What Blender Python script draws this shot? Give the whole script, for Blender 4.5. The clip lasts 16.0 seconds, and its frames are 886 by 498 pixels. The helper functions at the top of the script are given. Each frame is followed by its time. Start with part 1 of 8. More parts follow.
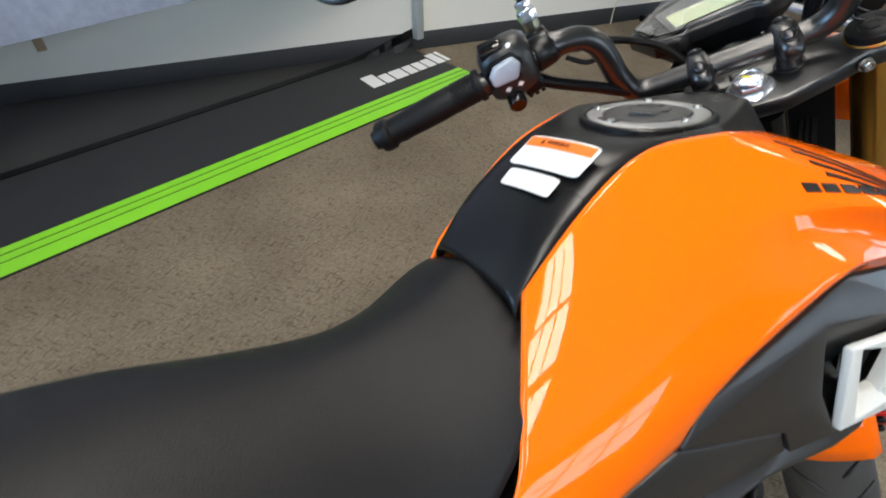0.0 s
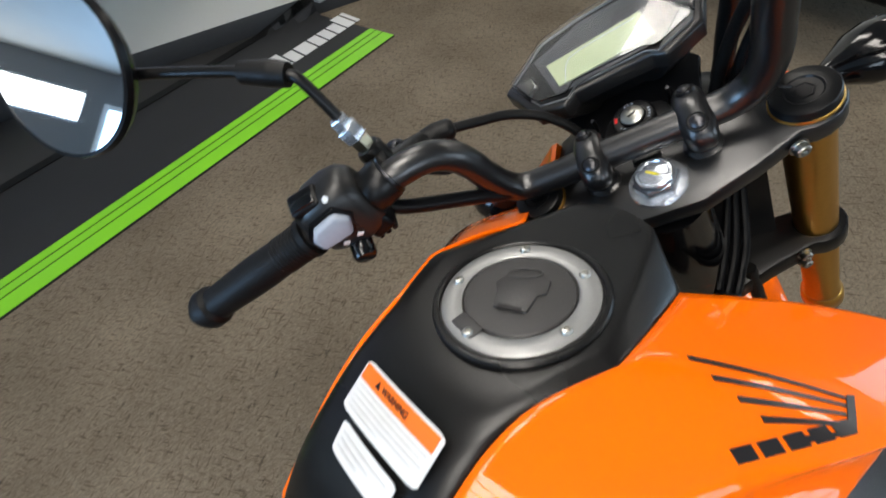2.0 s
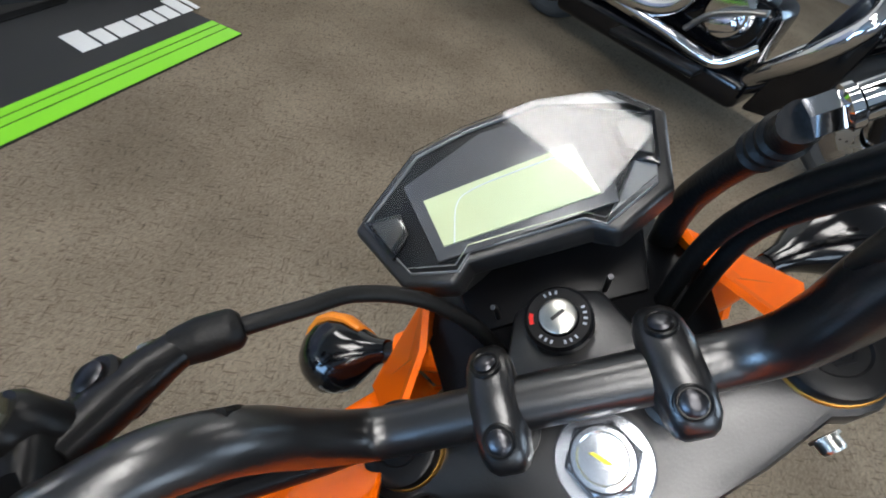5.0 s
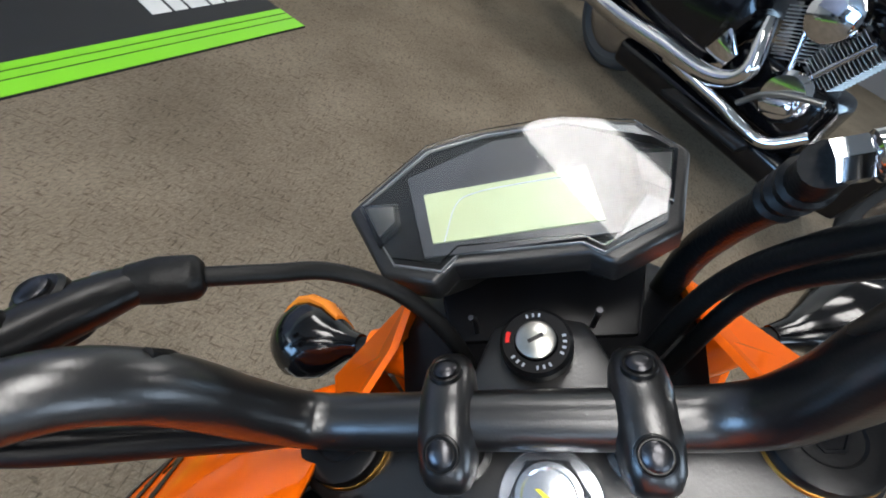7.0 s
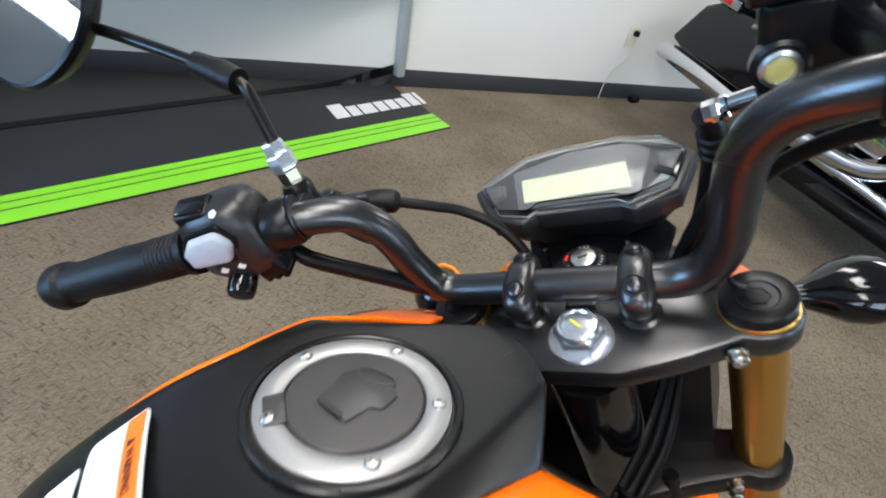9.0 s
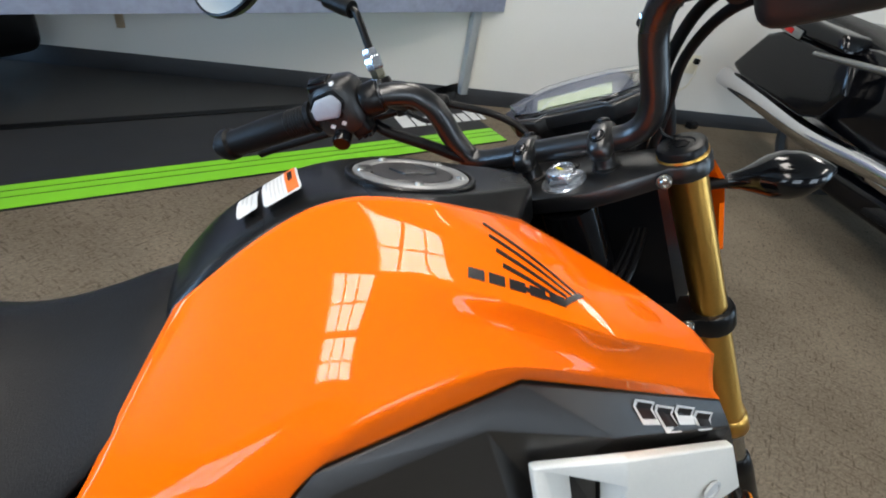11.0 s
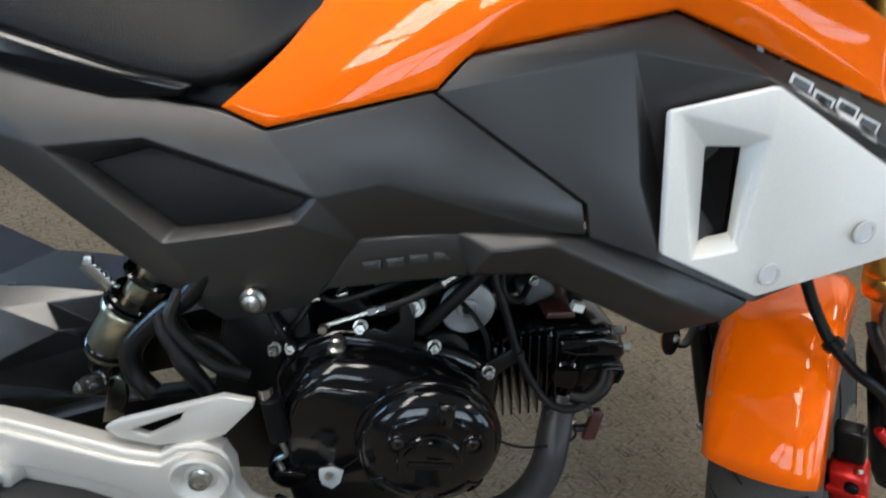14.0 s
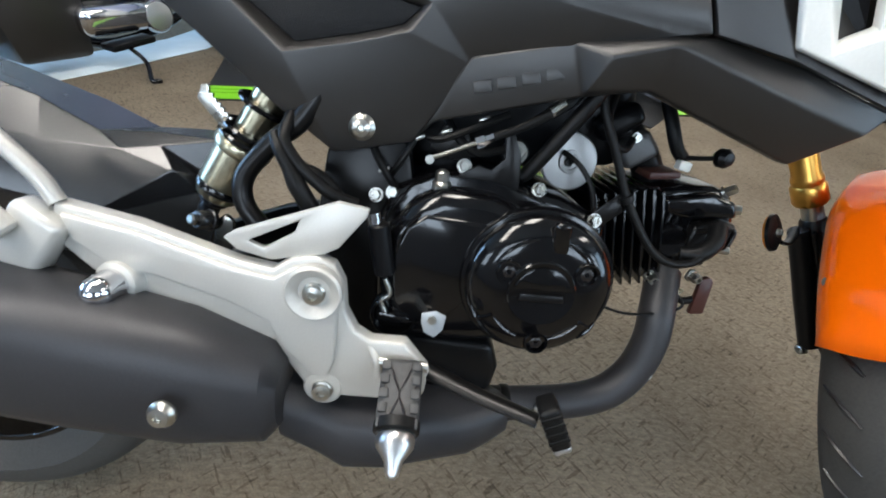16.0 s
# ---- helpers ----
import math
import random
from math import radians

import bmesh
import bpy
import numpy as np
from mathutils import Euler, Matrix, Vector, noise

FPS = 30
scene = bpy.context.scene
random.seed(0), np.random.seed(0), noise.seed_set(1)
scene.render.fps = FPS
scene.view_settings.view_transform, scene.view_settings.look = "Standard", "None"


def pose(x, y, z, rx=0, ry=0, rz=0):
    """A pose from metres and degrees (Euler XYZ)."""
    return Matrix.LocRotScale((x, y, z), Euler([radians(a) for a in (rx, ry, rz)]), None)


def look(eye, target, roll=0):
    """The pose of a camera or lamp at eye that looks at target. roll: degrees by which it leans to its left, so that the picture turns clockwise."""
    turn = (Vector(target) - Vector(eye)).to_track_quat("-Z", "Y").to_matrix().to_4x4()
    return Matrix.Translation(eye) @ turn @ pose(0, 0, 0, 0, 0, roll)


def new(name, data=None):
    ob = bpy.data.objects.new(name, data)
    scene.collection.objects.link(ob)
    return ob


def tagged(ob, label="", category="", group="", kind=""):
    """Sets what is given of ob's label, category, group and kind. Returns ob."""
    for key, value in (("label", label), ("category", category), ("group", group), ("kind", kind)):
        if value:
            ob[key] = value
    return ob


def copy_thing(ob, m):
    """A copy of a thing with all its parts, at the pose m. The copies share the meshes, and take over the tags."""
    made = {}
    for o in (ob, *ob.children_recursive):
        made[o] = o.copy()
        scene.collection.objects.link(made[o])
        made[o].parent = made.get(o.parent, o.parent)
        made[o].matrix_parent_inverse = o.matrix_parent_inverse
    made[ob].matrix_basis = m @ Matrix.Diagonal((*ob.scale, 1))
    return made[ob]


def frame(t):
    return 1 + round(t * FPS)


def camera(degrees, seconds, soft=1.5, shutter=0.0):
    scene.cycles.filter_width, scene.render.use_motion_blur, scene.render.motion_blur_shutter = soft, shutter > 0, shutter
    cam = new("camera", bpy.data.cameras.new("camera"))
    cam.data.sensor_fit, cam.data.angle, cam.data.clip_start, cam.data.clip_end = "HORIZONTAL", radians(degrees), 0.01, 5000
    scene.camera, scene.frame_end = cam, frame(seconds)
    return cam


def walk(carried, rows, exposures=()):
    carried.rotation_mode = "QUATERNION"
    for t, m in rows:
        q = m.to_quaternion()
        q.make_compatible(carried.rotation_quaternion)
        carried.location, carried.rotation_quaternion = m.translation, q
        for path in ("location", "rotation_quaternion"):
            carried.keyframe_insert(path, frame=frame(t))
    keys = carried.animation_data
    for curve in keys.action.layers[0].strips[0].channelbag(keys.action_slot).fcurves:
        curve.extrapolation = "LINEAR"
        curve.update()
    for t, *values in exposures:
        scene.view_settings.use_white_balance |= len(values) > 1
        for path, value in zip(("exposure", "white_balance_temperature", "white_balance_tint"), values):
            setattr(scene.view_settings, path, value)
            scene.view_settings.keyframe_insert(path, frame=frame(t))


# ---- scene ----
cam = camera(86.2, 16.0, 1.8, 0.5)
PATH = [
    (0, (0.217, -0.074, 1.106), (1.018, 1.157, -0.252), 0.1),
    (0.5, (0.285, -0.029, 1.122), (1.098, 1.167, -0.259), -1.6),
    (1, (0.345, -0.004, 1.132), (1.155, 1.136, -0.298), -2.7),
    (1.5, (0.386, 0.014, 1.147), (1.154, 1.092, -0.353), -6.1),
    (2, (0.429, 0.041, 1.161), (1.205, 1.056, -0.378), -8.0),
    (2.5, (0.467, 0.071, 1.166), (1.289, 1.026, -0.387), -8.0),
    (3, (0.5, 0.104, 1.161), (1.415, 0.994, -0.379), -5.0),
    (3.5, (0.529, 0.132, 1.152), (1.53, 0.956, -0.371), -1.4),
    (4, (0.554, 0.157, 1.137), (1.611, 0.895, -0.392), 3.5),
    (4.5, (0.576, 0.172, 1.122), (1.699, 0.83, -0.397), 9.5),
    (5, (0.592, 0.179, 1.106), (1.794, 0.769, -0.379), 15.2),
    (5.2, (0.594, 0.178, 1.104), (1.82, 0.751, -0.369), 17.0),
    (7.3, (0.602, 0.158, 1.093), (1.79, 0.887, -0.341), 24.8),
    (7.5, (0.596, 0.147, 1.099), (1.741, 0.933, -0.34), 23.3),
    (8, (0.563, 0.117, 1.119), (1.616, 1.087, -0.277), 19.7),
    (8.5, (0.531, 0.079, 1.127), (1.482, 1.223, -0.21), 15.2),
    (9, (0.502, 0.02, 1.132), (1.405, 1.271, -0.14), 12.3),
    (9.5, (0.472, -0.044, 1.143), (1.344, 1.28, -0.076), 10.3),
    (10, (0.44, -0.096, 1.135), (1.273, 1.264, -0.073), 9.8),
    (10.2, (0.43, -0.113, 1.129), (1.251, 1.251, -0.082), 10.1),
    (12.3, (0.447, -0.293, 1.073), (0.891, 1.244, -0.127), 11.2),
    (12.5, (0.448, -0.306, 1.061), (0.852, 1.24, -0.142), 11.3),
    (13, (0.431, -0.327, 1.023), (0.762, 1.235, -0.182), 10.7),
    (13.5, (0.409, -0.355, 0.97), (0.723, 1.21, -0.234), 10.9),
    (14, (0.394, -0.377, 0.906), (0.683, 1.197, -0.294), 11.0),
    (14.5, (0.383, -0.4, 0.859), (0.632, 1.183, -0.338), 9.8),
    (15, (0.377, -0.421, 0.819), (0.579, 1.171, -0.374), 8.7),
    (15.5, (0.361, -0.442, 0.787), (0.533, 1.165, -0.392), 7.9),
    (16, (0.346, -0.464, 0.761), (0.48, 1.16, -0.399), 7.5),
]
EXPOSURES = [(0, -0.32, 6500, 10), (0.7, -0.59, 6520, 10), (2, -0.58, 6450, 10), (3.2, -0.22, 6150, 10), (5, -0.18, 6100, 10), (8.5, -0.02, 6150, 10),
             (9.4, 0.08, 6250, 10), (10, -0.45, 6400, 10), (12.3, -0.5, 6400, 10), (13.6, -0.52, 6400, 10), (14.5, -0.20, 6400, 10), (16, 0.06, 6380, 10)]
walk(cam, [(t, look(eye, target, roll)) for t, eye, target, roll in PATH], EXPOSURES)

# ---------------------------------------------------------------- world and light
world = bpy.data.worlds.new("world")
scene.world = world
world.use_nodes = True
wn = world.node_tree.nodes
sky = wn.new("ShaderNodeTexSky")
sky.sky_type, sky.sun_disc = "NISHITA", False
sky.sun_elevation, sky.sun_rotation = radians(40), radians(200)
world.node_tree.links.new(sky.outputs[0], wn["Background"].inputs[0])
wn["Background"].inputs[1].default_value = 0.12

WALL_Y0, WALL_K = 2.962, -0.2176          # north wall: y = WALL_Y0 + WALL_K * x
ROOM_X0, ROOM_X1, SOUTH, CEIL = -5.0, 6.5, -3.4, 2.9
WIN_Z0, WIN_Z1 = 1.15, 2.45
WINDOWS = [(-4.2, -2.6), (-1.3, 0.3), (1.6, 3.2), (4.5, 6.1)]


def area_lamp(name, m, sx, sy, watts, colour):
    data = bpy.data.lights.new(name, "AREA")
    data.shape, data.size, data.size_y, data.energy, data.color = "RECTANGLE", sx, sy, watts, colour
    ob = new(name, data)
    ob.matrix_world = m
    return ob


for a, b in WINDOWS:
    area_lamp("window_light", pose((a + b) / 2, SOUTH - 0.02, (WIN_Z0 + WIN_Z1) / 2, 90, 0, 0), b - a, WIN_Z1 - WIN_Z0, 58, (0.72, 0.86, 1.0))
area_lamp("window_light", pose(ROOM_X0 + 0.02, 0.9, 1.45, 90, 0, -90), 2.6, 2.2, 290, (0.36, 0.63, 1.0))
area_lamp("window_light", pose(ROOM_X1 - 0.02, -2.45, 1.55, 90, 0, 90), 1.5, 2.4, 70, (0.55, 0.78, 1.0))
area_lamp("window_light", pose(ROOM_X0 + 0.02, 3.2, 2.45, 90, 0, -90), 1.6, 0.3, 22, (0.85, 0.93, 1.0))
TROFFERS = [(0.22, 0.35, -28, False), (1.33, 1.80, -20, True), (-0.90, -0.50, -28, False), (3.90, 1.0, -28, False), (3.40, -1.30, -28, False), (-1.50, -1.66, -28, False)]
for x, y, turn, plain in TROFFERS:
    area_lamp("ceiling_lamp", pose(x, y, CEIL - 0.024, 0, 0, turn), 0.36 if plain else 0.52, 1.15, 22 if plain else 38, (1.0, 0.93, 0.84))
scene.view_settings.exposure = 0.0


# ---------------------------------------------------------------- materials
def material(name, colour, rough=0.5, metal=0.0, coat=0.0, vary=0.1, grain=60.0, bump=0.0, stain=4.0, spec=0.5, rvary=0.08, coat_ior=1.5):
    m = bpy.data.materials.new(name)
    m.use_nodes = True
    nt = m.node_tree
    n, l = nt.nodes, nt.links
    p = n["Principled BSDF"]
    tc = n.new("ShaderNodeTexCoord")
    fine = n.new("ShaderNodeTexNoise")
    fine.inputs["Scale"].default_value, fine.inputs["Detail"].default_value = grain, 4
    wide = n.new("ShaderNodeTexNoise")
    wide.inputs["Scale"].default_value, wide.inputs["Detail"].default_value = stain, 3
    for t in (fine, wide):
        l.new(tc.outputs["Object"], t.inputs["Vector"])
    mix = n.new("ShaderNodeMix")
    mix.data_type = "FLOAT"
    mix.inputs[0].default_value = 0.5
    l.new(fine.outputs[0], mix.inputs[2])
    l.new(wide.outputs[0], mix.inputs[3])
    ramp = n.new("ShaderNodeValToRGB")
    lo, hi = [max(0, c * (1 - vary)) for c in colour], [min(1, c * (1 + vary)) for c in colour]
    ramp.color_ramp.elements[0].position, ramp.color_ramp.elements[1].position = 0.3, 0.7
    ramp.color_ramp.elements[0].color, ramp.color_ramp.elements[1].color = (*lo, 1), (*hi, 1)
    l.new(mix.outputs[0], ramp.inputs[0])
    l.new(ramp.outputs[0], p.inputs["Base Color"])
    rr = n.new("ShaderNodeMapRange")
    rr.inputs[3].default_value, rr.inputs[4].default_value = max(0.02, rough - rvary), min(1, rough + rvary)
    l.new(wide.outputs[0], rr.inputs[0])
    l.new(rr.outputs[0], p.inputs["Roughness"])
    p.inputs["Metallic"].default_value, p.inputs["Coat Weight"].default_value = metal, coat
    p.inputs["Coat Roughness"].default_value, p.inputs["Coat IOR"].default_value = 0.03, coat_ior
    p.inputs["Specular IOR Level"].default_value = spec
    if bump:
        b = n.new("ShaderNodeBump")
        b.inputs["Strength"].default_value, b.inputs["Distance"].default_value = bump, 0.002
        l.new(fine.outputs[0], b.inputs["Height"])
        l.new(b.outputs[0], p.inputs["Normal"])
    return m


ORANGE = material("orange_paint", (0.97, 0.150, 0.0003), 0.4, coat=0.9, vary=0.02, grain=300, rvary=0.03, spec=0.02, coat_ior=1.42)
PLASTIC = material("black_textured_plastic", (0.0112, 0.0100, 0.0091), 0.41, vary=0.15, grain=900, bump=0.12, spec=0.76)
CASE_BLACK = material("black_case_plastic", (0.0110, 0.0108, 0.0108), 0.36, vary=0.15, grain=700, bump=0.08, spec=0.45)
PLASTIC_SMOOTH = material("black_plastic", (0.004, 0.004, 0.0046), 0.32, spec=0.16, vary=0.15, grain=300, bump=0.03)
GLOSS_BLACK = material("glossy_black_enamel", (0.0025, 0.0025, 0.003), 0.13, coat=0.28, spec=0.33, vary=0.2, grain=120, rvary=0.05)
SATIN_BLACK = material("satin_black_metal", (0.0045, 0.0044, 0.0045), 0.31, metal=0.0, spec=0.26, vary=0.2, grain=500, bump=0.05)
CLAMP_BLACK = material("satin_black_casting", (0.0062, 0.006, 0.0062), 0.28, spec=0.80, vary=0.15, grain=600, bump=0.06)
VINYL = material("black_seat_vinyl", (0.0080, 0.0078, 0.0082), 0.44, vary=0.2, grain=700, bump=0.3, spec=0.22)
RUBBER = material("black_rubber", (0.0045, 0.0045, 0.0045), 0.44, spec=0.2, vary=0.25, grain=400, bump=0.15)
TYRE = material("tyre_rubber", (0.042, 0.041, 0.038), 0.7, vary=0.3, grain=250, bump=0.25)
GOLD = material("gold_anodised_fork", (0.72, 0.40, 0.09), 0.3, metal=1.0, vary=0.06, grain=200, rvary=0.05)
CHROME = material("polished_chrome", (0.64, 0.64, 0.66), 0.08, metal=1.0, vary=0.03, grain=60, rvary=0.03)
BRIGHT_ZINC = material("bright_zinc_plate", (0.66, 0.69, 0.74), 0.24, metal=0.9, vary=0.1, grain=250)
STEEL = material("zinc_plated_steel", (0.46, 0.455, 0.42), 0.28, metal=1.0, vary=0.12, grain=250, bump=0.05)
ALLOY = material("silver_painted_alloy", (0.53, 0.52, 0.485), 0.42, metal=0.35, vary=0.06, grain=500, bump=0.06)
BRUSHED = material("brushed_aluminium", (0.6, 0.6, 0.6), 0.3, metal=1.0, vary=0.08, grain=400, bump=0.06)
WHITE_PLASTIC = material("white_moulded_plastic", (0.74, 0.73, 0.68), 0.4, vary=0.04, grain=300, bump=0.05)
SPINE_PLASTIC = material("smooth_matt_black_plastic", (0.0062, 0.0060, 0.0060), 0.28, vary=0.15, grain=700, bump=0.06, spec=0.34)
CAST_RING = material("satin_cast_aluminium", (0.36, 0.36, 0.355), 0.42, metal=0.75, vary=0.06, grain=500, bump=0.06)
CAP_GREY = material("worn_cap_plastic", (0.036, 0.034, 0.033), 0.42, vary=0.15, grain=400, bump=0.08)
YELLOW_DAB = material("yellow_paint_dab", (0.75, 0.62, 0.03), 0.5, vary=0.1, grain=200)
DARK_STEEL = material("black_oxide_steel", (0.06, 0.06, 0.065), 0.3, metal=1.0, vary=0.15, grain=300)
SCREW_GREY = material("grey_plastic_screw", (0.52, 0.53, 0.53), 0.4, vary=0.08, grain=200)
WHITE_PRINT = material("white_print", (0.68, 0.68, 0.67), 0.5, vary=0.05, grain=80)
BLACK_PRINT = material("black_print", (0.012, 0.010, 0.010), 0.3, vary=0.1, grain=80)
LABEL_ORANGE = material("orange_print", (0.85, 0.16, 0.01), 0.45, vary=0.05, grain=80)
GREY_SWITCH = material("pale_grey_button", (0.30, 0.33, 0.38), 0.4, vary=0.08, grain=200)
RED_PART = material("red_anodised_part", (0.55, 0.015, 0.012), 0.3, metal=0.4, vary=0.1, grain=120)
AMBER = material("amber_reflector", (0.65, 0.2, 0.015), 0.15, vary=0.1, grain=400)
LCD = material("lcd_screen", (0.30, 0.335, 0.205), 0.25, vary=0.03, grain=40)
BEZEL_GREY = material("grey_bezel_paint", (0.16, 0.165, 0.17), 0.3, metal=0.4, vary=0.08, grain=200)
SURROUND = material("grey_screen_surround", (0.035, 0.035, 0.038), 0.3, vary=0.08, grain=60)
ZINC_YELLOW = material("yellow_passivated_steel", (0.42, 0.38, 0.27), 0.3, metal=1.0, vary=0.12, grain=200, bump=0.04)
SATIN_PLASTIC = material("satin_moulded_plastic", (0.012, 0.0125, 0.014), 0.27, spec=0.75, vary=0.15, grain=300, bump=0.04)
HEADER = material("painted_exhaust", (0.03, 0.03, 0.033), 0.45, metal=0.3, vary=0.15, grain=400, bump=0.08)
MIRROR = material("mirror_glass", (0.88, 0.9, 0.9), 0.02, metal=1.0, vary=0.01, grain=10, rvary=0.01)
WALL_PAINT = material("cream_wall_paint", (0.72, 0.70, 0.64), 0.7, vary=0.03, grain=160, bump=0.12, stain=1.2)
# ceiling colour lowered to mid grey so black parts reflect less light
DIMMED_CEILING = material("dimmed_ceiling_tile", (0.40, 0.40, 0.39), 0.9, vary=0.05, grain=180, bump=0.2)
# for the walls out of view: dark grey to hold down bounce and reflections
UNSEEN_WALL = material("darkened_unseen_wall", (0.16, 0.16, 0.165), 0.7, vary=0.05, grain=160, bump=0.12, stain=1.2)
BASEBOARD = material("dark_vinyl_baseboard", (0.03, 0.032, 0.035), 0.5, vary=0.12, grain=60)
MAT_BLACK = material("black_display_mat", (0.016, 0.016, 0.017), 0.6, vary=0.2, grain=350, bump=0.12)
MAT_GREY = material("dark_grey_mat", (0.034, 0.032, 0.030), 0.5, vary=0.2, grain=200, bump=0.15)
MAT_GREEN = material("lime_green_print", (0.22, 0.62, 0.02), 0.35, vary=0.05, grain=200)
IVORY = material("ivory_plastic", (0.7, 0.64, 0.48), 0.4, vary=0.05, grain=60)
POST_GREY = material("grey_powder_coat", (0.42, 0.45, 0.47), 0.45, metal=0.3, vary=0.05, grain=200)
FRAME_WHITE = material("window_frame_white", (0.7, 0.7, 0.7), 0.5, vary=0.05, grain=80)


def lens_material():
    m = bpy.data.materials.new("clear_gauge_lens")
    m.use_nodes = True
    p = m.node_tree.nodes["Principled BSDF"]
    p.inputs["Base Color"].default_value = (0.97, 0.98, 0.98, 1)
    p.inputs["Roughness"].default_value, p.inputs["IOR"].default_value = 0.03, 1.29
    p.inputs["Transmission Weight"].default_value = 1.0
    return m


LENS = lens_material()


def lamp_material():
    m = bpy.data.materials.new("lit_diffuser")
    m.use_nodes = True
    p = m.node_tree.nodes["Principled BSDF"]
    p.inputs["Emission Color"].default_value = (1, 0.96, 0.9, 1)
    p.inputs["Emission Strength"].default_value = 5.0
    return m


LAMP = lamp_material()


def carpet_material():
    m = bpy.data.materials.new("brown_loop_carpet")
    m.use_nodes = True
    n, l = m.node_tree.nodes, m.node_tree.links
    p = n["Principled BSDF"]
    tc = n.new("ShaderNodeTexCoord")
    mp = n.new("ShaderNodeMapping")
    mp.inputs["Rotation"].default_value = (0, 0, 0.35)
    mp.inputs["Scale"].default_value = (1.0, 2.3, 1.0)
    l.new(tc.outputs["Object"], mp.inputs[0])
    flecks = n.new("ShaderNodeTexNoise")
    flecks.inputs["Scale"].default_value, flecks.inputs["Detail"].default_value = 62, 7
    flecks.inputs["Roughness"].default_value = 0.70
    l.new(mp.outputs[0], flecks.inputs["Vector"])
    dashes = []
    for turn, size, thin, edge in ((-55, 26, 0.16, 0.335), (35, 30, 0.20, 0.325)):
        strokes = n.new("ShaderNodeTexNoise")
        strokes.inputs["Scale"].default_value, strokes.inputs["Detail"].default_value = size, 2.5
        strokes.inputs["Distortion"].default_value = 0.6
        mp2 = n.new("ShaderNodeMapping")
        mp2.vector_type = "TEXTURE"
        mp2.inputs["Rotation"].default_value, mp2.inputs["Scale"].default_value = (0, 0, radians(turn)), (1.0, thin, 1.0)
        l.new(tc.outputs["Object"], mp2.inputs[0])
        l.new(mp2.outputs[0], strokes.inputs["Vector"])
        cut = n.new("ShaderNodeValToRGB")
        cut.color_ramp.elements[0].position, cut.color_ramp.elements[0].color = edge, (0.58, 0.565, 0.55, 1)
        cut.color_ramp.elements[1].position, cut.color_ramp.elements[1].color = edge + 0.075, (1, 1, 1, 1)
        l.new(strokes.outputs[0], cut.inputs[0])
        dashes.append(cut)
    weave = n.new("ShaderNodeMix")
    weave.data_type, weave.blend_type = "RGBA", "MULTIPLY"
    weave.inputs[0].default_value = 1.0
    l.new(dashes[0].outputs[0], weave.inputs[6])
    l.new(dashes[1].outputs[0], weave.inputs[7])
    loops = n.new("ShaderNodeTexVoronoi")
    loops.inputs["Scale"].default_value = 210
    l.new(tc.outputs["Object"], loops.inputs["Vector"])
    soil = n.new("ShaderNodeTexNoise")
    soil.inputs["Scale"].default_value, soil.inputs["Detail"].default_value = 2.2, 5
    l.new(tc.outputs["Object"], soil.inputs["Vector"])
    r1 = n.new("ShaderNodeValToRGB")
    e = r1.color_ramp.elements
    e[0].position, e[0].color = 0.30, (0.122, 0.098, 0.069, 1)
    e[1].position, e[1].color = 0.52, (0.196, 0.160, 0.115, 1)
    x = e.new(0.78)
    x.color = (0.278, 0.230, 0.168, 1)
    l.new(flecks.outputs[0], r1.inputs[0])
    r2 = n.new("ShaderNodeValToRGB")
    r2.color_ramp.elements[0].position, r2.color_ramp.elements[0].color = 0.3, (0.70, 0.69, 0.67, 1)
    r2.color_ramp.elements[1].position, r2.color_ramp.elements[1].color = 0.7, (1.1, 1.1, 1.1, 1)
    l.new(soil.outputs[0], r2.inputs[0])
    mul = n.new("ShaderNodeMix")
    mul.data_type, mul.blend_type = "RGBA", "MULTIPLY"
    mul.inputs[0].default_value = 1.0
    dark = n.new("ShaderNodeMix")
    dark.data_type, dark.blend_type = "RGBA", "MULTIPLY"
    dark.inputs[0].default_value = 1.0
    l.new(r1.outputs[0], dark.inputs[6])
    l.new(weave.outputs[2], dark.inputs[7])
    l.new(dark.outputs[2], mul.inputs[6])
    l.new(r2.outputs[0], mul.inputs[7])
    r3 = n.new("ShaderNodeMapRange")
    r3.inputs[1].default_value, r3.inputs[2].default_value = 0.0, 0.6
    r3.inputs[3].default_value, r3.inputs[4].default_value = 1.15, 0.7
    l.new(loops.outputs["Distance"], r3.inputs[0])
    mul2 = n.new("ShaderNodeMix")
    mul2.data_type, mul2.blend_type = "RGBA", "MULTIPLY"
    mul2.inputs[0].default_value = 0.3
    l.new(mul.outputs[2], mul2.inputs[6])
    l.new(r3.outputs[0], mul2.inputs[7])
    l.new(mul2.outputs[2], p.inputs["Base Color"])
    p.inputs["Roughness"].default_value = 0.95
    p.inputs["Specular IOR Level"].default_value = 0.15
    b = n.new("ShaderNodeBump")
    b.inputs["Strength"].default_value, b.inputs["Distance"].default_value = 0.4, 0.003
    l.new(loops.outputs["Distance"], b.inputs["Height"])
    l.new(b.outputs[0], p.inputs["Normal"])
    return m


CARPET = carpet_material()


def banner_material():
    m = material("printed_banner", (0.3, 0.33, 0.45), 0.5, vary=0.25, grain=25, stain=2.0)
    return m


BANNER = banner_material()


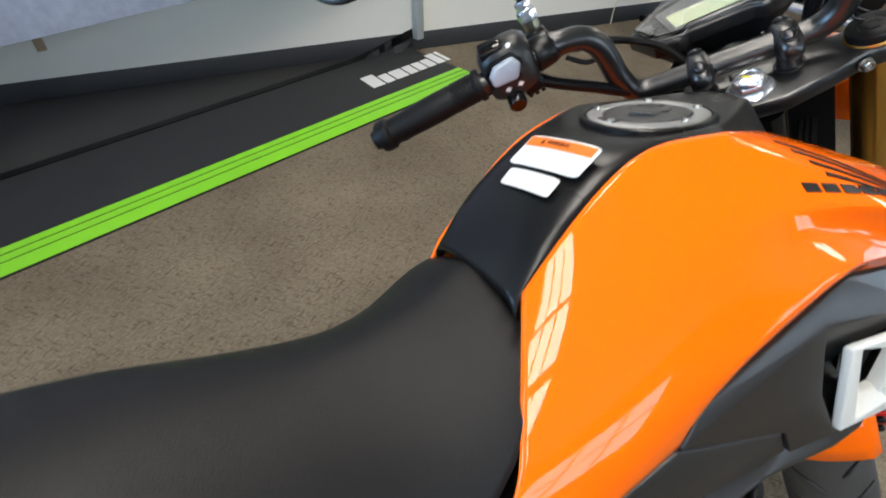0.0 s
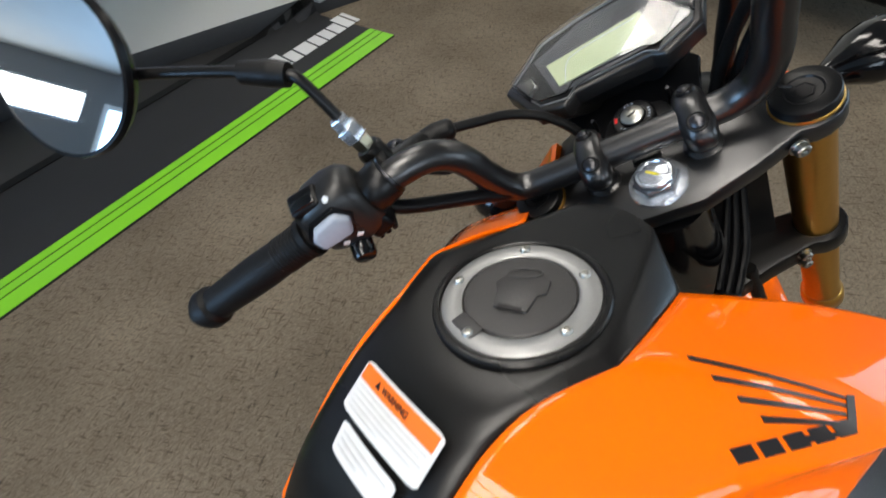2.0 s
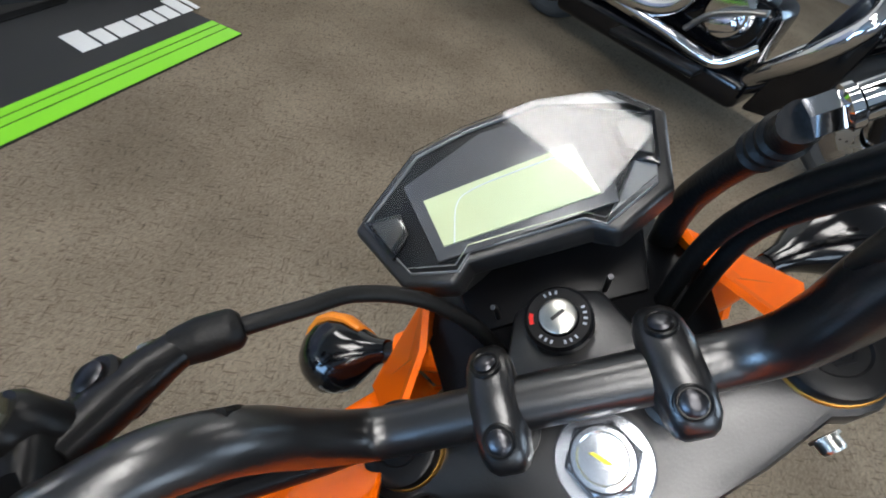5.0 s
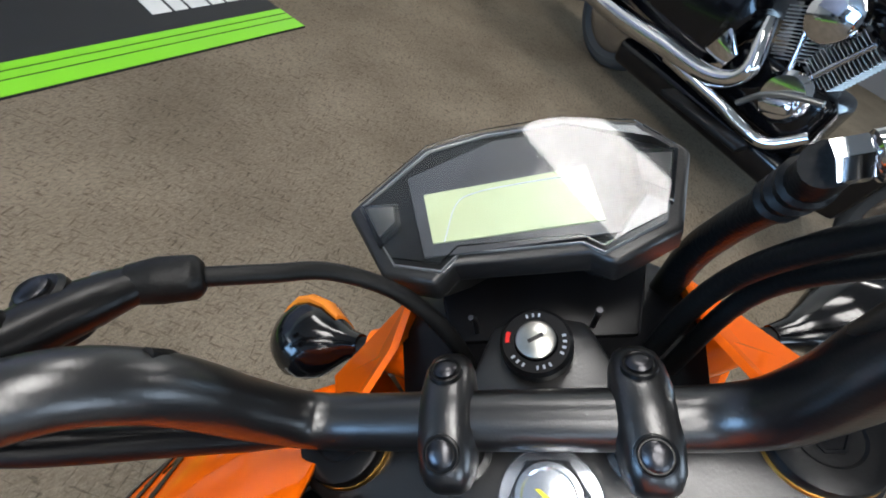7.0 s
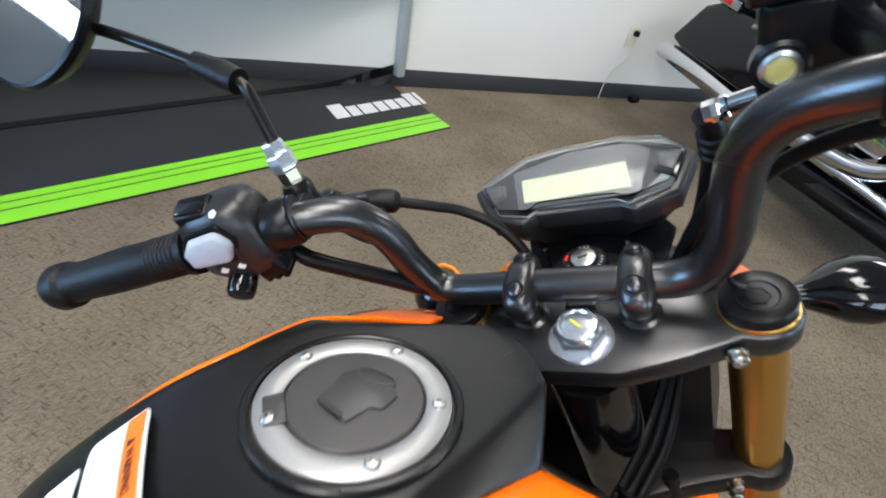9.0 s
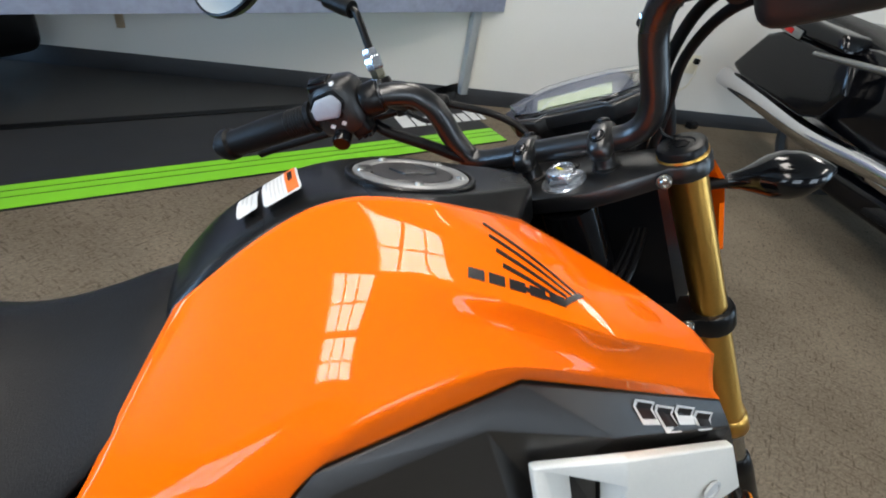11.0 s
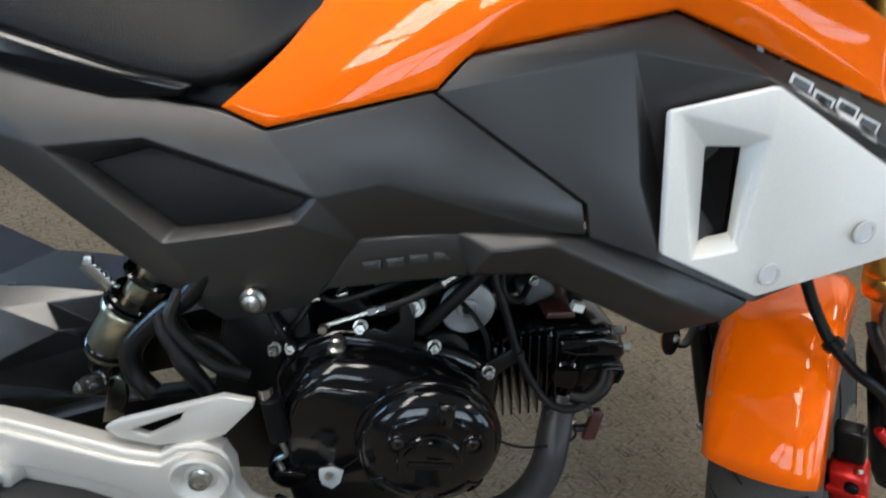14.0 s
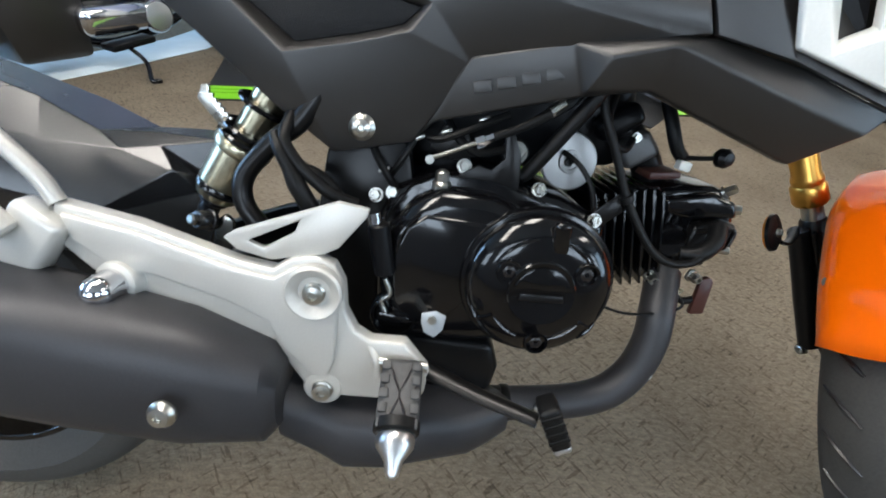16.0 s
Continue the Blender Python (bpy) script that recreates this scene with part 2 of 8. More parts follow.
# ---------------------------------------------------------------- mesh helpers
def finish(name, bm, mat, parent=None, label="", smooth=35):
    bmesh.ops.recalc_face_normals(bm, faces=bm.faces[:])
    me = bpy.data.meshes.new(name)
    bm.to_mesh(me)
    bm.free()
    for p in me.polygons:
        p.use_smooth = smooth > 0
    if smooth > 0:
        me.set_sharp_from_angle(angle=radians(smooth))
    me.materials.append(mat)
    ob = new(name, me)
    if parent is not None:
        ob.parent = parent
    if label:
        tagged(ob, label)
    return ob


def part(name, bm, mat, parent, label="", smooth=35):
    return finish(name, bm, mat, parent, label, smooth)


def poly_mesh(verts, faces):
    bm = bmesh.new()
    vs = [bm.verts.new(v) for v in verts]
    for f in faces:
        try:
            bm.faces.new([vs[i] for i in f])
        except ValueError:
            pass
    return bm


def bevelled(bm, width, segs=2, angle=30):
    bmesh.ops.recalc_face_normals(bm, faces=bm.faces[:])
    edges = [e for e in bm.edges if len(e.link_faces) == 2 and e.calc_face_angle(0) > radians(angle)]
    bmesh.ops.bevel(bm, geom=edges, offset=width, segments=segs, profile=0.5, affect="EDGES", clamp_overlap=True)
    return bm


def box(sx, sy, sz, m=None, bevel=0.0, segs=2, bm=None):
    b = bmesh.new()
    bmesh.ops.create_cube(b, size=1.0, matrix=Matrix.Diagonal((sx, sy, sz, 1)))
    if bevel:
        bevelled(b, bevel, segs)
    if m is not None:
        bmesh.ops.transform(b, matrix=m, verts=b.verts[:])
    return merged(bm, b)


def merged(bm, b):
    if bm is None:
        return b
    me = bpy.data.meshes.new("scratch")
    b.to_mesh(me)
    b.free()
    bm.from_mesh(me)
    bpy.data.meshes.remove(me)
    return bm


def frame_along(direction, hint=(0, 0, 1)):
    z = Vector(direction).normalized()
    h = Vector(hint)
    if abs(z.dot(h)) > 0.95:
        h = Vector((1, 0, 0))
    x = h.cross(z).normalized()
    y = z.cross(x)
    return Matrix((x, y, z)).transposed()


def turned(profile, p0, direction, segs=24, bm=None, hint=(0, 0, 1)):
    """A turned body: profile of (radius, distance along the axis)."""
    b = bmesh.new()
    rot = frame_along(direction, hint)
    p0 = Vector(p0)
    rings = []
    for r, d in profile:
        if r < 1e-5:
            rings.append([b.verts.new(p0 + rot @ Vector((0, 0, d)))])
        else:
            rings.append([b.verts.new(p0 + rot @ Vector((r * math.cos(2 * math.pi * k / segs), r * math.sin(2 * math.pi * k / segs), d))) for k in range(segs)])
    for a, c in zip(rings, rings[1:]):
        if len(a) == 1 and len(c) == 1:
            continue
        for k in range(segs):
            k2 = (k + 1) % segs
            if len(a) == 1:
                b.faces.new((a[0], c[k2], c[k]))
            elif len(c) == 1:
                b.faces.new((a[k], a[k2], c[0]))
            else:
                b.faces.new((a[k], a[k2], c[k2], c[k]))
    for ring, flip in ((rings[0], True), (rings[-1], False)):
        if len(ring) > 1:
            b.faces.new(ring[::-1] if flip else ring)
    return merged(bm, b)


def rod(p0, p1, r0, r1=None, segs=20, bm=None, bevel=0.0):
    r1 = r0 if r1 is None else r1
    d = Vector(p1) - Vector(p0)
    n = d.length
    if bevel:
        prof = [(0, 0), (r0 - bevel, 0), (r0, bevel), (r1, n - bevel), (r1 - bevel, n), (0, n)]
    else:
        prof = [(r0, 0), (r1, n)]
    return turned(prof, p0, d, segs, bm)


def smooth_path(points, steps=6):
    pts = [Vector(p) for p in points]
    if len(pts) < 3:
        return pts
    ext = [2 * pts[0] - pts[1]] + pts + [2 * pts[-1] - pts[-2]]
    out = []
    for i in range(1, len(ext) - 2):
        p0, p1, p2, p3 = ext[i - 1 : i + 3]
        for k in range(steps):
            t = k / steps
            out.append(0.5 * ((2 * p1) + (p2 - p0) * t + (2 * p0 - 5 * p1 + 4 * p2 - p3) * t * t + (3 * p1 - p0 - 3 * p2 + p3) * t**3))
    return out + [pts[-1]]


def tube(points, radius, segs=14, steps=6, bm=None, cap=True, squash=1.0):
    """A tube along a smoothed path; radius may be a number or a list, one for each given point."""
    path = smooth_path(points, steps)
    b = bmesh.new()
    if isinstance(radius, (int, float)):
        radii = [radius] * len(path)
    else:
        radii = [float(v) for v in np.interp(np.linspace(0, len(radius) - 1, len(path)), range(len(radius)), radius)]
    tangent = (path[1] - path[0]).normalized()
    rot = frame_along(tangent)
    x = rot.col[0].copy()
    rings = []
    for i, p in enumerate(path):
        t = (path[min(i + 1, len(path) - 1)] - path[max(i - 1, 0)]).normalized()
        x = (x - t * x.dot(t)).normalized()
        y = t.cross(x)
        rings.append([b.verts.new(p + radii[i] * (x * math.cos(a) + squash * y * math.sin(a))) for a in (2 * math.pi * k / segs for k in range(segs))])
    for a, c in zip(rings, rings[1:]):
        for k in range(segs):
            b.faces.new((a[k], a[(k + 1) % segs], c[(k + 1) % segs], c[k]))
    if cap:
        b.faces.new(rings[0][::-1])
        b.faces.new(rings[-1])
    return merged(bm, b)


def loft(rings, cap=True, closed=True, bm=None):
    b = bmesh.new()
    vs = [[b.verts.new(p) for p in ring] for ring in rings]
    n = len(rings[0])
    for a, c in zip(vs, vs[1:]):
        for k in range(n if closed else n - 1):
            b.faces.new((a[k], a[(k + 1) % n], c[(k + 1) % n], c[k]))
    if cap:
        b.faces.new(vs[0][::-1])
        b.faces.new(vs[-1])
    return merged(bm, b)


def slab(outline, depth, m, bevel=0.0, segs=2, holes=(), bm=None):
    """A flat plate: a 2D outline in the xy plane of m, with thickness depth along z (centred), bevelled all round."""
    b = bmesh.new()
    low = [b.verts.new((x, y, -depth / 2)) for x, y in outline]
    edges = [b.edges.new((low[i], low[(i + 1) % len(low)])) for i in range(len(low))]
    for hole in holes:
        hv = [b.verts.new((x, y, -depth / 2)) for x, y in hole]
        edges += [b.edges.new((hv[i], hv[(i + 1) % len(hv)])) for i in range(len(hv))]
    if holes:
        bmesh.ops.triangle_fill(b, use_beauty=True, use_dissolve=True, edges=edges)
    else:
        b.faces.new(low)
    geom = bmesh.ops.extrude_face_region(b, geom=b.faces[:])
    bmesh.ops.translate(b, vec=(0, 0, depth), verts=[v for v in geom["geom"] if isinstance(v, bmesh.types.BMVert)])
    bmesh.ops.recalc_face_normals(b, faces=b.faces[:])
    if bevel:
        bevelled(b, bevel, segs, 50)
    bmesh.ops.transform(b, matrix=m, verts=b.verts[:])
    return merged(bm, b)


def circle(cx, cy, r, n=16, a0=0.0, a1=360.0):
    full = abs(a1 - a0) >= 360
    return [(cx + r * math.cos(radians(a0 + (a1 - a0) * k / (n if full else n - 1))), cy + r * math.sin(radians(a0 + (a1 - a0) * k / (n if full else n - 1)))) for k in range(n)]


def plane_at(origin, xdir, ydir):
    x = Vector(xdir).normalized()
    z = x.cross(Vector(ydir)).normalized()
    y = z.cross(x)
    m = Matrix((x, y, z)).transposed().to_4x4()
    m.translation = origin
    return m


def shell(verts, faces, thick, toward, bevel=0.0, segs=2, angle=20):
    """A moulded panel: a faceted skin, given thickness along 'toward', with rounded edges."""
    b = poly_mesh(verts, faces)
    bmesh.ops.recalc_face_normals(b, faces=b.faces[:])
    geom = bmesh.ops.extrude_face_region(b, geom=b.faces[:], use_keep_orig=True)
    bmesh.ops.translate(b, vec=Vector(toward) * thick, verts=[v for v in geom["geom"] if isinstance(v, bmesh.types.BMVert)])
    bmesh.ops.recalc_face_normals(b, faces=b.faces[:])
    if bevel:
        bevelled(b, bevel, segs, angle)
    return b


def hex_bolt(p, direction, r, h, bm=None, washer=True, socket=True):
    """A hexagon or cap bolt, head outwards along direction."""
    d = Vector(direction).normalized()
    p = Vector(p)
    b = None
    if washer:
        b = turned([(0, 0), (r * 1.28, 0), (r * 1.28, h * 0.2), (0, h * 0.2)], p, d, 16)
    b = turned([(r, h * 0.2), (r, h * 0.85), (r * 0.85, h), (r * 0.5, h), (r * 0.45, h * 0.7), (0, h * 0.7)], p, d, 6 if not socket else 14, b)
    return merged(bm, b) if bm else b


# ---------------------------------------------------------------- room
def wall_y(x):
    return WALL_Y0 + WALL_K * x


def build_room():
    floor = box(ROOM_X1 - ROOM_X0 + 0.6, 9.5, 0.1, pose((ROOM_X0 + ROOM_X1) / 2, 1.0, -0.05))
    tagged(finish("floor", floor, CARPET, smooth=0), "brown and grey flecked loop-pile showroom carpet", "carpet", kind="structure")
    tagged(finish("ceiling", box(ROOM_X1 - ROOM_X0 + 0.6, 9.5, 0.1, pose((ROOM_X0 + ROOM_X1) / 2, 1.0, CEIL + 0.05)), DIMMED_CEILING, smooth=0), "plain showroom ceiling, greyed to dim its reflections", "ceiling", kind="structure")
    ang = math.degrees(math.atan(WALL_K))
    ln = 14.0
    nrm = Vector((WALL_K, -1, 0)).normalized()       # into the room
    c = Vector((0.9, wall_y(0.9), 0))
    b = box(ln, 0.12, CEIL, Matrix.Translation(c - nrm * 0.06 + Vector((0, 0, CEIL / 2))) @ pose(0, 0, 0, 0, 0, ang))
    tagged(finish("wall_north", b, WALL_PAINT, smooth=0), "cream painted showroom wall", "wall", kind="structure")
    b = box(ln, 0.008, 0.104, Matrix.Translation(c + nrm * 0.004 + Vector((0, 0, 0.052))) @ pose(0, 0, 0, 0, 0, ang), 0.002)
    tagged(finish("baseboard", b, BASEBOARD), "dark vinyl cove baseboard along the wall", "baseboard", kind="structure")
    x = ROOM_X1 + 0.06
    b = box(0.12, 0.55, CEIL, pose(x, -3.475, CEIL / 2))
    b = box(0.12, 7.45, CEIL, pose(x, 2.025, CEIL / 2), bm=b)
    b = box(0.12, 1.5, 0.35, pose(x, -2.45, 0.175), bm=b)
    b = box(0.12, 1.5, CEIL - 2.75, pose(x, -2.45, (CEIL + 2.75) / 2), bm=b)
    tagged(finish("wall_east", b, UNSEEN_WALL, smooth=0), "unseen wall, dark grey to cut bounced light, with a wide window", "wall", kind="structure")
    win = new("window_6")
    win.matrix_world = pose(ROOM_X1 - 0.03, -3.2, 0.35, 0, 0, 90)
    tagged(win, "wide shop window with pale frame and mullions", "window", kind="structure")
    b = None
    for u in (0.025, 0.75, 1.475):
        b = box(0.05, 0.05, 2.39, pose(u, 0, 1.2), 0.004, bm=b)
    for z in (0.03, 2.37):
        b = box(1.49, 0.04, 0.05, pose(0.75, 0, z), 0.004, bm=b)
    part("window_frame", b, FRAME_WHITE, win)
    x = ROOM_X0 - 0.06
    b = box(0.12, 3.35, CEIL, pose(x, -2.075, CEIL / 2))
    b = box(0.12, 0.2, CEIL, pose(x, 2.3, CEIL / 2), bm=b)
    b = box(0.12, 1.75, CEIL, pose(x, 4.875, CEIL / 2), bm=b)
    b = box(0.12, 1.6, 2.28, pose(x, 3.2, 1.14), bm=b)
    b = box(0.12, 1.6, CEIL - 2.62, pose(x, 3.2, (CEIL + 2.62) / 2), bm=b)
    b = box(0.12, 2.6, 0.35, pose(x, 0.9, 0.175), bm=b)
    b = box(0.12, 2.6, CEIL - 2.55, pose(x, 0.9, (CEIL + 2.55) / 2), bm=b)
    tagged(finish("wall_west", b, UNSEEN_WALL, smooth=0), "unseen wall, dark grey to cut bounced light, with a wide and a high window", "wall", kind="structure")
    win = new("window_5")
    win.matrix_world = pose(ROOM_X0 + 0.03, -0.4, 0.35, 0, 0, 90)
    tagged(win, "wide shop window with pale frame and mullions", "window", kind="structure")
    b = None
    for u in (0.025, 1.3, 2.575):
        b = box(0.05, 0.05, 2.19, pose(u, 0, 1.1), 0.004, bm=b)
    for z in (0.03, 2.17):
        b = box(2.59, 0.04, 0.05, pose(1.3, 0, z), 0.004, bm=b)
    part("window_frame", b, FRAME_WHITE, win)
    # south wall with its windows
    xs = [ROOM_X0] + [v for w in WINDOWS for v in w] + [ROOM_X1]
    b = box(ROOM_X1 - ROOM_X0, 0.14, WIN_Z0, pose((ROOM_X0 + ROOM_X1) / 2, SOUTH - 0.07, WIN_Z0 / 2))
    b = box(ROOM_X1 - ROOM_X0, 0.14, CEIL - WIN_Z1, pose((ROOM_X0 + ROOM_X1) / 2, SOUTH - 0.07, (CEIL + WIN_Z1) / 2), bm=b)
    for i in range(0, len(xs), 2):
        b = box(xs[i + 1] - xs[i], 0.14, WIN_Z1 - WIN_Z0, pose((xs[i] + xs[i + 1]) / 2, SOUTH - 0.07, (WIN_Z0 + WIN_Z1) / 2), bm=b)
    tagged(finish("wall_south", b, UNSEEN_WALL, smooth=0), "unseen wall, dark grey to cut bounced light, with shop windows", "wall", kind="structure")
    for i, (a, c2) in enumerate(WINDOWS):
        w, h = c2 - a, WIN_Z1 - WIN_Z0
        win = new(f"window_{i + 1}")
        win.matrix_world = pose(a, SOUTH, WIN_Z0)
        tagged(win, "tall shop window with pale frame and mullions", "window", kind="structure")
        b = None
        for x in (0.025, w / 3, 2 * w / 3, w - 0.025):
            b = box(0.05, 0.06, h - 0.004, pose(x, 0.0, h / 2), 0.004, bm=b)
        for z in (0.03, h * 0.55, h - 0.03):
            b = box(w - 0.006, 0.05, 0.05, pose(w / 2, 0.0, z), 0.004, bm=b)
        part("window_frame", b, FRAME_WHITE, win)


def build_ceiling_lights():
    """Ceiling lights: long ones with thin louvers, and a narrow one with a plain diffuser."""
    kinds = {}
    for x, y, turn, plain in TROFFERS:
        m = pose(x, y, CEIL - 0.03, 0, 0, turn)
        if plain in kinds:
            copy_thing(kinds[plain], m)
            continue
        ob = kinds[plain] = new("ceiling_light")
        ob.matrix_world = m
        tagged(ob, "narrow white ceiling light with a plain diffuser" if plain else "long white fluorescent ceiling light with thin louvers", "ceiling light", "ceiling lights")
        wide = 0.44 if plain else 0.60
        part("housing", box(wide, 1.22, 0.02, pose(0, 0, 0.02), 0.004), FRAME_WHITE, ob)
        part("diffuser", box(wide - 0.06, 1.16, 0.003, pose(0, 0, 0.0085), 0.001), LAMP, ob, "lit frosted diffuser")
        for v in (-1, 1):
            part("edge_rail", box(0.03, 1.22, 0.03, pose(v * (wide / 2 - 0.015), 0, -0.012), 0.003), FRAME_WHITE, ob)
            part("edge_rail", box(wide - 0.06, 0.03, 0.028, pose(0, v * 0.595, -0.014), 0.003), FRAME_WHITE, ob)
        if not plain:
            for u in (-0.09, 0.09):
                part("louver", box(0.022, 1.16, 0.026, pose(u, 0, -0.013), 0.003), FRAME_WHITE, ob)
            part("louver", box(0.54, 0.045, 0.024, pose(0, 0, -0.0145), 0.003), FRAME_WHITE, ob)


def build_outlet():
    along = Vector((1, WALL_K, 0)).normalized()
    c = Vector((3.24, wall_y(3.24), 0.414))
    ob = new("wall_outlet")
    ob.matrix_world = plane_at(c, along, (0, 0, 1))
    tagged(ob, "ivory wall outlet with a plugged-in white cord", "outlet")
    part("cover_plate", box(0.075, 0.118, 0.008, pose(0, 0, 0.005), 0.003), IVORY, ob)
    part("plug", box(0.03, 0.034, 0.035, pose(0.008, 0.026, 0.026), 0.006), PLASTIC_SMOOTH, ob, "black plug")
    cord = tube([(0.008, 0.02, 0.04), (0.03, -0.05, 0.03), (0.025, -0.14, 0.012), (-0.04, -0.2, 0.012), (-0.08, -0.31, 0.012), (-0.09, -0.415, 0.02)], 0.0035, 8)
    part("cord", cord, IVORY, ob, "thin pale cord")
    a = new("power_adapter")
    a.matrix_world = pose(3.40, 2.165, 0)
    tagged(a, "small black power adapter lying on the carpet", "adapter")
    part("case", box(0.075, 0.05, 0.04, pose(0, 0, 0.021), 0.006), PLASTIC_SMOOTH, a)


MAT_ORIGIN, MAT_DIR, MAT_LEN, MAT_DEEP = Vector((-0.589, 1.536, 0)), Vector((0.9806, 0.1961, 0)), 2.458, 0.70
MAT_N = Vector((-0.1961, 0.9806, 0))


def mat_point(u, v, z):
    """A point of the mat, which turns up where it meets the wall."""
    p = MAT_ORIGIN + MAT_DIR * u + MAT_N * v
    over = p.y - (wall_y(p.x) - 0.02)
    if over > 0:
        back = over / (MAT_N.y - WALL_K * MAT_N.x)
        p = p - MAT_N * back
        return Vector((p.x, p.y, z + back * 0.9))
    return Vector((p.x, p.y, z))


def mat_strip(u0, u1, v0, v1, z0, z1, nu=40, nv=12):
    b = bmesh.new()
    top = [[b.verts.new(mat_point(u0 + (u1 - u0) * i / nu, v0 + (v1 - v0) * j / nv, z1)) for j in range(nv + 1)] for i in range(nu + 1)]
    for i in range(nu):
        for j in range(nv):
            b.faces.new((top[i][j], top[i + 1][j], top[i + 1][j + 1], top[i][j + 1]))
    geom = bmesh.ops.extrude_face_region(b, geom=b.faces[:], use_keep_orig=True)
    bmesh.ops.translate(b, vec=(0, 0, z0 - z1), verts=[v for v in geom["geom"] if isinstance(v, bmesh.types.BMVert)])
    return b


def build_mat():
    ob = new("display_mat")
    tagged(ob, "black rubber display mat with lime green stripes along its front", "floor mat")
    part("sheet", mat_strip(0, MAT_LEN, 0, MAT_DEEP, 0.001, 0.008), MAT_BLACK, ob)
    for v0, v1 in ((0.002, 0.073), (0.081, 0.118), (0.126, 0.164)):
        part("stripe", mat_strip(0.002, MAT_LEN - 0.002, v0, v1, 0.0085, 0.0105, 30, 1), MAT_GREEN, ob, "lime green stripe")
    part("border", mat_strip(0, MAT_LEN, MAT_DEEP - 0.05, MAT_DEEP, 0.0085, 0.012, 30, 1), RUBBER, ob, "dull black border")
    # the maker's word as eight slanted white shapes
    u, v, hgt = 1.93, 0.285, 0.150
    widths = (0.082, 0.06, 0.086, 0.06, 0.058, 0.06, 0.06, 0.026)
    for k, w in enumerate(widths):
        h = hgt if k in (0, 6, 7) else hgt * 0.72
        q = [(u, v), (u + w, v), (u + w + h * 0.12, v + h), (u + h * 0.12, v + h)]
        b = bmesh.new()
        b.faces.new([b.verts.new(mat_point(a, c, 0.0105)) for a, c in q])
        g = bmesh.ops.extrude_face_region(b, geom=b.faces[:], use_keep_orig=True)
        bmesh.ops.translate(b, vec=(0, 0, -0.002), verts=[x for x in g["geom"] if isinstance(x, bmesh.types.BMVert)])
        part("white_mark", b, WHITE_PRINT, ob, "white printed shape")
        u += w + 0.013


def build_back_mat():
    a = MAT_ORIGIN + MAT_DIR * 0.03 + MAT_N * (MAT_DEEP + 0.006)
    e = MAT_ORIGIN + MAT_DIR * 2.14 + MAT_N * (MAT_DEEP + 0.006)
    c = Vector((-0.78, wall_y(-0.78) - 0.02, 0))
    b = slab([(a.x, a.y), (e.x, e.y), (c.x, c.y)], 0.006, pose(0, 0, 0.004), 0.002)
    tagged(finish("back_mat", b, MAT_GREY, smooth=0), "dark grey floor mat between display mat and wall", "floor mat")


def build_banner():
    ob = new("display_banner")
    tagged(ob, "wide printed banner board held by grey upright posts", "banner")
    a, c = Vector((-0.607, 2.215, 0)), Vector((1.742, 2.553, 0))
    along = (c - a).normalized()
    out = Vector((along.y, -along.x, 0))
    for p, z0 in ((a, 0.008), (c, 0.075)):
        part("post", box(0.05, 0.05, 1.9 - z0, plane_at(p + Vector((0, 0, (1.9 + z0) / 2)), along, -out), 0.003), POST_GREY, ob)
    m = plane_at(c + along * 0.16 + out * 0.04 + Vector((0, 0, 0.575)), along, (0, 0, 1)) @ pose(0, 0, 0, 0, 0, 2.4)
    part("board", box(2.9, 1.3, 0.02, m @ pose(-1.45, 0.65, 0), 0.003), BANNER, ob)


build_room()
build_ceiling_lights()
build_outlet()
build_mat()
build_back_mat()
build_banner()


# ---------------------------------------------------------------- the motorcycle: frames of reference
BIKE = Matrix.Translation((0.0049, -0.0288, 0.2133)) @ Euler((radians(-15.311), radians(-1.298), radians(-1.918))).to_matrix().to_4x4() @ Matrix.Scale(0.809, 4)
bike = new("motorcycle")
bike.matrix_world = BIKE
tagged(bike, "small orange and black street motorcycle leaning on its stand", "motorcycle")

RAKE, TURN_LEFT = radians(25.5), radians(43.5)
axis = Vector((-math.sin(RAKE), 0, math.cos(RAKE)))
side = math.cos(TURN_LEFT) * Vector((0, 1, 0)) + math.sin(TURN_LEFT) * axis.cross(Vector((0, 1, 0)))
ahead = side.cross(axis)
STEER = Matrix((ahead, side, axis)).transposed().to_4x4()
STEER.translation = (0.878, 0, 0.872)


def steer(bm):
    bmesh.ops.transform(bm, matrix=STEER, verts=bm.verts[:])
    return bm


def flip(pts):
    """The mirror image of right-hand points, on the left of the machine."""
    return [(x, -y, z) for x, y, z in pts]


RIGHT = Vector((0, -1, 0))


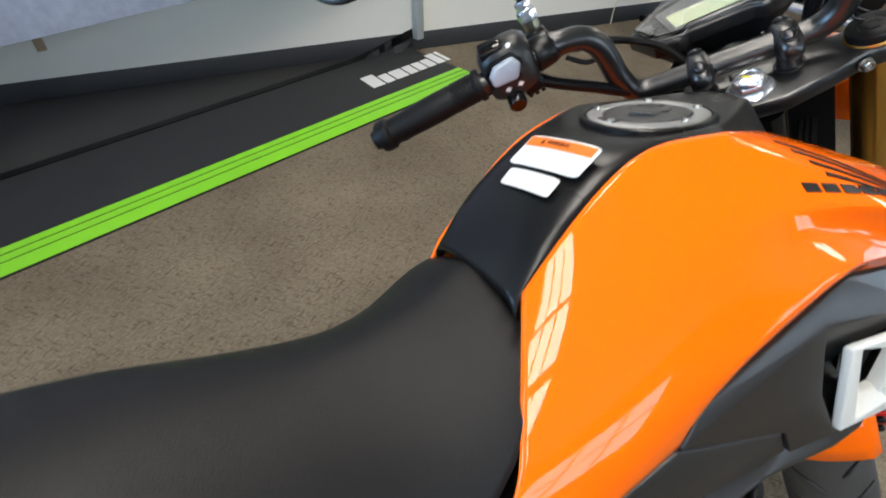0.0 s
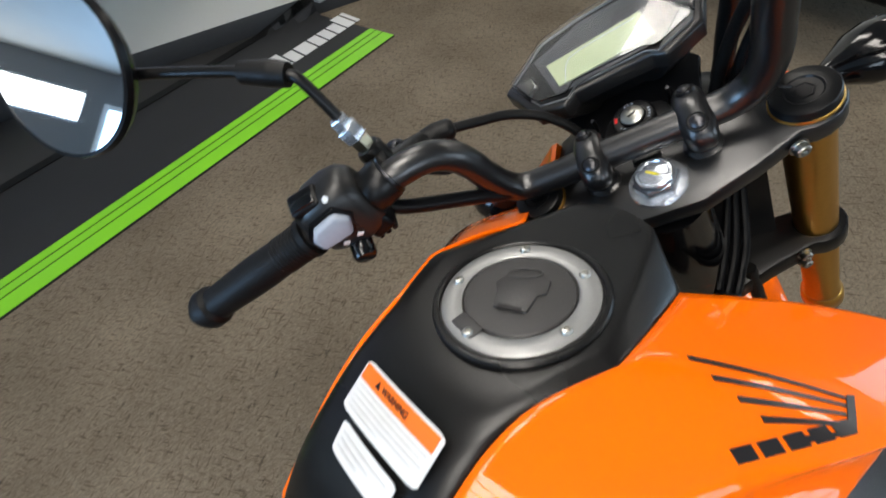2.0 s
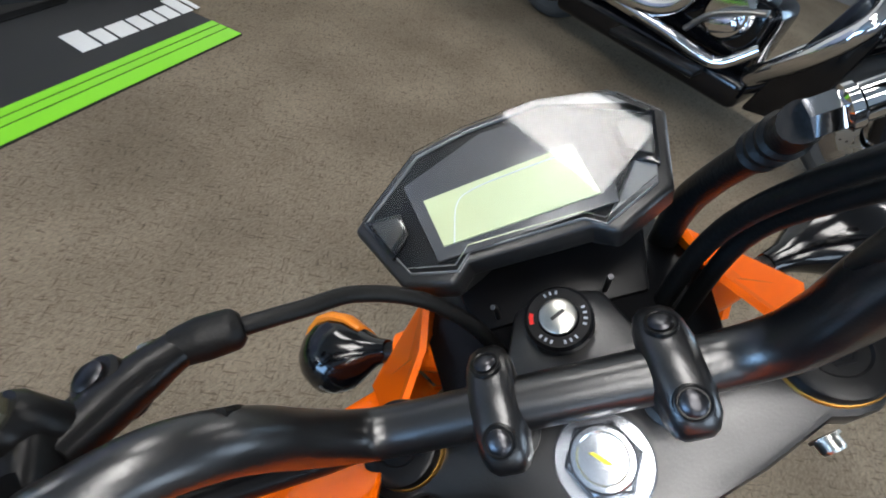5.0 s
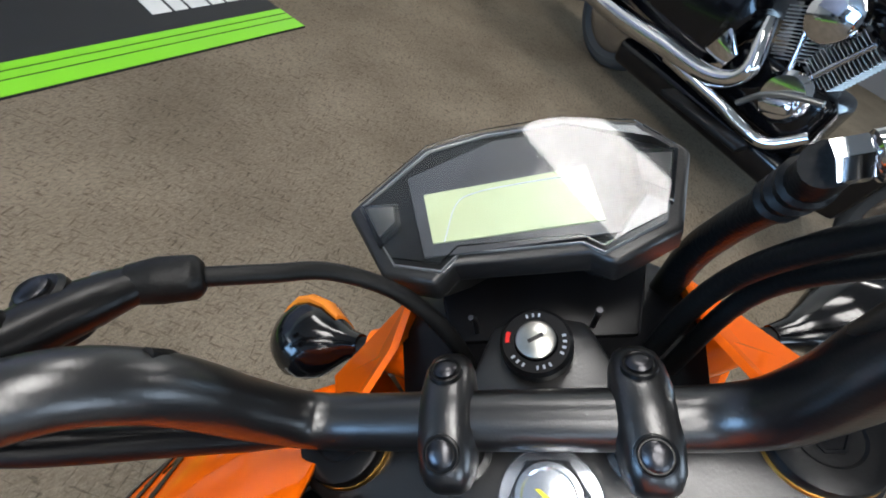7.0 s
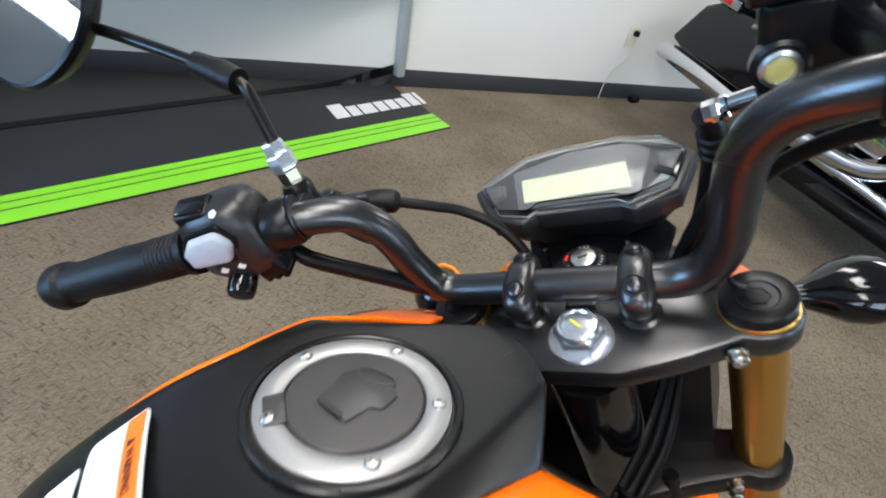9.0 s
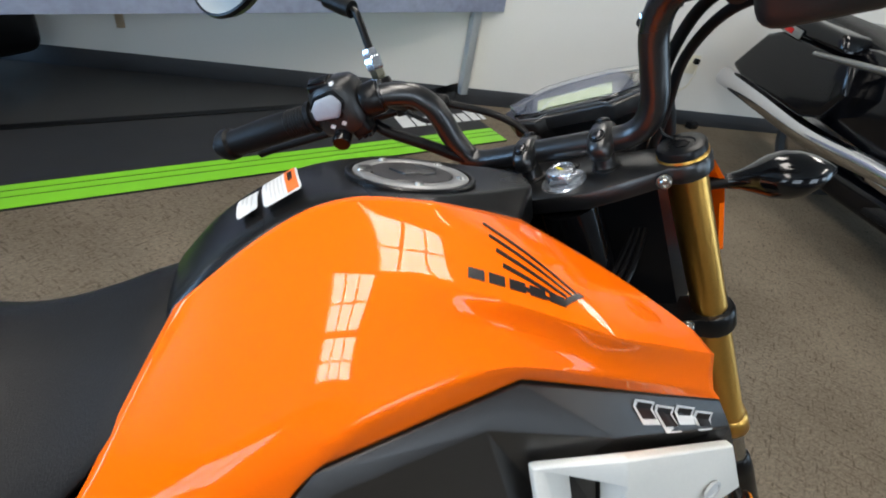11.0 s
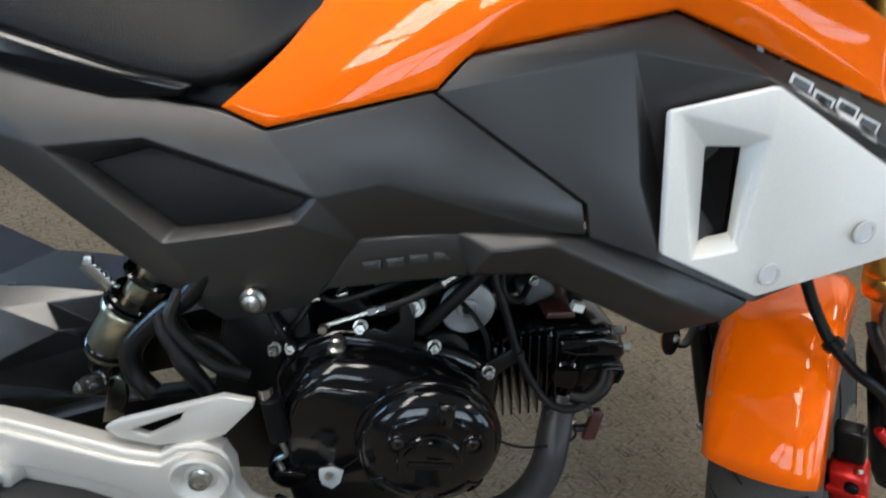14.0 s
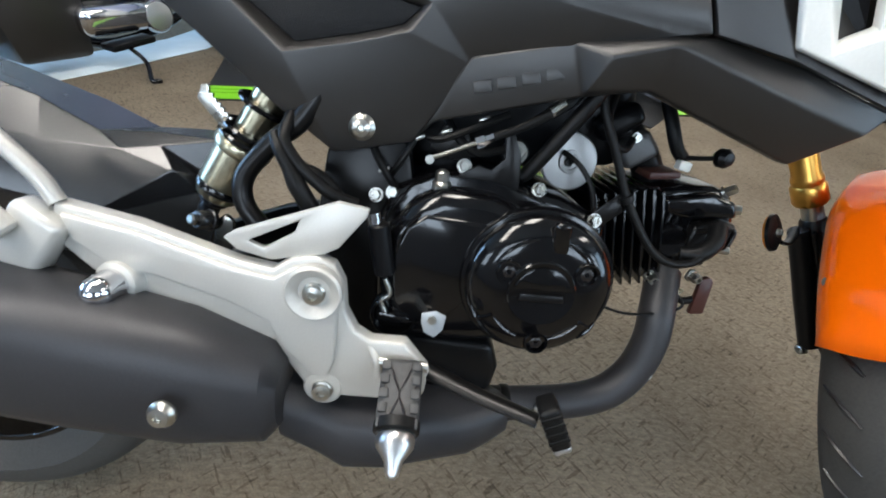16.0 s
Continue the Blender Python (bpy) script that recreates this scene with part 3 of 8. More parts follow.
# ---------------------------------------------------------------- tank, spine and seat
def tank_half(sign):
    rows = [
        [(0.475, -0.070, 0.808), (0.54, -0.070, 0.86), (0.583, -0.070, 0.883), (0.604, -0.0715, 0.889), (0.622, -0.073, 0.8925), (0.645, -0.078, 0.893), (0.686, -0.095, 0.891), (0.735, -0.088, 0.877), (0.781, -0.078, 0.861), (0.86, -0.14, 0.82), (0.905, -0.195, 0.785)],
        [(0.440, -0.115, 0.755), (0.497, -0.124, 0.775), (0.552, -0.1345, 0.799), (0.590, -0.143, 0.815), (0.620, -0.151, 0.827), (0.664, -0.160, 0.846), (0.708, -0.181, 0.840), (0.752, -0.206, 0.830), (0.796, -0.221, 0.814), (0.86, -0.219, 0.792), (0.912, -0.215, 0.772)],
        [(0.40, -0.150, 0.692), (0.45, -0.169, 0.700), (0.52, -0.186, 0.718), (0.565, -0.190, 0.740), (0.625, -0.197, 0.771), (0.698, -0.204, 0.797), (0.73, -0.206, 0.791), (0.765, -0.208, 0.781), (0.81, -0.211, 0.766), (0.87, -0.2125, 0.745), (0.930, -0.213, 0.726)],
        [(0.346, -0.156, 0.640), (0.389, -0.168, 0.628), (0.465, -0.178, 0.654), (0.541, -0.183, 0.680), (0.566, -0.181, 0.712), (0.70, -0.188, 0.755), (0.735, -0.190, 0.766), (0.77, -0.194, 0.757), (0.82, -0.200, 0.744), (0.88, -0.207, 0.728), (0.943, -0.213, 0.712)],
    ]
    # a scooped row between the shoulder and the lower flange, and a row half way up to the spine
    def along(a, c, e, u):
        """The point at u of the parabola through three points at 0, 0.5 and 1."""
        ka, kc, ke = (1 - u) * (1 - 2 * u), 4 * u * (1 - u), u * (2 * u - 1)
        return tuple(ka * p + kc * q + ke * r for p, q, r in zip(a, c, e))

    out = Vector((-0.40, -0.66, 0.63)).normalized()
    for k, swell in enumerate((0.0028, 0.0038, 0.0105, 0.0138, 0.0142)):
        mid = (Vector(rows[0][k]) + Vector(rows[2][k])) / 2 + out * swell
        rows[1][k] = tuple(mid)
    upper, scoop = [], []
    for k in range(11):
        a, c, e = rows[0][k], rows[1][k], rows[2][k]
        if k < 6:
            upper.append(along(a, c, e, 0.25))
            x, y, z = along(a, c, e, 0.75)
        else:
            lift = (0.008, 0.012, 0.010, 0.003, 0.0)[k - 6]
            upper.append(((a[0] + c[0]) / 2 + 0.3 * lift, (a[1] + c[1]) / 2 - 0.3 * lift, (a[2] + c[2]) / 2 + 0.9 * lift))
            x, y, z = (tuple(0.45 * p + 0.55 * q for p, q in zip(c, e)))
        scoop.append((x, y + (0, 0, 0, 0, 0.001, 0.010, 0.016, 0.012, 0.007, 0.004, 0.002)[k], z))
    rows = [rows[0], upper, rows[1], scoop, rows[2], rows[3]]
    b = bmesh.new()
    lay, corner = b.edges.layers.float.new("crease_edge"), b.verts.layers.float.new("crease_vert")
    tuck = 0.80 if sign > 0 else 1.0                       # the left cover sits a little closer in
    drop = [0.012 if k < 7 else 0.003 for k in range(11)] if sign > 0 else [0.0] * 11
    g = [[b.verts.new((x, sign * -y * (tuck if r else 1), z - (drop[k] if r else 0.6 * drop[k]))) for k, (x, y, z) in enumerate(row)] for r, row in enumerate(rows)]
    for r in range(5):
        for k in range(10):
            b.faces.new((g[r][k], g[r][k + 1], g[r + 1][k + 1], g[r + 1][k]))
    bmesh.ops.recalc_face_normals(b, faces=b.faces[:])
    for e in b.edges:
        if len(e.link_faces) == 1:
            e[lay] = 1.0
    for r, k, c in [(2, 5, 0.45), (2, 6, 0.8)] + [(2, k, 0.92) for k in range(7, 10)] + [(3, 4, 0.4), (3, 5, 0.5)] + [(4, k, 0.85) for k in range(3, 10)]:
        b.edges.get((g[r][k], g[r][k + 1]))[lay] = c
    b.edges.get((g[1][8], g[2][8]))[lay] = 0.7
    for k in (0, 1, 3, 4, 6, 10):
        g[5][k][corner] = 1.0
    for r, k in ((0, 0), (0, 6), (0, 8), (0, 10), (2, 10), (4, 10)):
        g[r][k][corner] = 1.0
    ob = part("tank_cover", b, ORANGE, bike, "glossy orange tank cover", smooth=60)
    m = ob.modifiers.new("round", "SUBSURF")
    m.levels = m.render_levels = 3
    m = ob.modifiers.new("wall", "SOLIDIFY")
    m.thickness, m.offset = 0.004, -1
    return ob


tank_half(-1)
tank_half(1)


def build_spine():
    st = [(0.466, 0.070, 0.796, 0.052, 0.803), (0.502, 0.070, 0.836, 0.052, 0.843), (0.54, 0.070, 0.859, 0.053, 0.867), (0.583, 0.070, 0.882, 0.055, 0.889), (0.628, 0.073, 0.892, 0.060, 0.8935)]
    rings = []
    for x, e, ze, d, zd in st:
        top = float(np.interp(x, (0.583, 0.628), (0.004, 0.0)))
        rings.append([(x, -e, ze - 0.02), (x, -e, ze), (x, -d, zd), (x, -d * 0.5, zd + 0.75 * top), (x, 0, zd + top)])
    # the faceted nose: low edge, edge, shoulder, half, middle
    rings.append([(0.688, -0.094, 0.866), (0.688, -0.094, 0.887), (0.691, -0.081, 0.891), (0.696, -0.042, 0.8865), (0.698, 0, 0.886)])
    rings.append([(0.735, -0.087, 0.854), (0.735, -0.087, 0.8745), (0.754, -0.061, 0.884), (0.760, -0.030, 0.8805), (0.762, 0, 0.880)])
    rings.append([(0.782, -0.078, 0.840), (0.782, -0.078, 0.861), (0.816, -0.036, 0.8805), (0.822, -0.016, 0.882), (0.824, 0, 0.8825)])
    rings.append([(0.786, -0.075, 0.815), (0.786, -0.076, 0.835), (0.826, -0.030, 0.842), (0.829, -0.016, 0.844), (0.830, 0, 0.844)])
    rings = [ring + [(x, -y, z) for x, y, z in ring[-2::-1]] for ring in rings]
    b = loft(rings, cap=False, closed=False)
    lay = b.edges.layers.float.new("crease_edge")
    for e in b.edges:
        if len(e.link_faces) == 1:
            e[lay] = 1.0
    b.verts.ensure_lookup_table()
    lines = [[(r, c) for r in range(4, 9)] for c in (1, 2, 6, 7)] + [[(7, c) for c in range(9)], [(5, 1), (5, 2)], [(5, 6), (5, 7)]]
    for line in lines:
        for (r0, c0), (r1, c1) in zip(line, line[1:]):
            e = b.edges.get((b.verts[r0 * 9 + c0], b.verts[r1 * 9 + c1]))
            e[lay] = 0.92
    ob = part("tank_spine", b, SPINE_PLASTIC, bike, "matt black centre cover", smooth=60)
    m = ob.modifiers.new("round", "SUBSURF")
    m.levels = m.render_levels = 3
    m = ob.modifiers.new("wall", "SOLIDIFY")
    m.thickness, m.offset = 0.004, -1
    # fuel cap, its ring seated in a groove of the cover
    n = Vector((0.075, 0, 1)).normalized()
    c = Vector((0.692, -0.006, 0.8815))
    ring = part("fuel_filler", turned([(0.066, -0.006), (0.066, 0.0100), (0.0645, 0.0114), (0.0620, 0.0116), (0.0605, 0.0106), (0.0605, 0.006), (0.0, 0.006)], c, n, 64), SPINE_PLASTIC, bike, "round fuel filler")
    part("filler_ring", turned([(0.0425, 0.006), (0.0430, 0.0112), (0.0445, 0.0122), (0.0555, 0.0122), (0.0585, 0.0108), (0.059, 0.006)], c, n, 64), CAST_RING, ring, "satin aluminium ring")
    part("ring_groove", turned([(0.0593, 0.006), (0.0593, 0.0085), (0.0603, 0.0085), (0.0603, 0.006)], c, n, 64), BLACK_PRINT, ring)
    part("cap_lid", turned([(0.0418, 0.006), (0.0418, 0.0108), (0.0405, 0.0120), (0.030, 0.0126), (0, 0.0130)], c, n, 48), CAP_GREY, ring, "dark cap lid")
    rot = frame_along(n, (1, 0, 0))
    m = rot.to_4x4()
    m.translation = c + n * 0.0132
    m = m @ pose(0, 0, 0, 0, 0, 114)
    flap = slab([(-0.019, -0.013), (-0.002, -0.015), (0.002, -0.021), (0.016, -0.020), (0.024, -0.006), (0.021, 0.012), (0.006, 0.020), (-0.004, 0.015), (-0.019, 0.013)], 0.0032, m, 0.0012)
    flap = part("key_flap", flap, CAP_GREY, ring)
    hollow = [(0.0185 + 0.0045 * math.cos(q), -0.003 + 0.0125 * math.sin(q)) for q in (2 * math.pi * k / 24 for k in range(24))]
    rim = [(0.0185 + 0.0058 * math.cos(q), -0.003 + 0.0138 * math.sin(q)) for q in (2 * math.pi * k / 24 for k in range(24))]
    part("finger_hollow", slab(rim, 0.0016, m @ pose(0, 0, 0.0016, 0, 0, 12), 0.0006, 2, [hollow]), CAP_GREY, flap)
    part("flap_slot", slab([(-0.020, -0.009), (-0.0165, -0.009), (-0.0165, 0.009), (-0.020, 0.009)], 0.0008, m @ pose(0, 0, 0.0016)), BLACK_PRINT, flap)
    part("lid_catch", box(0.024, 0.013, 0.0042, plane_at(c + n * 0.0116 + Vector((-0.0458, 0.0057, 0.0034)), (-0.12, -0.99, 0), (0.99, -0.12, 0)), 0.0015), CAP_GREY, ring, "black lid catch")
    for a in (38, 112, 180, 262, 330):
        a = radians(a)
        p = c + n * 0.0118 + 0.0505 * (math.cos(a) * Vector((1, 0, -0.075)).normalized() + math.sin(a) * Vector((0, 1, 0)))
        part("screw", turned([(0, 0), (0.0044, 0), (0.0044, 0.0014), (0.0034, 0.0028), (0.0016, 0.0031), (0.0014, 0.0018), (0.0, 0.0018)], p, n, 14), STEEL, ring)


build_spine()


def build_seat():
    st = [(-0.22, 0.09, 0.86, 0.72), (-0.08, 0.12, 0.865, 0.70), (0.04, 0.135, 0.855, 0.675), (0.13, 0.145, 0.838, 0.660), (0.178, 0.15, 0.826, 0.652), (0.225, 0.151, 0.808, 0.645), (0.275, 0.152, 0.792, 0.640), (0.32, 0.152, 0.784, 0.640), (0.365, 0.150, 0.786, 0.660), (0.41, 0.143, 0.795, 0.700), (0.445, 0.125, 0.806, 0.740), (0.478, 0.092, 0.811, 0.775)]
    rings = []
    for x, w, zt, zb in st:
        ring = []
        for k in range(17):
            a = math.pi * k / 16
            cy, sz = math.cos(a), math.sin(a)
            ey = float(np.interp(x, (0.08, 0.18, 0.28, 0.38), (0.85, 1.05, 1.18, 1.5)))
            ez = float(np.interp(x, (0.08, 0.18, 0.28, 0.38), (0.72, 1.0, 1.08, 1.35)))
            y = w * math.copysign(abs(cy) ** ey, cy)
            z = zb + (zt - zb) * abs(sz) ** ez
            ring.append((x, y, z))
        rings.append(ring)
    b = loft(rings, cap=True, closed=True)
    ob = part("seat", b, VINYL, bike, "black vinyl saddle", smooth=60)
    m = ob.modifiers.new("round", "SUBSURF")
    m.levels = m.render_levels = 1


build_seat()


# ---------------------------------------------------------------- side panels, right and left
def side_panels(s):
    """s = -1 right, +1 left."""
    def P(pts):
        return [(x, -s * y if s > 0 else y, z) for x, y, z in pts]

    inward = Vector((0, -s, 0))
    rear = P([(0.10, -0.155, 0.66), (0.346, -0.158, 0.636), (0.389, -0.170, 0.624), (0.538, -0.185, 0.676), (0.692, -0.195, 0.592), (0.700, -0.2, 0.561), (0.677, -0.188, 0.558), (0.483, -0.160, 0.515), (0.425, -0.150, 0.432), (0.342, -0.166, 0.416), (0.28, -0.17, 0.461), (0.10, -0.168, 0.61),
              (0.202, -0.187, 0.593), (0.285, -0.181, 0.609), (0.438, -0.180, 0.568), (0.418, -0.183, 0.541), (0.37, -0.185, 0.528), (0.296, -0.189, 0.512), (0.50, -0.182, 0.588),
              (0.228, -0.166, 0.577), (0.281, -0.160, 0.597), (0.428, -0.172, 0.564), (0.410, -0.170, 0.547), (0.366, -0.170, 0.535), (0.303, -0.168, 0.522), (0.33, -0.172, 0.566)])
    f = [(0, 1, 13, 12), (0, 12, 11), (1, 2, 14, 13), (2, 3, 18, 14), (3, 4, 5, 6, 18), (18, 6, 7, 14), (14, 7, 15), (15, 7, 16), (16, 7, 8, 17), (17, 8, 9), (17, 9, 10), (12, 17, 10, 11),
         (12, 13, 20, 19), (13, 14, 21, 20), (14, 15, 22, 21), (15, 16, 23, 22), (16, 17, 24, 23), (17, 12, 19, 24)]
    cover = part("side_cover", shell(rear[:25], f, 0.010, inward, 0.0025, 2, 12), PLASTIC, bike, "matt black moulded side cover")
    pocket = [Vector(v) + inward * 0.001 for v in rear[19:25]]
    part("pocket_panel", shell(pocket, [(0, 1, 2, 3, 4, 5)], 0.006, inward, 0.0015, 2, 25), VINYL, cover, "grained dark panel in the recess", 50)
    front = P([(0.541, -0.185, 0.676), (0.567, -0.183, 0.709), (0.735, -0.192, 0.763), (0.945, -0.213, 0.709), (1.012, -0.211, 0.60), (0.995, -0.208, 0.57), (0.89, -0.209, 0.508), (0.775, -0.212, 0.545), (0.703, -0.203, 0.561), (0.695, -0.197, 0.592),
               (0.702, -0.2, 0.73), (0.805, -0.232, 0.722), (0.97, -0.2145, 0.672), (0.738, -0.202, 0.62), (0.84, -0.178, 0.62), (0.770, -0.178, 0.62)])
    f = [(0, 1, 10), (1, 2, 10), (2, 11, 10), (2, 3, 12, 11), (3, 4, 12), (0, 10, 13, 9), (9, 13, 7, 8), (10, 11, 15), (11, 14, 15), (10, 15, 13), (13, 15, 7), (15, 14, 7), (14, 6, 7), (11, 12, 14), (12, 6, 14), (12, 4, 5, 6)]
    part("front_shroud", shell(front, f, 0.010, inward, 0.002, 2, 10), PLASTIC, bike, "matt black radiator shroud")
    lower = P([(0.425, -0.142, 0.432), (0.478, -0.166, 0.524), (0.578, -0.176, 0.546), (0.667, -0.184, 0.559), (0.711, -0.192, 0.560), (0.797, -0.200, 0.540), (0.892, -0.206, 0.506), (0.82, -0.185, 0.447), (0.66, -0.18, 0.507), (0.596, -0.172, 0.495), (0.448, -0.152, 0.456),
               (0.595, -0.184, 0.503), (0.613, -0.196, 0.535), (0.670, -0.203, 0.550), (0.795, -0.211, 0.507), (0.868, -0.209, 0.484)])
    f = [(0, 1, 10), (1, 2, 9, 10), (2, 12, 11, 9), (2, 3, 13, 12), (3, 4, 13), (4, 5, 14, 13), (5, 6, 15, 14), (15, 7, 14), (6, 7, 15), (14, 7, 8, 13), (13, 8, 11, 12), (8, 9, 11)]
    trim = part("lower_trim", shell(lower, f, 0.02, inward, 0.0035, 3, 8), PLASTIC, bike, "dark lower trim panel")
    # worn relief marks moulded into the trim
    for k in range(4):
        q = Vector(P([(0.494 + 0.024 * k, -0.1685 - 0.0012 * k, 0.4965 + 0.006 * k)])[0])
        part("relief_mark", box(0.019, 0.0026, 0.012, Matrix.Translation(q + Vector((0, 0.0012 * -s, 0))) @ pose(0, 0, 0, 0, -12, 0), 0.001), PLASTIC, trim)
    duct = P([(0.743, -0.212, 0.686), (0.805, -0.250, 0.716), (0.969, -0.2245, 0.656), (1.012, -0.2210, 0.579), (0.880, -0.2220, 0.5205), (0.773, -0.216, 0.5545), (0.790, -0.203, 0.6590), (0.815, -0.222, 0.6645), (0.815, -0.201, 0.5660), (0.840, -0.212, 0.5800), (0.752, -0.2150, 0.6850), (0.8165, -0.2455, 0.6770), (0.802, -0.2175, 0.5520), (0.837, -0.2285, 0.5700)])
    f = [(0, 10, 12, 5), (0, 1, 11, 10), (5, 12, 13, 4), (1, 2, 3, 4, 13, 11), (10, 6, 8, 12), (10, 11, 7, 6), (12, 8, 9, 13), (11, 13, 9, 7)]
    d = part("intake_duct", shell(duct, f, 0.010, inward, 0.0022, 3, 12), WHITE_PLASTIC, bike, "white moulded intake duct")
    hole = [Vector(duct[i]) + inward * 0.016 for i in (6, 7, 9, 8)]
    part("duct_backing", shell(hole, [(0, 1, 2, 3)], 0.004, inward), PLASTIC_SMOOTH, d, "black backing")
    for p in ((0.88, -0.2280, 0.548), (0.959, -0.2268, 0.599)):
        q = Vector((p[0], -s * p[1] if s > 0 else p[1], p[2]))
        part("screw", turned([(0, -0.002), (0.0115, -0.002), (0.0115, 0.0004), (0.0085, 0.0008), (0.008, -0.0005), (0, -0.0005)], q, Vector((0.12, s, 0.03)), 18), SCREW_GREY, d)
    inner = [(0.44, 0.60), (0.56, 0.675), (0.74, 0.725), (0.92, 0.685), (0.95, 0.61), (0.87, 0.535), (0.72, 0.57), (0.52, 0.54)]
    part("inner_panel", slab(inner, 0.005, plane_at((0, 0.158 * s, 0), (1, 0, 0), (0, 0, 1)), 0.001), PLASTIC_SMOOTH, bike)
    if s < 0:
        part("seat_base", box(0.24, 0.26, 0.09, pose(0.36, 0, 0.628, 0, 3, 0), 0.02, 3), PLASTIC_SMOOTH, bike)
    strip = [(0.0, 0.715), (0.10, 0.700), (0.26, 0.664), (0.325, 0.657), (0.313, 0.646), (0.252, 0.636), (0.207, 0.643), (0.10, 0.668), (0.0, 0.685)]
    part("seat_trim", slab(strip, 0.024, plane_at((0, 0.152 * s, 0), (1, 0, 0), (0, 0, 1)), 0.006, 3), GLOSS_BLACK, bike, "glossy black trim below the saddle")
    b = Vector((0.372, (-0.17) * (1 if s < 0 else -1), 0.445))
    part("side_bolt", turned([(0, -0.004), (0.014, -0.004), (0.014, 0.0), (0.010, 0.003), (0.0095, 0.006), (0.004, 0.008), (0.003, 0.005), (0, 0.005)], b, -inward, 18), STEEL, cover)


side_panels(-1)
side_panels(1)


# ---------------------------------------------------------------- steering: forks, clamps, bars
def build_front():
    def lobes(back, neck, tongue, reach):
        out = [(-0.03, -0.03), (-0.03, 0.03), (back, 0.075)]
        out += [(0.029 + 0.0305 * math.cos(radians(a)), 0.111 + 0.0305 * math.sin(radians(a))) for a in range(200, 30, -20)]
        out += [(neck, 0.06)] + tongue + [(neck, -0.06)]
        out += [(0.031 + 0.0305 * math.cos(radians(a)), -reach - 0.0305 * math.sin(radians(a))) for a in range(40, 210, 20)]
        return out + [(back, -0.075)]

    top = lobes(-0.014, 0.058, [(0.064, 0.042), (0.098, 0.028), (0.106, 0.0), (0.098, -0.028), (0.064, -0.042)], 0.1215)
    part("top_clamp", steer(slab(top, 0.022, pose(0, 0, -0.014), 0.004)), CLAMP_BLACK, bike, "satin black top fork clamp")
    low = lobes(-0.012, 0.05, [], 0.130)
    part("lower_clamp", steer(slab(low, 0.034, pose(0.007, 0, -0.250), 0.005)), SATIN_BLACK, bike, "satin black lower fork clamp")
    part("steering_stem", steer(turned([(0.03, -0.24), (0.034, -0.19), (0.036, -0.17), (0.03, -0.165), (0.03, -0.06), (0.036, -0.055), (0.036, -0.03)], (0, 0, 0), (0, 0, 1), 28)), GLOSS_BLACK, bike)
    nut = part("stem_nut", steer(turned([(0, -0.005), (0.0262, -0.005), (0.0262, -0.0015), (0.025, 0.0), (0.0, 0.0)], (0.002, 0, 0), (0, 0, 1), 36)), BRIGHT_ZINC, bike, "bright plated steering stem nut")
    part("nut_hexagon", steer(turned([(0.0205, 0.0), (0.0205, 0.0065), (0.0180, 0.0105), (0.0155, 0.0115)], (0.002, 0, 0), (0.0, 0, 1), 6)), BRIGHT_ZINC, nut)
    part("nut_dome", steer(turned([(0.0168, 0.010), (0.0168, 0.0135), (0.0155, 0.0155), (0.0130, 0.0160), (0.0120, 0.0150), (0.006, 0.0158), (0, 0.0160)], (0.002, 0, 0), (0, 0, 1), 32)), BRIGHT_ZINC, nut)
    part("paint_dab", steer(slab([(-0.006, -0.002), (-0.001, -0.0008), (0.005, 0.0015), (0.006, 0.0035), (-0.003, 0.001)], 0.0008, pose(0.002, 0, 0.0164, 0, 0, 30))), YELLOW_DAB, nut, "yellow paint dab")
    plate = part("clamp_plate", steer(box(0.011, 0.026, 0.003, pose(0.036, 0.002, -0.0015), 0.001)), SATIN_BLACK, bike)
    part("plate_slot", steer(box(0.006, 0.020, 0.001, pose(0.036, 0.002, 0.0004))), BLACK_PRINT, plate)
    d = Vector((-0.028, 0.03, 1)).normalized()
    for y in (-0.111, 0.111):
        foot = Vector((0.031, y - 0.0125 if y < 0 else y, 0))
        low = 0.052 if y > 0 else 0.0
        leg = part("fork_leg", steer(turned([(0.0212, -0.012), (0.0212, -0.452 - low), (0.0232, -0.456 - low), (0.0238, -0.462 - low), (0.0228, -0.468 - low), (0.0262, -0.473 - low), (0.0268, -0.500 - low), (0.0235, -0.505 - low)], foot, d, 32)), GOLD, bike, "gold anodised upper fork tube")
        part("stanchion", steer(turned([(0.0165, -0.50), (0.0165, -0.60)], foot, d, 24)), STEEL, leg)
        part("slider", steer(turned([(0.0175, -0.585), (0.021, -0.59), (0.024, -0.62), (0.025, -0.86), (0.018, -0.90)], foot, d, 24)), SATIN_BLACK, leg)
        part("fork_cap", steer(turned([(0.0250, -0.004), (0.0250, 0.0070), (0.0240, 0.0092), (0.0220, 0.0100), (0.0140, 0.0100), (0.0128, 0.0088), (0, 0.0088)], foot, d, 36)), SATIN_BLACK, leg, "black fork cap")
        part("cap_socket", steer(turned([(0.0085, 0.0090), (0.0085, 0.0098), (0.0070, 0.0098), (0.0066, 0.0092), (0, 0.0092)], foot, d, 6)), PLASTIC_SMOOTH, leg)
        part("seal_ring", steer(turned([(0.0262, -0.004), (0.0262, -0.0008), (0.0256, 0.0002), (0.0246, 0.0002)], foot, d, 36)), GOLD, leg)
        for z in (-0.014, -0.235, -0.258):
            part("pinch_bolt", steer(hex_bolt((-0.004 - 0.028 * z, y * 0.96, z), (-1, math.copysign(0.25, y), 0), 0.0062, 0.008)), STEEL, leg)


build_front()


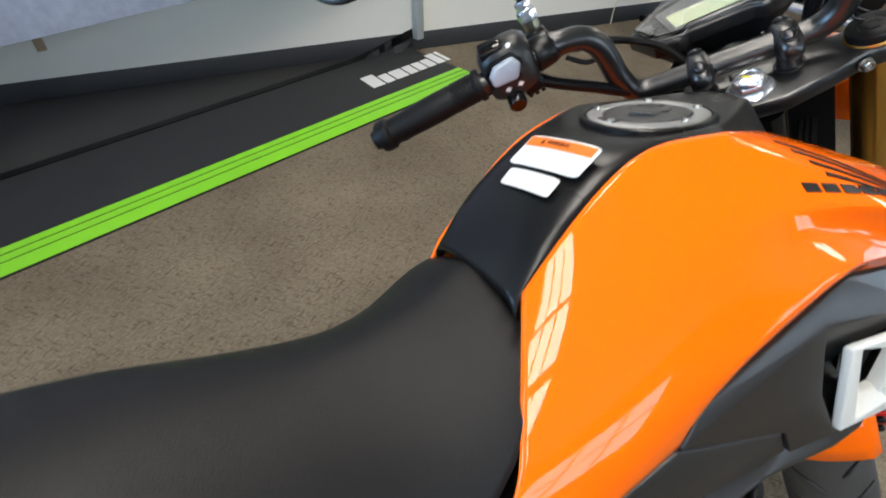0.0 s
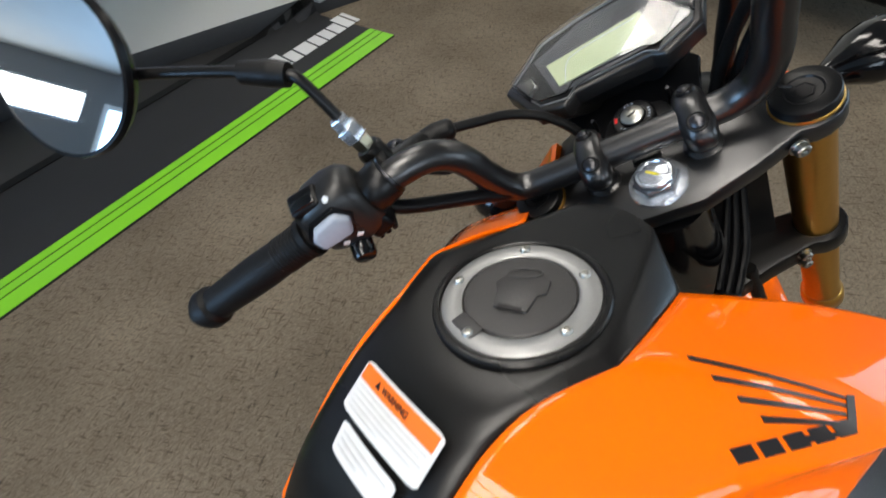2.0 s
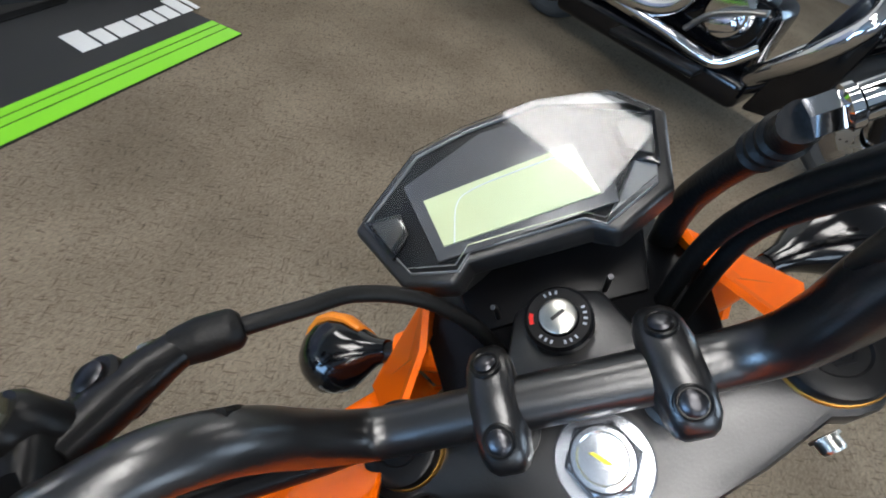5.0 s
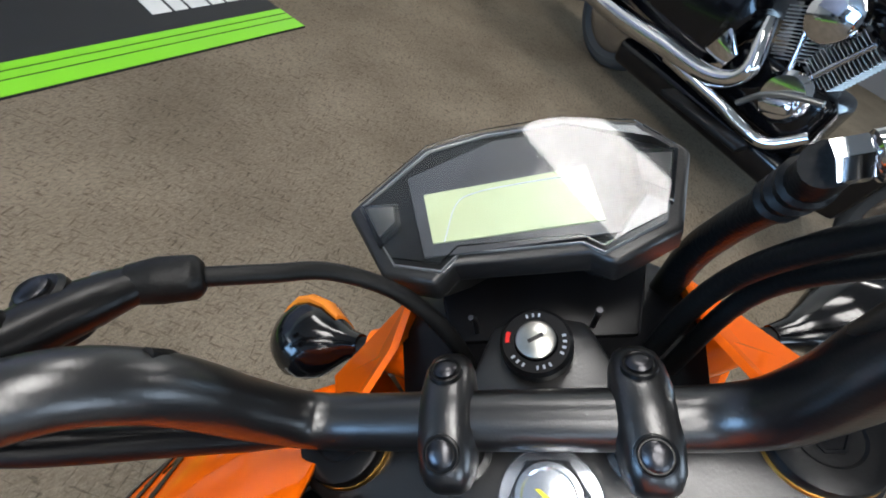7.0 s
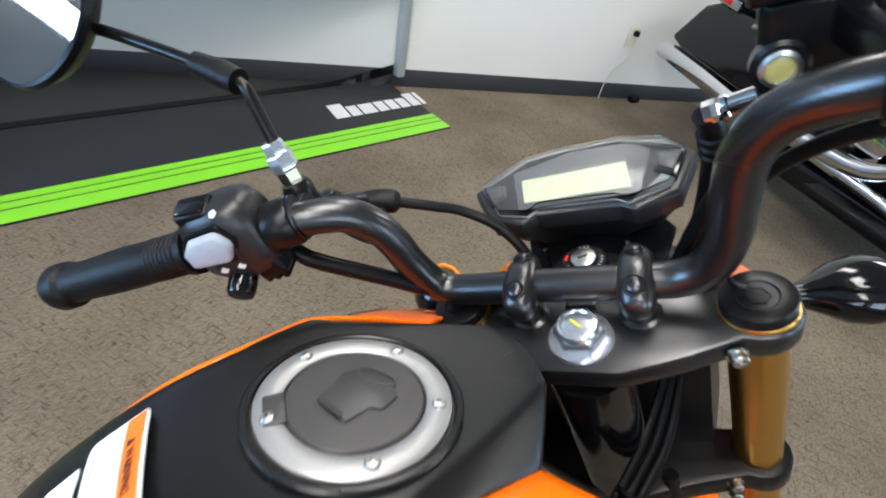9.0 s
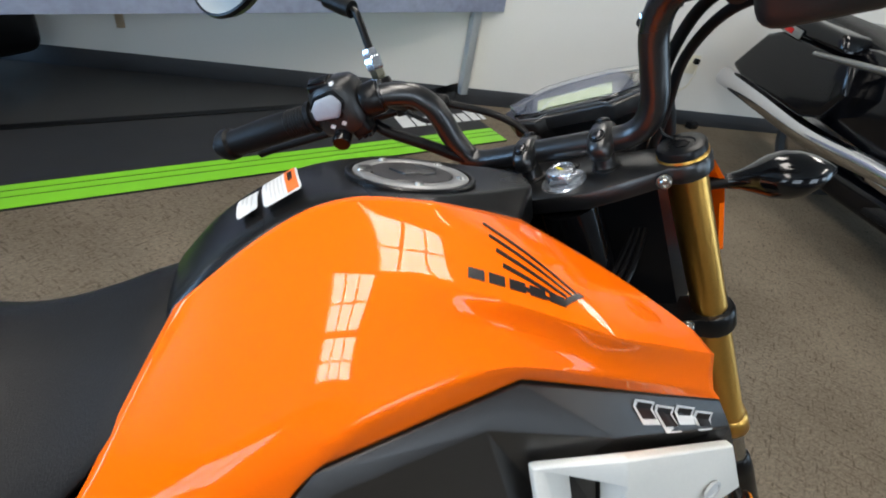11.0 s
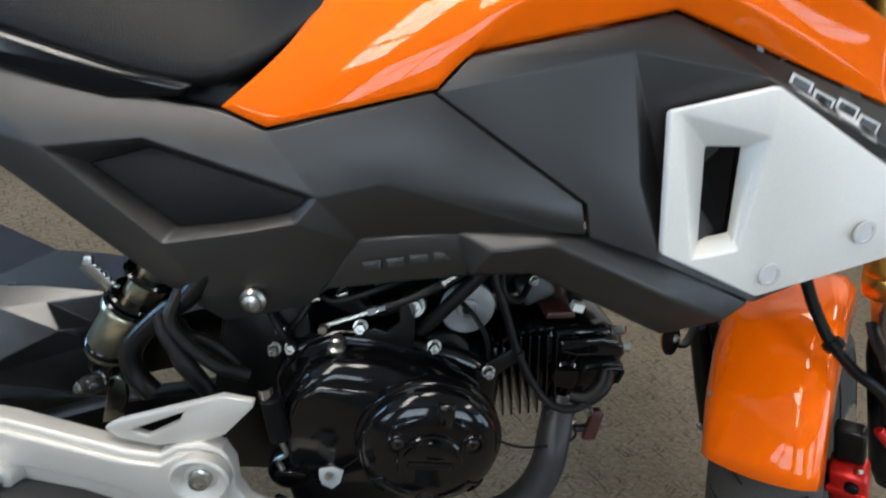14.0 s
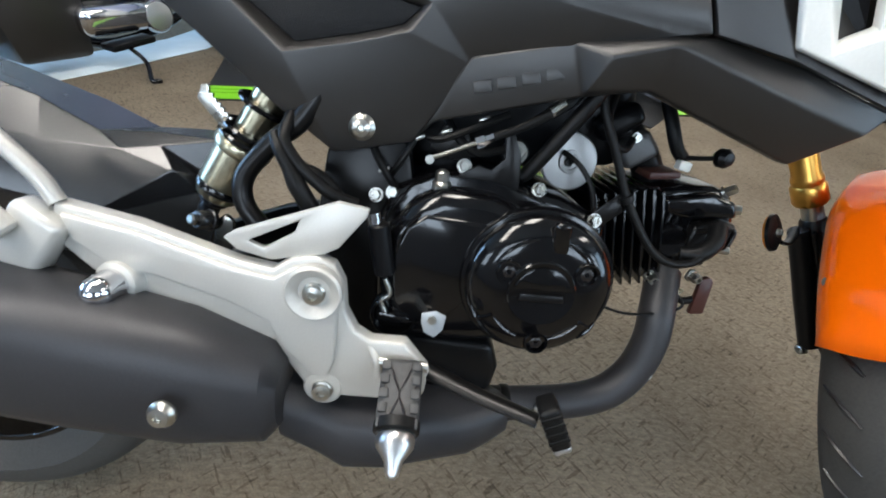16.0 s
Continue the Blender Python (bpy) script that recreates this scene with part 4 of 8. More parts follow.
def bar_half(s):
    return [(0.034, 0.0, 0.026), (0.034, 0.045 * s, 0.026), (0.034, 0.085 * s, 0.0255), (0.034, 0.111 * s, 0.027), (0.033, 0.126 * s, 0.038), (0.030, 0.1355 * s, 0.068), (0.027, 0.139 * s, 0.097), (0.023, 0.145 * s, 0.119), (0.016, 0.158 * s, 0.137), (0.004, 0.180 * s, 0.148), (-0.006, 0.205 * s, 0.1515), (-0.03, 0.276 * s, 0.156), (-0.066, 0.405 * s, 0.160)]


def build_bars():
    right = [(0.034, -0.045, 0.026), (0.034, -0.074, 0.027), (0.033, -0.094, 0.040), (0.033, -0.105, 0.065), (0.032, -0.109, 0.098), (0.029, -0.114, 0.131), (0.022, -0.129, 0.157), (0.009, -0.158, 0.172), (-0.004, -0.200, 0.178), (-0.03, -0.276, 0.180), (-0.066, -0.405, 0.182)]
    pts = right[::-1] + bar_half(1)
    bar = part("handlebar", steer(tube(pts, 0.0142, 22, 8)), CLAMP_BLACK, bike, "satin black handlebar")
    for s in (-1, 1):
        part("bend_mark", steer(tube([(0.034, 0.116 * s, 0.0150), (0.034, 0.1075 * s, 0.022), (0.034, 0.1035 * s, 0.0355)], 0.0016, 6)), SATIN_BLACK, bar)
    for y in (-0.045, 0.045):
        riser = part("bar_clamp", steer(turned([(0.0165, -0.0035), (0.0165, -0.0015), (0.0130, 0.0), (0.0122, 0.004), (0.0118, 0.030)], (0.026, y, 0), (0, 0, 1), 32)), CLAMP_BLACK, bike, "satin black handlebar clamp")
        rings = []
        for x, half, low, high in ((0.0015, 0.0062, 0.021, 0.029), (0.004, 0.0098, 0.016, 0.0355), (0.010, 0.0128, 0.012, 0.0405), (0.020, 0.0140, 0.011, 0.0440), (0.034, 0.0142, 0.014, 0.0455), (0.046, 0.0138, 0.014, 0.0440), (0.057, 0.0125, 0.016, 0.0395), (0.064, 0.0098, 0.020, 0.0345), (0.0675, 0.0058, 0.023, 0.0300)):
            mid, tall = (low + high) / 2, (high - low) / 2
            rings.append([(x, y + 1.02 * half * math.copysign(abs(math.cos(q)) ** 0.75, math.cos(q)), mid + tall * math.copysign(abs(math.sin(q)) ** 0.75, math.sin(q))) for q in (2 * math.pi * k / 20 for k in range(20))])
        part("clamp_cap", steer(loft(rings)), CLAMP_BLACK, riser, "", 60)
        for x, z, r in ((0.0150, 0.0422, 0.0086), (0.0535, 0.0416, 0.0082)):
            tilt = Vector((-0.35, 0, 1)) if x < 0.03 else Vector((0.45, 0, 1))
            part("bolt_pocket", steer(turned([(r, -0.002), (r, 0.0012), (r * 0.9, 0.0016), (r * 0.82, 0.0010), (0, 0.0006)], (x, y, z), tilt, 22)), SATIN_BLACK, riser)
            part("socket_bolt", steer(turned([(r * 0.72, 0.0), (r * 0.72, 0.0022), (r * 0.55, 0.0034), (r * 0.2, 0.0038), (0, 0.0038)], (x, y, z), tilt, 18)), DARK_STEEL, riser)


build_bars()


def grip_and_switch(s):
    rise = 0.0 if s > 0 else 0.024
    a, e = Vector((-0.03, 0.276 * s, 0.156 + rise)), Vector((-0.069, 0.421 * s, 0.161 + rise))
    d = (e - a).normalized()
    n = (e - a).length
    prof = [(0.0118, 0), (0.0205, 0), (0.0205, 0.006), (0.0185, 0.008)]
    for k in range(7):
        prof += [(0.0176, 0.010 + 0.0042 * k), (0.0186, 0.011 + 0.0042 * k), (0.0186, 0.0128 + 0.0042 * k), (0.0176, 0.0138 + 0.0042 * k)]
    prof += [(0.0180, 0.042), (0.0188, 0.062), (0.0186, 0.085), (0.0176, n - 0.036), (0.0172, n - 0.026)]
    prof += [(0.0175, n - 0.02), (0.021, n - 0.016), (0.0215, n - 0.006), (0.019, n), (0.014, n + 0.001), (0.013, n + 0.008), (0.008, n + 0.010), (0, n + 0.010)]
    grip = part("grip", steer(turned(prof, a, d, 28)), RUBBER, bike, "moulded black rubber grip")
    # a long moulded leaf on the palm side
    rot = frame_along(d)
    leaf = []
    for k in range(9):
        t = k / 8
        q = radians(200 + 70 * t + 25 * math.sin(math.pi * t)) if s > 0 else radians(-20 - 70 * t)
        leaf.append(a + d * (0.045 + 0.085 * t) + rot @ Vector((math.cos(q), math.sin(q), 0)) * 0.0183)
    part("moulded_line", steer(tube(leaf, [0.0004, 0.0016, 0.0018, 0.0014, 0.0004], 8, 3)), RUBBER, grip)
    return a, d


for s in (1, -1):
    grip_and_switch(s)


def build_gauge():
    z0 = 0.036
    out = [(0.170, 0.121), (0.116, 0.089), (0.108, 0.056), (0.121, 0.045), (0.121, -0.032), (0.112, -0.044), (0.132, -0.082), (0.189, -0.098), (0.218, -0.077), (0.233, -0.028), (0.231, 0.03), (0.222, 0.073)]

    def inset(k, ky):
        return [(0.168 + (x - 0.168) * k, 0.008 + (y - 0.008) * ky) for x, y in out]

    def dish(k, ky, z, top, bm=None):
        """A shallow domed plate inside the case's outline."""
        rings = [[(0.168 + (x - 0.168) * q, 0.008 + (y - 0.008) * q, z + top * (1 - q * q)) for x, y in inset(k, ky)] for q in (1.0, 0.85, 0.6, 0.3, 0.02)]
        return loft(rings, bm=bm)

    case = part("gauge_case", steer(slab(out, 0.022, pose(0, 0, z0 - 0.012), 0.004, 3)), CASE_BLACK, bike, "black instrument gauge")
    edge = slab(inset(0.885, 0.915), 0.003, pose(0, 0, z0), 0.0006, 1, [inset(0.868, 0.903)])
    part("gauge_bezel", steer(edge), BEZEL_GREY, case, "thin grey bezel line")
    part("gauge_face", steer(dish(0.866, 0.90, z0 - 0.001, 0.0018)), PLASTIC_SMOOTH, case, "dark gauge face")
    part("screen_surround", steer(slab([(0.124, 0.062), (0.190, 0.079), (0.215, 0.02), (0.214, -0.040), (0.196, -0.058), (0.130, -0.050)], 0.0012, pose(0, 0, z0 + 0.0022), 0.0004)), SURROUND, case, "dark grey screen surround")
    lcd = [(0.133, 0.057), (0.172, 0.066), (0.180, -0.036), (0.138, -0.042)]
    screen = part("lcd_panel", steer(slab(lcd, 0.0012, pose(0, 0, z0 + 0.0035))), LCD, case, "pale green lcd panel")
    part("scale_line", steer(tube([(0.133, 0.050, z0 + 0.0042), (0.161, 0.044, z0 + 0.0042), (0.169, 0.031, z0 + 0.0042), (0.172, 0.005, z0 + 0.0042), (0.174, -0.030, z0 + 0.0042)], 0.0004, 6)), GREY_SWITCH, screen)
    for pts in ([(0.190, -0.062), (0.187, -0.090), (0.146, -0.079), (0.160, -0.061)], [(0.170, 0.110), (0.168, 0.083), (0.150, 0.079), (0.134, 0.092)]):
        rim = part("gauge_button", steer(slab(pts, 0.004, pose(0, 0, z0 + 0.002), 0.0012)), GLOSS_BLACK, case, "angular black gauge button")
        cx, cy = sum(p[0] for p in pts) / 4, sum(p[1] for p in pts) / 4
        part("button_face", steer(slab([(cx + (x - cx) * 0.7, cy + (y - cy) * 0.7) for x, y in pts], 0.002, pose(0, 0, z0 + 0.0046), 0.0008)), CASE_BLACK, rim)
    lens = part("gauge_lens", steer(slab(inset(0.864, 0.90), 0.0014, pose(0, 0, z0 + 0.0072))), LENS, case, "clear glossy gauge lens")
    lens.visible_shadow = False
    body = [[(0.170 + (x - 0.17) * k + dx, y * k, z) for x, y in out] for k, dx, z in ((0.97, 0, z0 - 0.02), (0.8, 0.012, z0 - 0.05), (0.5, 0.02, z0 - 0.075))]
    part("gauge_back", steer(loft(body)), CASE_BLACK, case)
    key = part("ignition_switch", steer(turned([(0.021, -0.004), (0.021, 0.004), (0.019, 0.006), (0.0125, 0.006), (0.0125, 0.004), (0.0115, 0.007), (0.010, 0.008), (0, 0.008)], (0.083, 0.002, 0), (0, 0, 1), 30)), PLASTIC_SMOOTH, bike, "round ignition key switch")
    part("key_barrel", steer(turned([(0.0115, 0.006), (0.0115, 0.0090), (0.0100, 0.0100), (0, 0.0100)], (0.083, 0.002, 0), (0, 0, 1), 24)), STEEL, key, "bare metal key barrel")
    part("key_slot", steer(box(0.0022, 0.0095, 0.0012, pose(0.083, 0.002, 0.0101, 0, 0, 25))), BLACK_PRINT, key)
    for a0, count in ((-10, 3), (125, 3), (180, 3), (240, 4)):
        for k in range(count):
            a = a0 + 13 * k
            part("position_mark", steer(box(0.0022, 0.0012, 0.0006, pose(0.083 + 0.0160 * math.cos(radians(a)), 0.002 + 0.0160 * math.sin(radians(a)), 0.0063, 0, 0, a))), GREY_SWITCH, key)
    part("position_mark", steer(slab(circle(0.083, 0.002, 0.0175, 5, 68, 92) + circle(0.083, 0.002, 0.0150, 5, 92, 68), 0.0006, pose(0, 0, 0.0063))), RED_PART, key, "red position mark")


build_gauge()


# ---------------------------------------------------------------- wheels and fenders
def tyre_profile(r, w):
    prof = [(r * 0.64, -0.34 * w), (r * 0.70, -0.42 * w), (r * 0.80, -0.49 * w)]
    for k in range(13):
        a = math.pi * k / 12
        prof.append((r * 0.80 + r * 0.20 * math.sin(a) ** 0.8, -0.5 * w * math.cos(a)))
    return prof + [(r * 0.80, 0.49 * w), (r * 0.70, 0.42 * w), (r * 0.64, 0.34 * w)]


def build_wheel(c, ax, r, w, name):
    c, ax = Vector(c), Vector(ax).normalized()
    ring = turned(tyre_profile(r, w) + [(r * 0.64, -0.34 * w)], c, ax, 72)
    wheel = part(name, ring, TYRE, bike, "black street tyre on a dark wheel")
    rim = r * 0.64
    part("rim", turned([(rim + 0.008, -0.36 * w), (rim - 0.004, -0.37 * w), (rim - 0.016, -0.25 * w), (rim - 0.016, 0.25 * w), (rim - 0.004, 0.37 * w), (rim + 0.008, 0.36 * w), (rim, 0.0), (rim + 0.008, -0.36 * w)], c, ax, 64), GLOSS_BLACK, wheel)
    part("hub", turned([(0, -0.06), (0.028, -0.06), (0.036, -0.035), (0.036, 0.035), (0.028, 0.06), (0, 0.06)], c, ax, 24), GLOSS_BLACK, wheel)
    rot = frame_along(ax)
    for k in range(5):
        a = 2 * math.pi * k / 5
        d = rot @ Vector((math.cos(a), math.sin(a), 0))
        part("spoke", rod(c + d * 0.03, c + d * (rim - 0.008), 0.019, 0.013, 12), GLOSS_BLACK, wheel)
    return wheel, rot


def tread_cuts(wheel, c, ax, r, w, n=26):
    """Slanting grooves in the tread, as shallow dark bars set into the crown."""
    c, ax = Vector(c), Vector(ax).normalized()
    rot = frame_along(ax)
    for k in range(n):
        for s in (-1, 1):
            pts = []
            for j in range(5):
                u = 0.10 + 0.32 * j / 4
                a = 2 * math.pi * (k + (0.5 if s > 0 else 0)) / n + s * 0 + 0.16 * j / 4
                ang = math.acos(max(-1, min(1, -2 * u * s)))
                rr = r * 0.80 + r * 0.20 * math.sin(ang) ** 0.8
                pts.append(c + rot @ Vector((rr * math.cos(a), rr * math.sin(a), s * u * w)))
            part("tread_groove", tube(pts, [0.0022, 0.0036, 0.0036, 0.003, 0.002], 6, 3), BLACK_PRINT, wheel)


FRONT_C, FRONT_R = STEER @ Vector((0.032, -0.016, -0.90)), 0.292
fw, _ = build_wheel(FRONT_C, side, FRONT_R, 0.148, "front_wheel")
tread_cuts(fw, FRONT_C, side, FRONT_R, 0.148)
REAR_C = Vector((-0.225, 0.0, 0.072))
build_wheel(REAR_C, (0, 1, 0), 0.301, 0.16, "rear_wheel")
part("brake_disc", turned([(0.07, -0.083), (0.135, -0.083), (0.135, -0.078), (0.07, -0.078), (0.07, -0.083)], FRONT_C, side, 48), STEEL, fw, "steel brake disc")


def build_fender():
    """Front fender: a curved orange shell over the wheel, in the steering frame."""
    rings = []
    for k in range(21):
        a = 40 + 96 * k / 20
        r0 = float(np.interp(a, (40, 70, 100, 120, 136), (0.345, 0.372, 0.378, 0.356, 0.330)))
        wide = float(np.interp(a, (40, 70, 100, 136), (0.060, 0.078, 0.078, 0.071)))
        ring = []
        for j in range(13):
            u = -1 + 2 * j / 12
            r = r0 - 0.010 * u * u - 0.045 * max(0, abs(u) - 0.75) / 0.25
            y = wide * math.copysign(min(1.0, abs(u) / 0.86), u)
            ring.append((0.032 + r * math.cos(radians(a)), -0.020 + y, -0.90 + r * math.sin(radians(a)) + 0.018 * (u * u if k == 20 else 0)))
        rings.append(ring)
    b = steer(loft(rings, cap=False, closed=False))
    ob = part("front_fender", b, ORANGE, bike, "glossy orange front fender", smooth=60)
    m = ob.modifiers.new("wall", "SOLIDIFY")
    m.thickness, m.offset = 0.004, 0
    for s in (-1, 1):
        part("fender_bolt", steer(turned([(0, 0), (0.008, 0), (0.008, 0.003), (0.004, 0.005), (0, 0.005)], (-0.135, -0.018 + 0.058 * s, -0.60), (-0.75, 0.2 * s, 0.6), 14)), STEEL, ob)
        brk = slab([(-0.012, -0.03), (0.012, -0.03), (0.016, 0.03), (-0.016, 0.03)], 0.006, plane_at((0.03, 0.088 * s, -0.63), (1, 0, 0), (0, 0, 1)), 0.002)
        part("fender_bracket", steer(brk), SATIN_BLACK, ob)
    # round reflectors on bent arms by the fork legs
    for s in (-1, 1):
        c = Vector((-0.081, 0.115, -0.548)) if s > 0 else Vector((-0.075, -0.160, -0.537))
        face = Vector((0.05, 1, 0)) if s > 0 else Vector((0.2, -1, 0))
        if s > 0:
            arm = [c + Vector((0.006, -0.004, -0.020)), c + Vector((0.020, -0.008, -0.030)), c + Vector((0.050, -0.006, -0.040)), c + Vector((0.080, -0.004, -0.044)), c + Vector((0.105, 0.0, -0.046))]
        else:
            arm = [c + Vector((0.0, 0.008, -0.008)), c + Vector((0.030, 0.016, -0.008)), c + Vector((0.060, 0.026, -0.008)), c + Vector((0.100, 0.034, -0.008))]
        st = part("reflector_arm", steer(tube(arm, 0.0075, 12, 6, None, True, 0.45)), SATIN_BLACK, bike, "black reflector arm")
        part("reflector_back", steer(turned([(0, -0.006), (0.020, -0.006), (0.0290, -0.002), (0.0300, 0.003), (0, 0.003)], c, face, 28)), PLASTIC_SMOOTH, st)
        part("reflector", steer(turned([(0, 0.002), (0.0265, 0.002), (0.0280, 0.004), (0.026, 0.007), (0.020, 0.009), (0, 0.009)], c, face, 28)), AMBER, st, "round amber reflector")
        part("reflector_nut", steer(hex_bolt(c - face * 0.006, -face, 0.0060, 0.006, None, True, False)), STEEL, st)
    cal = part("brake_caliper", steer(bevelled(box(0.055, 0.046, 0.075, pose(-0.072, -0.112, -0.772), 0.010), 0.002)), RED_PART, bike, "red and black front brake caliper")
    part("caliper_bracket", steer(box(0.030, 0.036, 0.060, pose(-0.062, -0.112, -0.702, 0, 6, 0), 0.006, 3)), SATIN_BLACK, cal)
    for x, z in ((-0.100, -0.752), (-0.100, -0.792)):
        part("caliper_pin", steer(turned([(0, 0), (0.0085, 0), (0.0085, 0.006), (0.006, 0.008), (0, 0.008)], (x, -0.118, z), (-1, 0, 0.1), 16)), PLASTIC_SMOOTH, cal)
    part("bleed_valve", steer(rod((-0.085, -0.122, -0.735), (-0.100, -0.128, -0.715), 0.0045, 0.0035, 12, None, 0.0008)), STEEL, cal)
    part("caliper_ridge", steer(box(0.008, 0.050, 0.012, pose(-0.099, -0.112, -0.772), 0.003)), RED_PART, cal)
    part("hose_fitting", steer(rod((-0.035, -0.140, -0.690), (-0.040, -0.156, -0.715), 0.0075, 0.0065, 14, None, 0.002)), RED_PART, bike, "red hose fitting")
    foot = part("fork_foot", steer(tube([(0.022, 0.110, -0.595), (0.020, 0.110, -0.66), (0.016, 0.110, -0.73), (0.012, 0.112, -0.83)], [0.0165, 0.0175, 0.0190, 0.0175], 16, 6)), SATIN_BLACK, bike, "black lower fork bracket")
    part("foot_bolt", steer(hex_bolt((0.003, 0.120, -0.834), (-0.8, 0.5, 0), 0.009, 0.010)), STEEL, foot)
    part("hose_clip", steer(turned([(0.0080, -0.007), (0.0120, -0.006), (0.0130, 0.0), (0.0120, 0.006), (0.0080, 0.007)], (-0.080, -0.096, -0.510), (-0.25, -0.75, -0.9), 16)), PLASTIC_SMOOTH, bike, "black hose clip")
    part("brake_hose", steer(tube([(-0.005, -0.05, -0.22), (-0.02, -0.052, -0.32), (-0.04, -0.06, -0.42), (-0.075, -0.085, -0.49), (-0.085, -0.115, -0.54), (-0.06, -0.145, -0.60), (-0.04, -0.15, -0.66)], 0.0075, 12)), RUBBER, bike, "black rubber brake hose")


build_fender()


# ---------------------------------------------------------------- frame, airbox and the dark middle
def build_frame():
    part("frame_spine", tube([(0.86, 0, 0.72), (0.70, 0, 0.66), (0.52, 0, 0.60), (0.40, 0.01, 0.52), (0.36, 0.02, 0.36)], [0.045, 0.045, 0.042, 0.034, 0.03], 16), SATIN_BLACK, bike, "black steel backbone frame")
    part("head_tube", steer(turned([(0.036, -0.215), (0.036, -0.045)], (0, 0, 0), (0, 0, 1), 24)), GLOSS_BLACK, bike)
    part("airbox", box(0.36, 0.22, 0.16, pose(0.60, 0.0, 0.60, 0, -8, 0), 0.03, 3), PLASTIC_SMOOTH, bike, "black airbox under the tank")
    part("inner_shroud", box(0.20, 0.30, 0.10, pose(0.80, 0.0, 0.60, 0, 12, 0), 0.02, 2), PLASTIC_SMOOTH, bike)
    for s in (-1, 1):
        part("seat_rail", tube([(0.40, 0.10 * s, 0.60), (0.20, 0.115 * s, 0.63), (0.0, 0.10 * s, 0.68), (-0.22, 0.07 * s, 0.72)], 0.016, 12), SATIN_BLACK, bike)
    part("frame_strut", tube([(0.332, -0.165, 0.480), (0.306, -0.170, 0.444), (0.286, -0.172, 0.428), (0.267, -0.174, 0.409), (0.251, -0.176, 0.388), (0.246, -0.178, 0.369), (0.251, -0.180, 0.349), (0.266, -0.182, 0.330)], 0.0110, 16), SATIN_BLACK, bike, "bent black frame tube")
    part("frame_plate", slab([(0.33, 0.43), (0.42, 0.44), (0.44, 0.30), (0.40, 0.17), (0.32, 0.17), (0.31, 0.30)], 0.03, plane_at((0, -0.12, 0), (1, 0, 0), (0, 0, 1)), 0.006), SATIN_BLACK, bike)
    part("frame_plate", slab([(0.33, 0.43), (0.42, 0.44), (0.44, 0.30), (0.40, 0.17), (0.32, 0.17), (0.31, 0.30)], 0.03, plane_at((0, 0.12, 0), (1, 0, 0), (0, 0, 1)), 0.006), SATIN_BLACK, bike)
    part("wiring_hose", tube([(0.300, -0.170, 0.452), (0.297, -0.192, 0.430), (0.310, -0.196, 0.408), (0.328, -0.196, 0.391), (0.347, -0.196, 0.377), (0.372, -0.190, 0.366)], 0.0070, 12), RUBBER, bike)
    part("wiring_hose", tube([(0.286, -0.190, 0.434), (0.295, -0.200, 0.418), (0.304, -0.202, 0.402), (0.312, -0.202, 0.386), (0.325, -0.200, 0.362), (0.334, -0.198, 0.345)], [0.0060, 0.0065, 0.0068, 0.0098, 0.0095, 0.0085], 12), RUBBER, bike)
    part("wiring_hose", tube([(0.285, -0.150, 0.400), (0.300, -0.166, 0.396), (0.318, -0.170, 0.393), (0.336, -0.170, 0.383), (0.352, -0.168, 0.362)], 0.0075, 12), RUBBER, bike)
    part("engine_bay_cover", box(0.36, 0.14, 0.17, pose(0.53, 0.02, 0.475, 0, -6, 0), 0.03, 3), PLASTIC_SMOOTH, bike, "black plastic cover behind the engine")
    part("under_tank_tray", box(0.30, 0.26, 0.05, pose(0.42, 0, 0.56, 0, -14, 0), 0.012), PLASTIC_SMOOTH, bike)


build_frame()


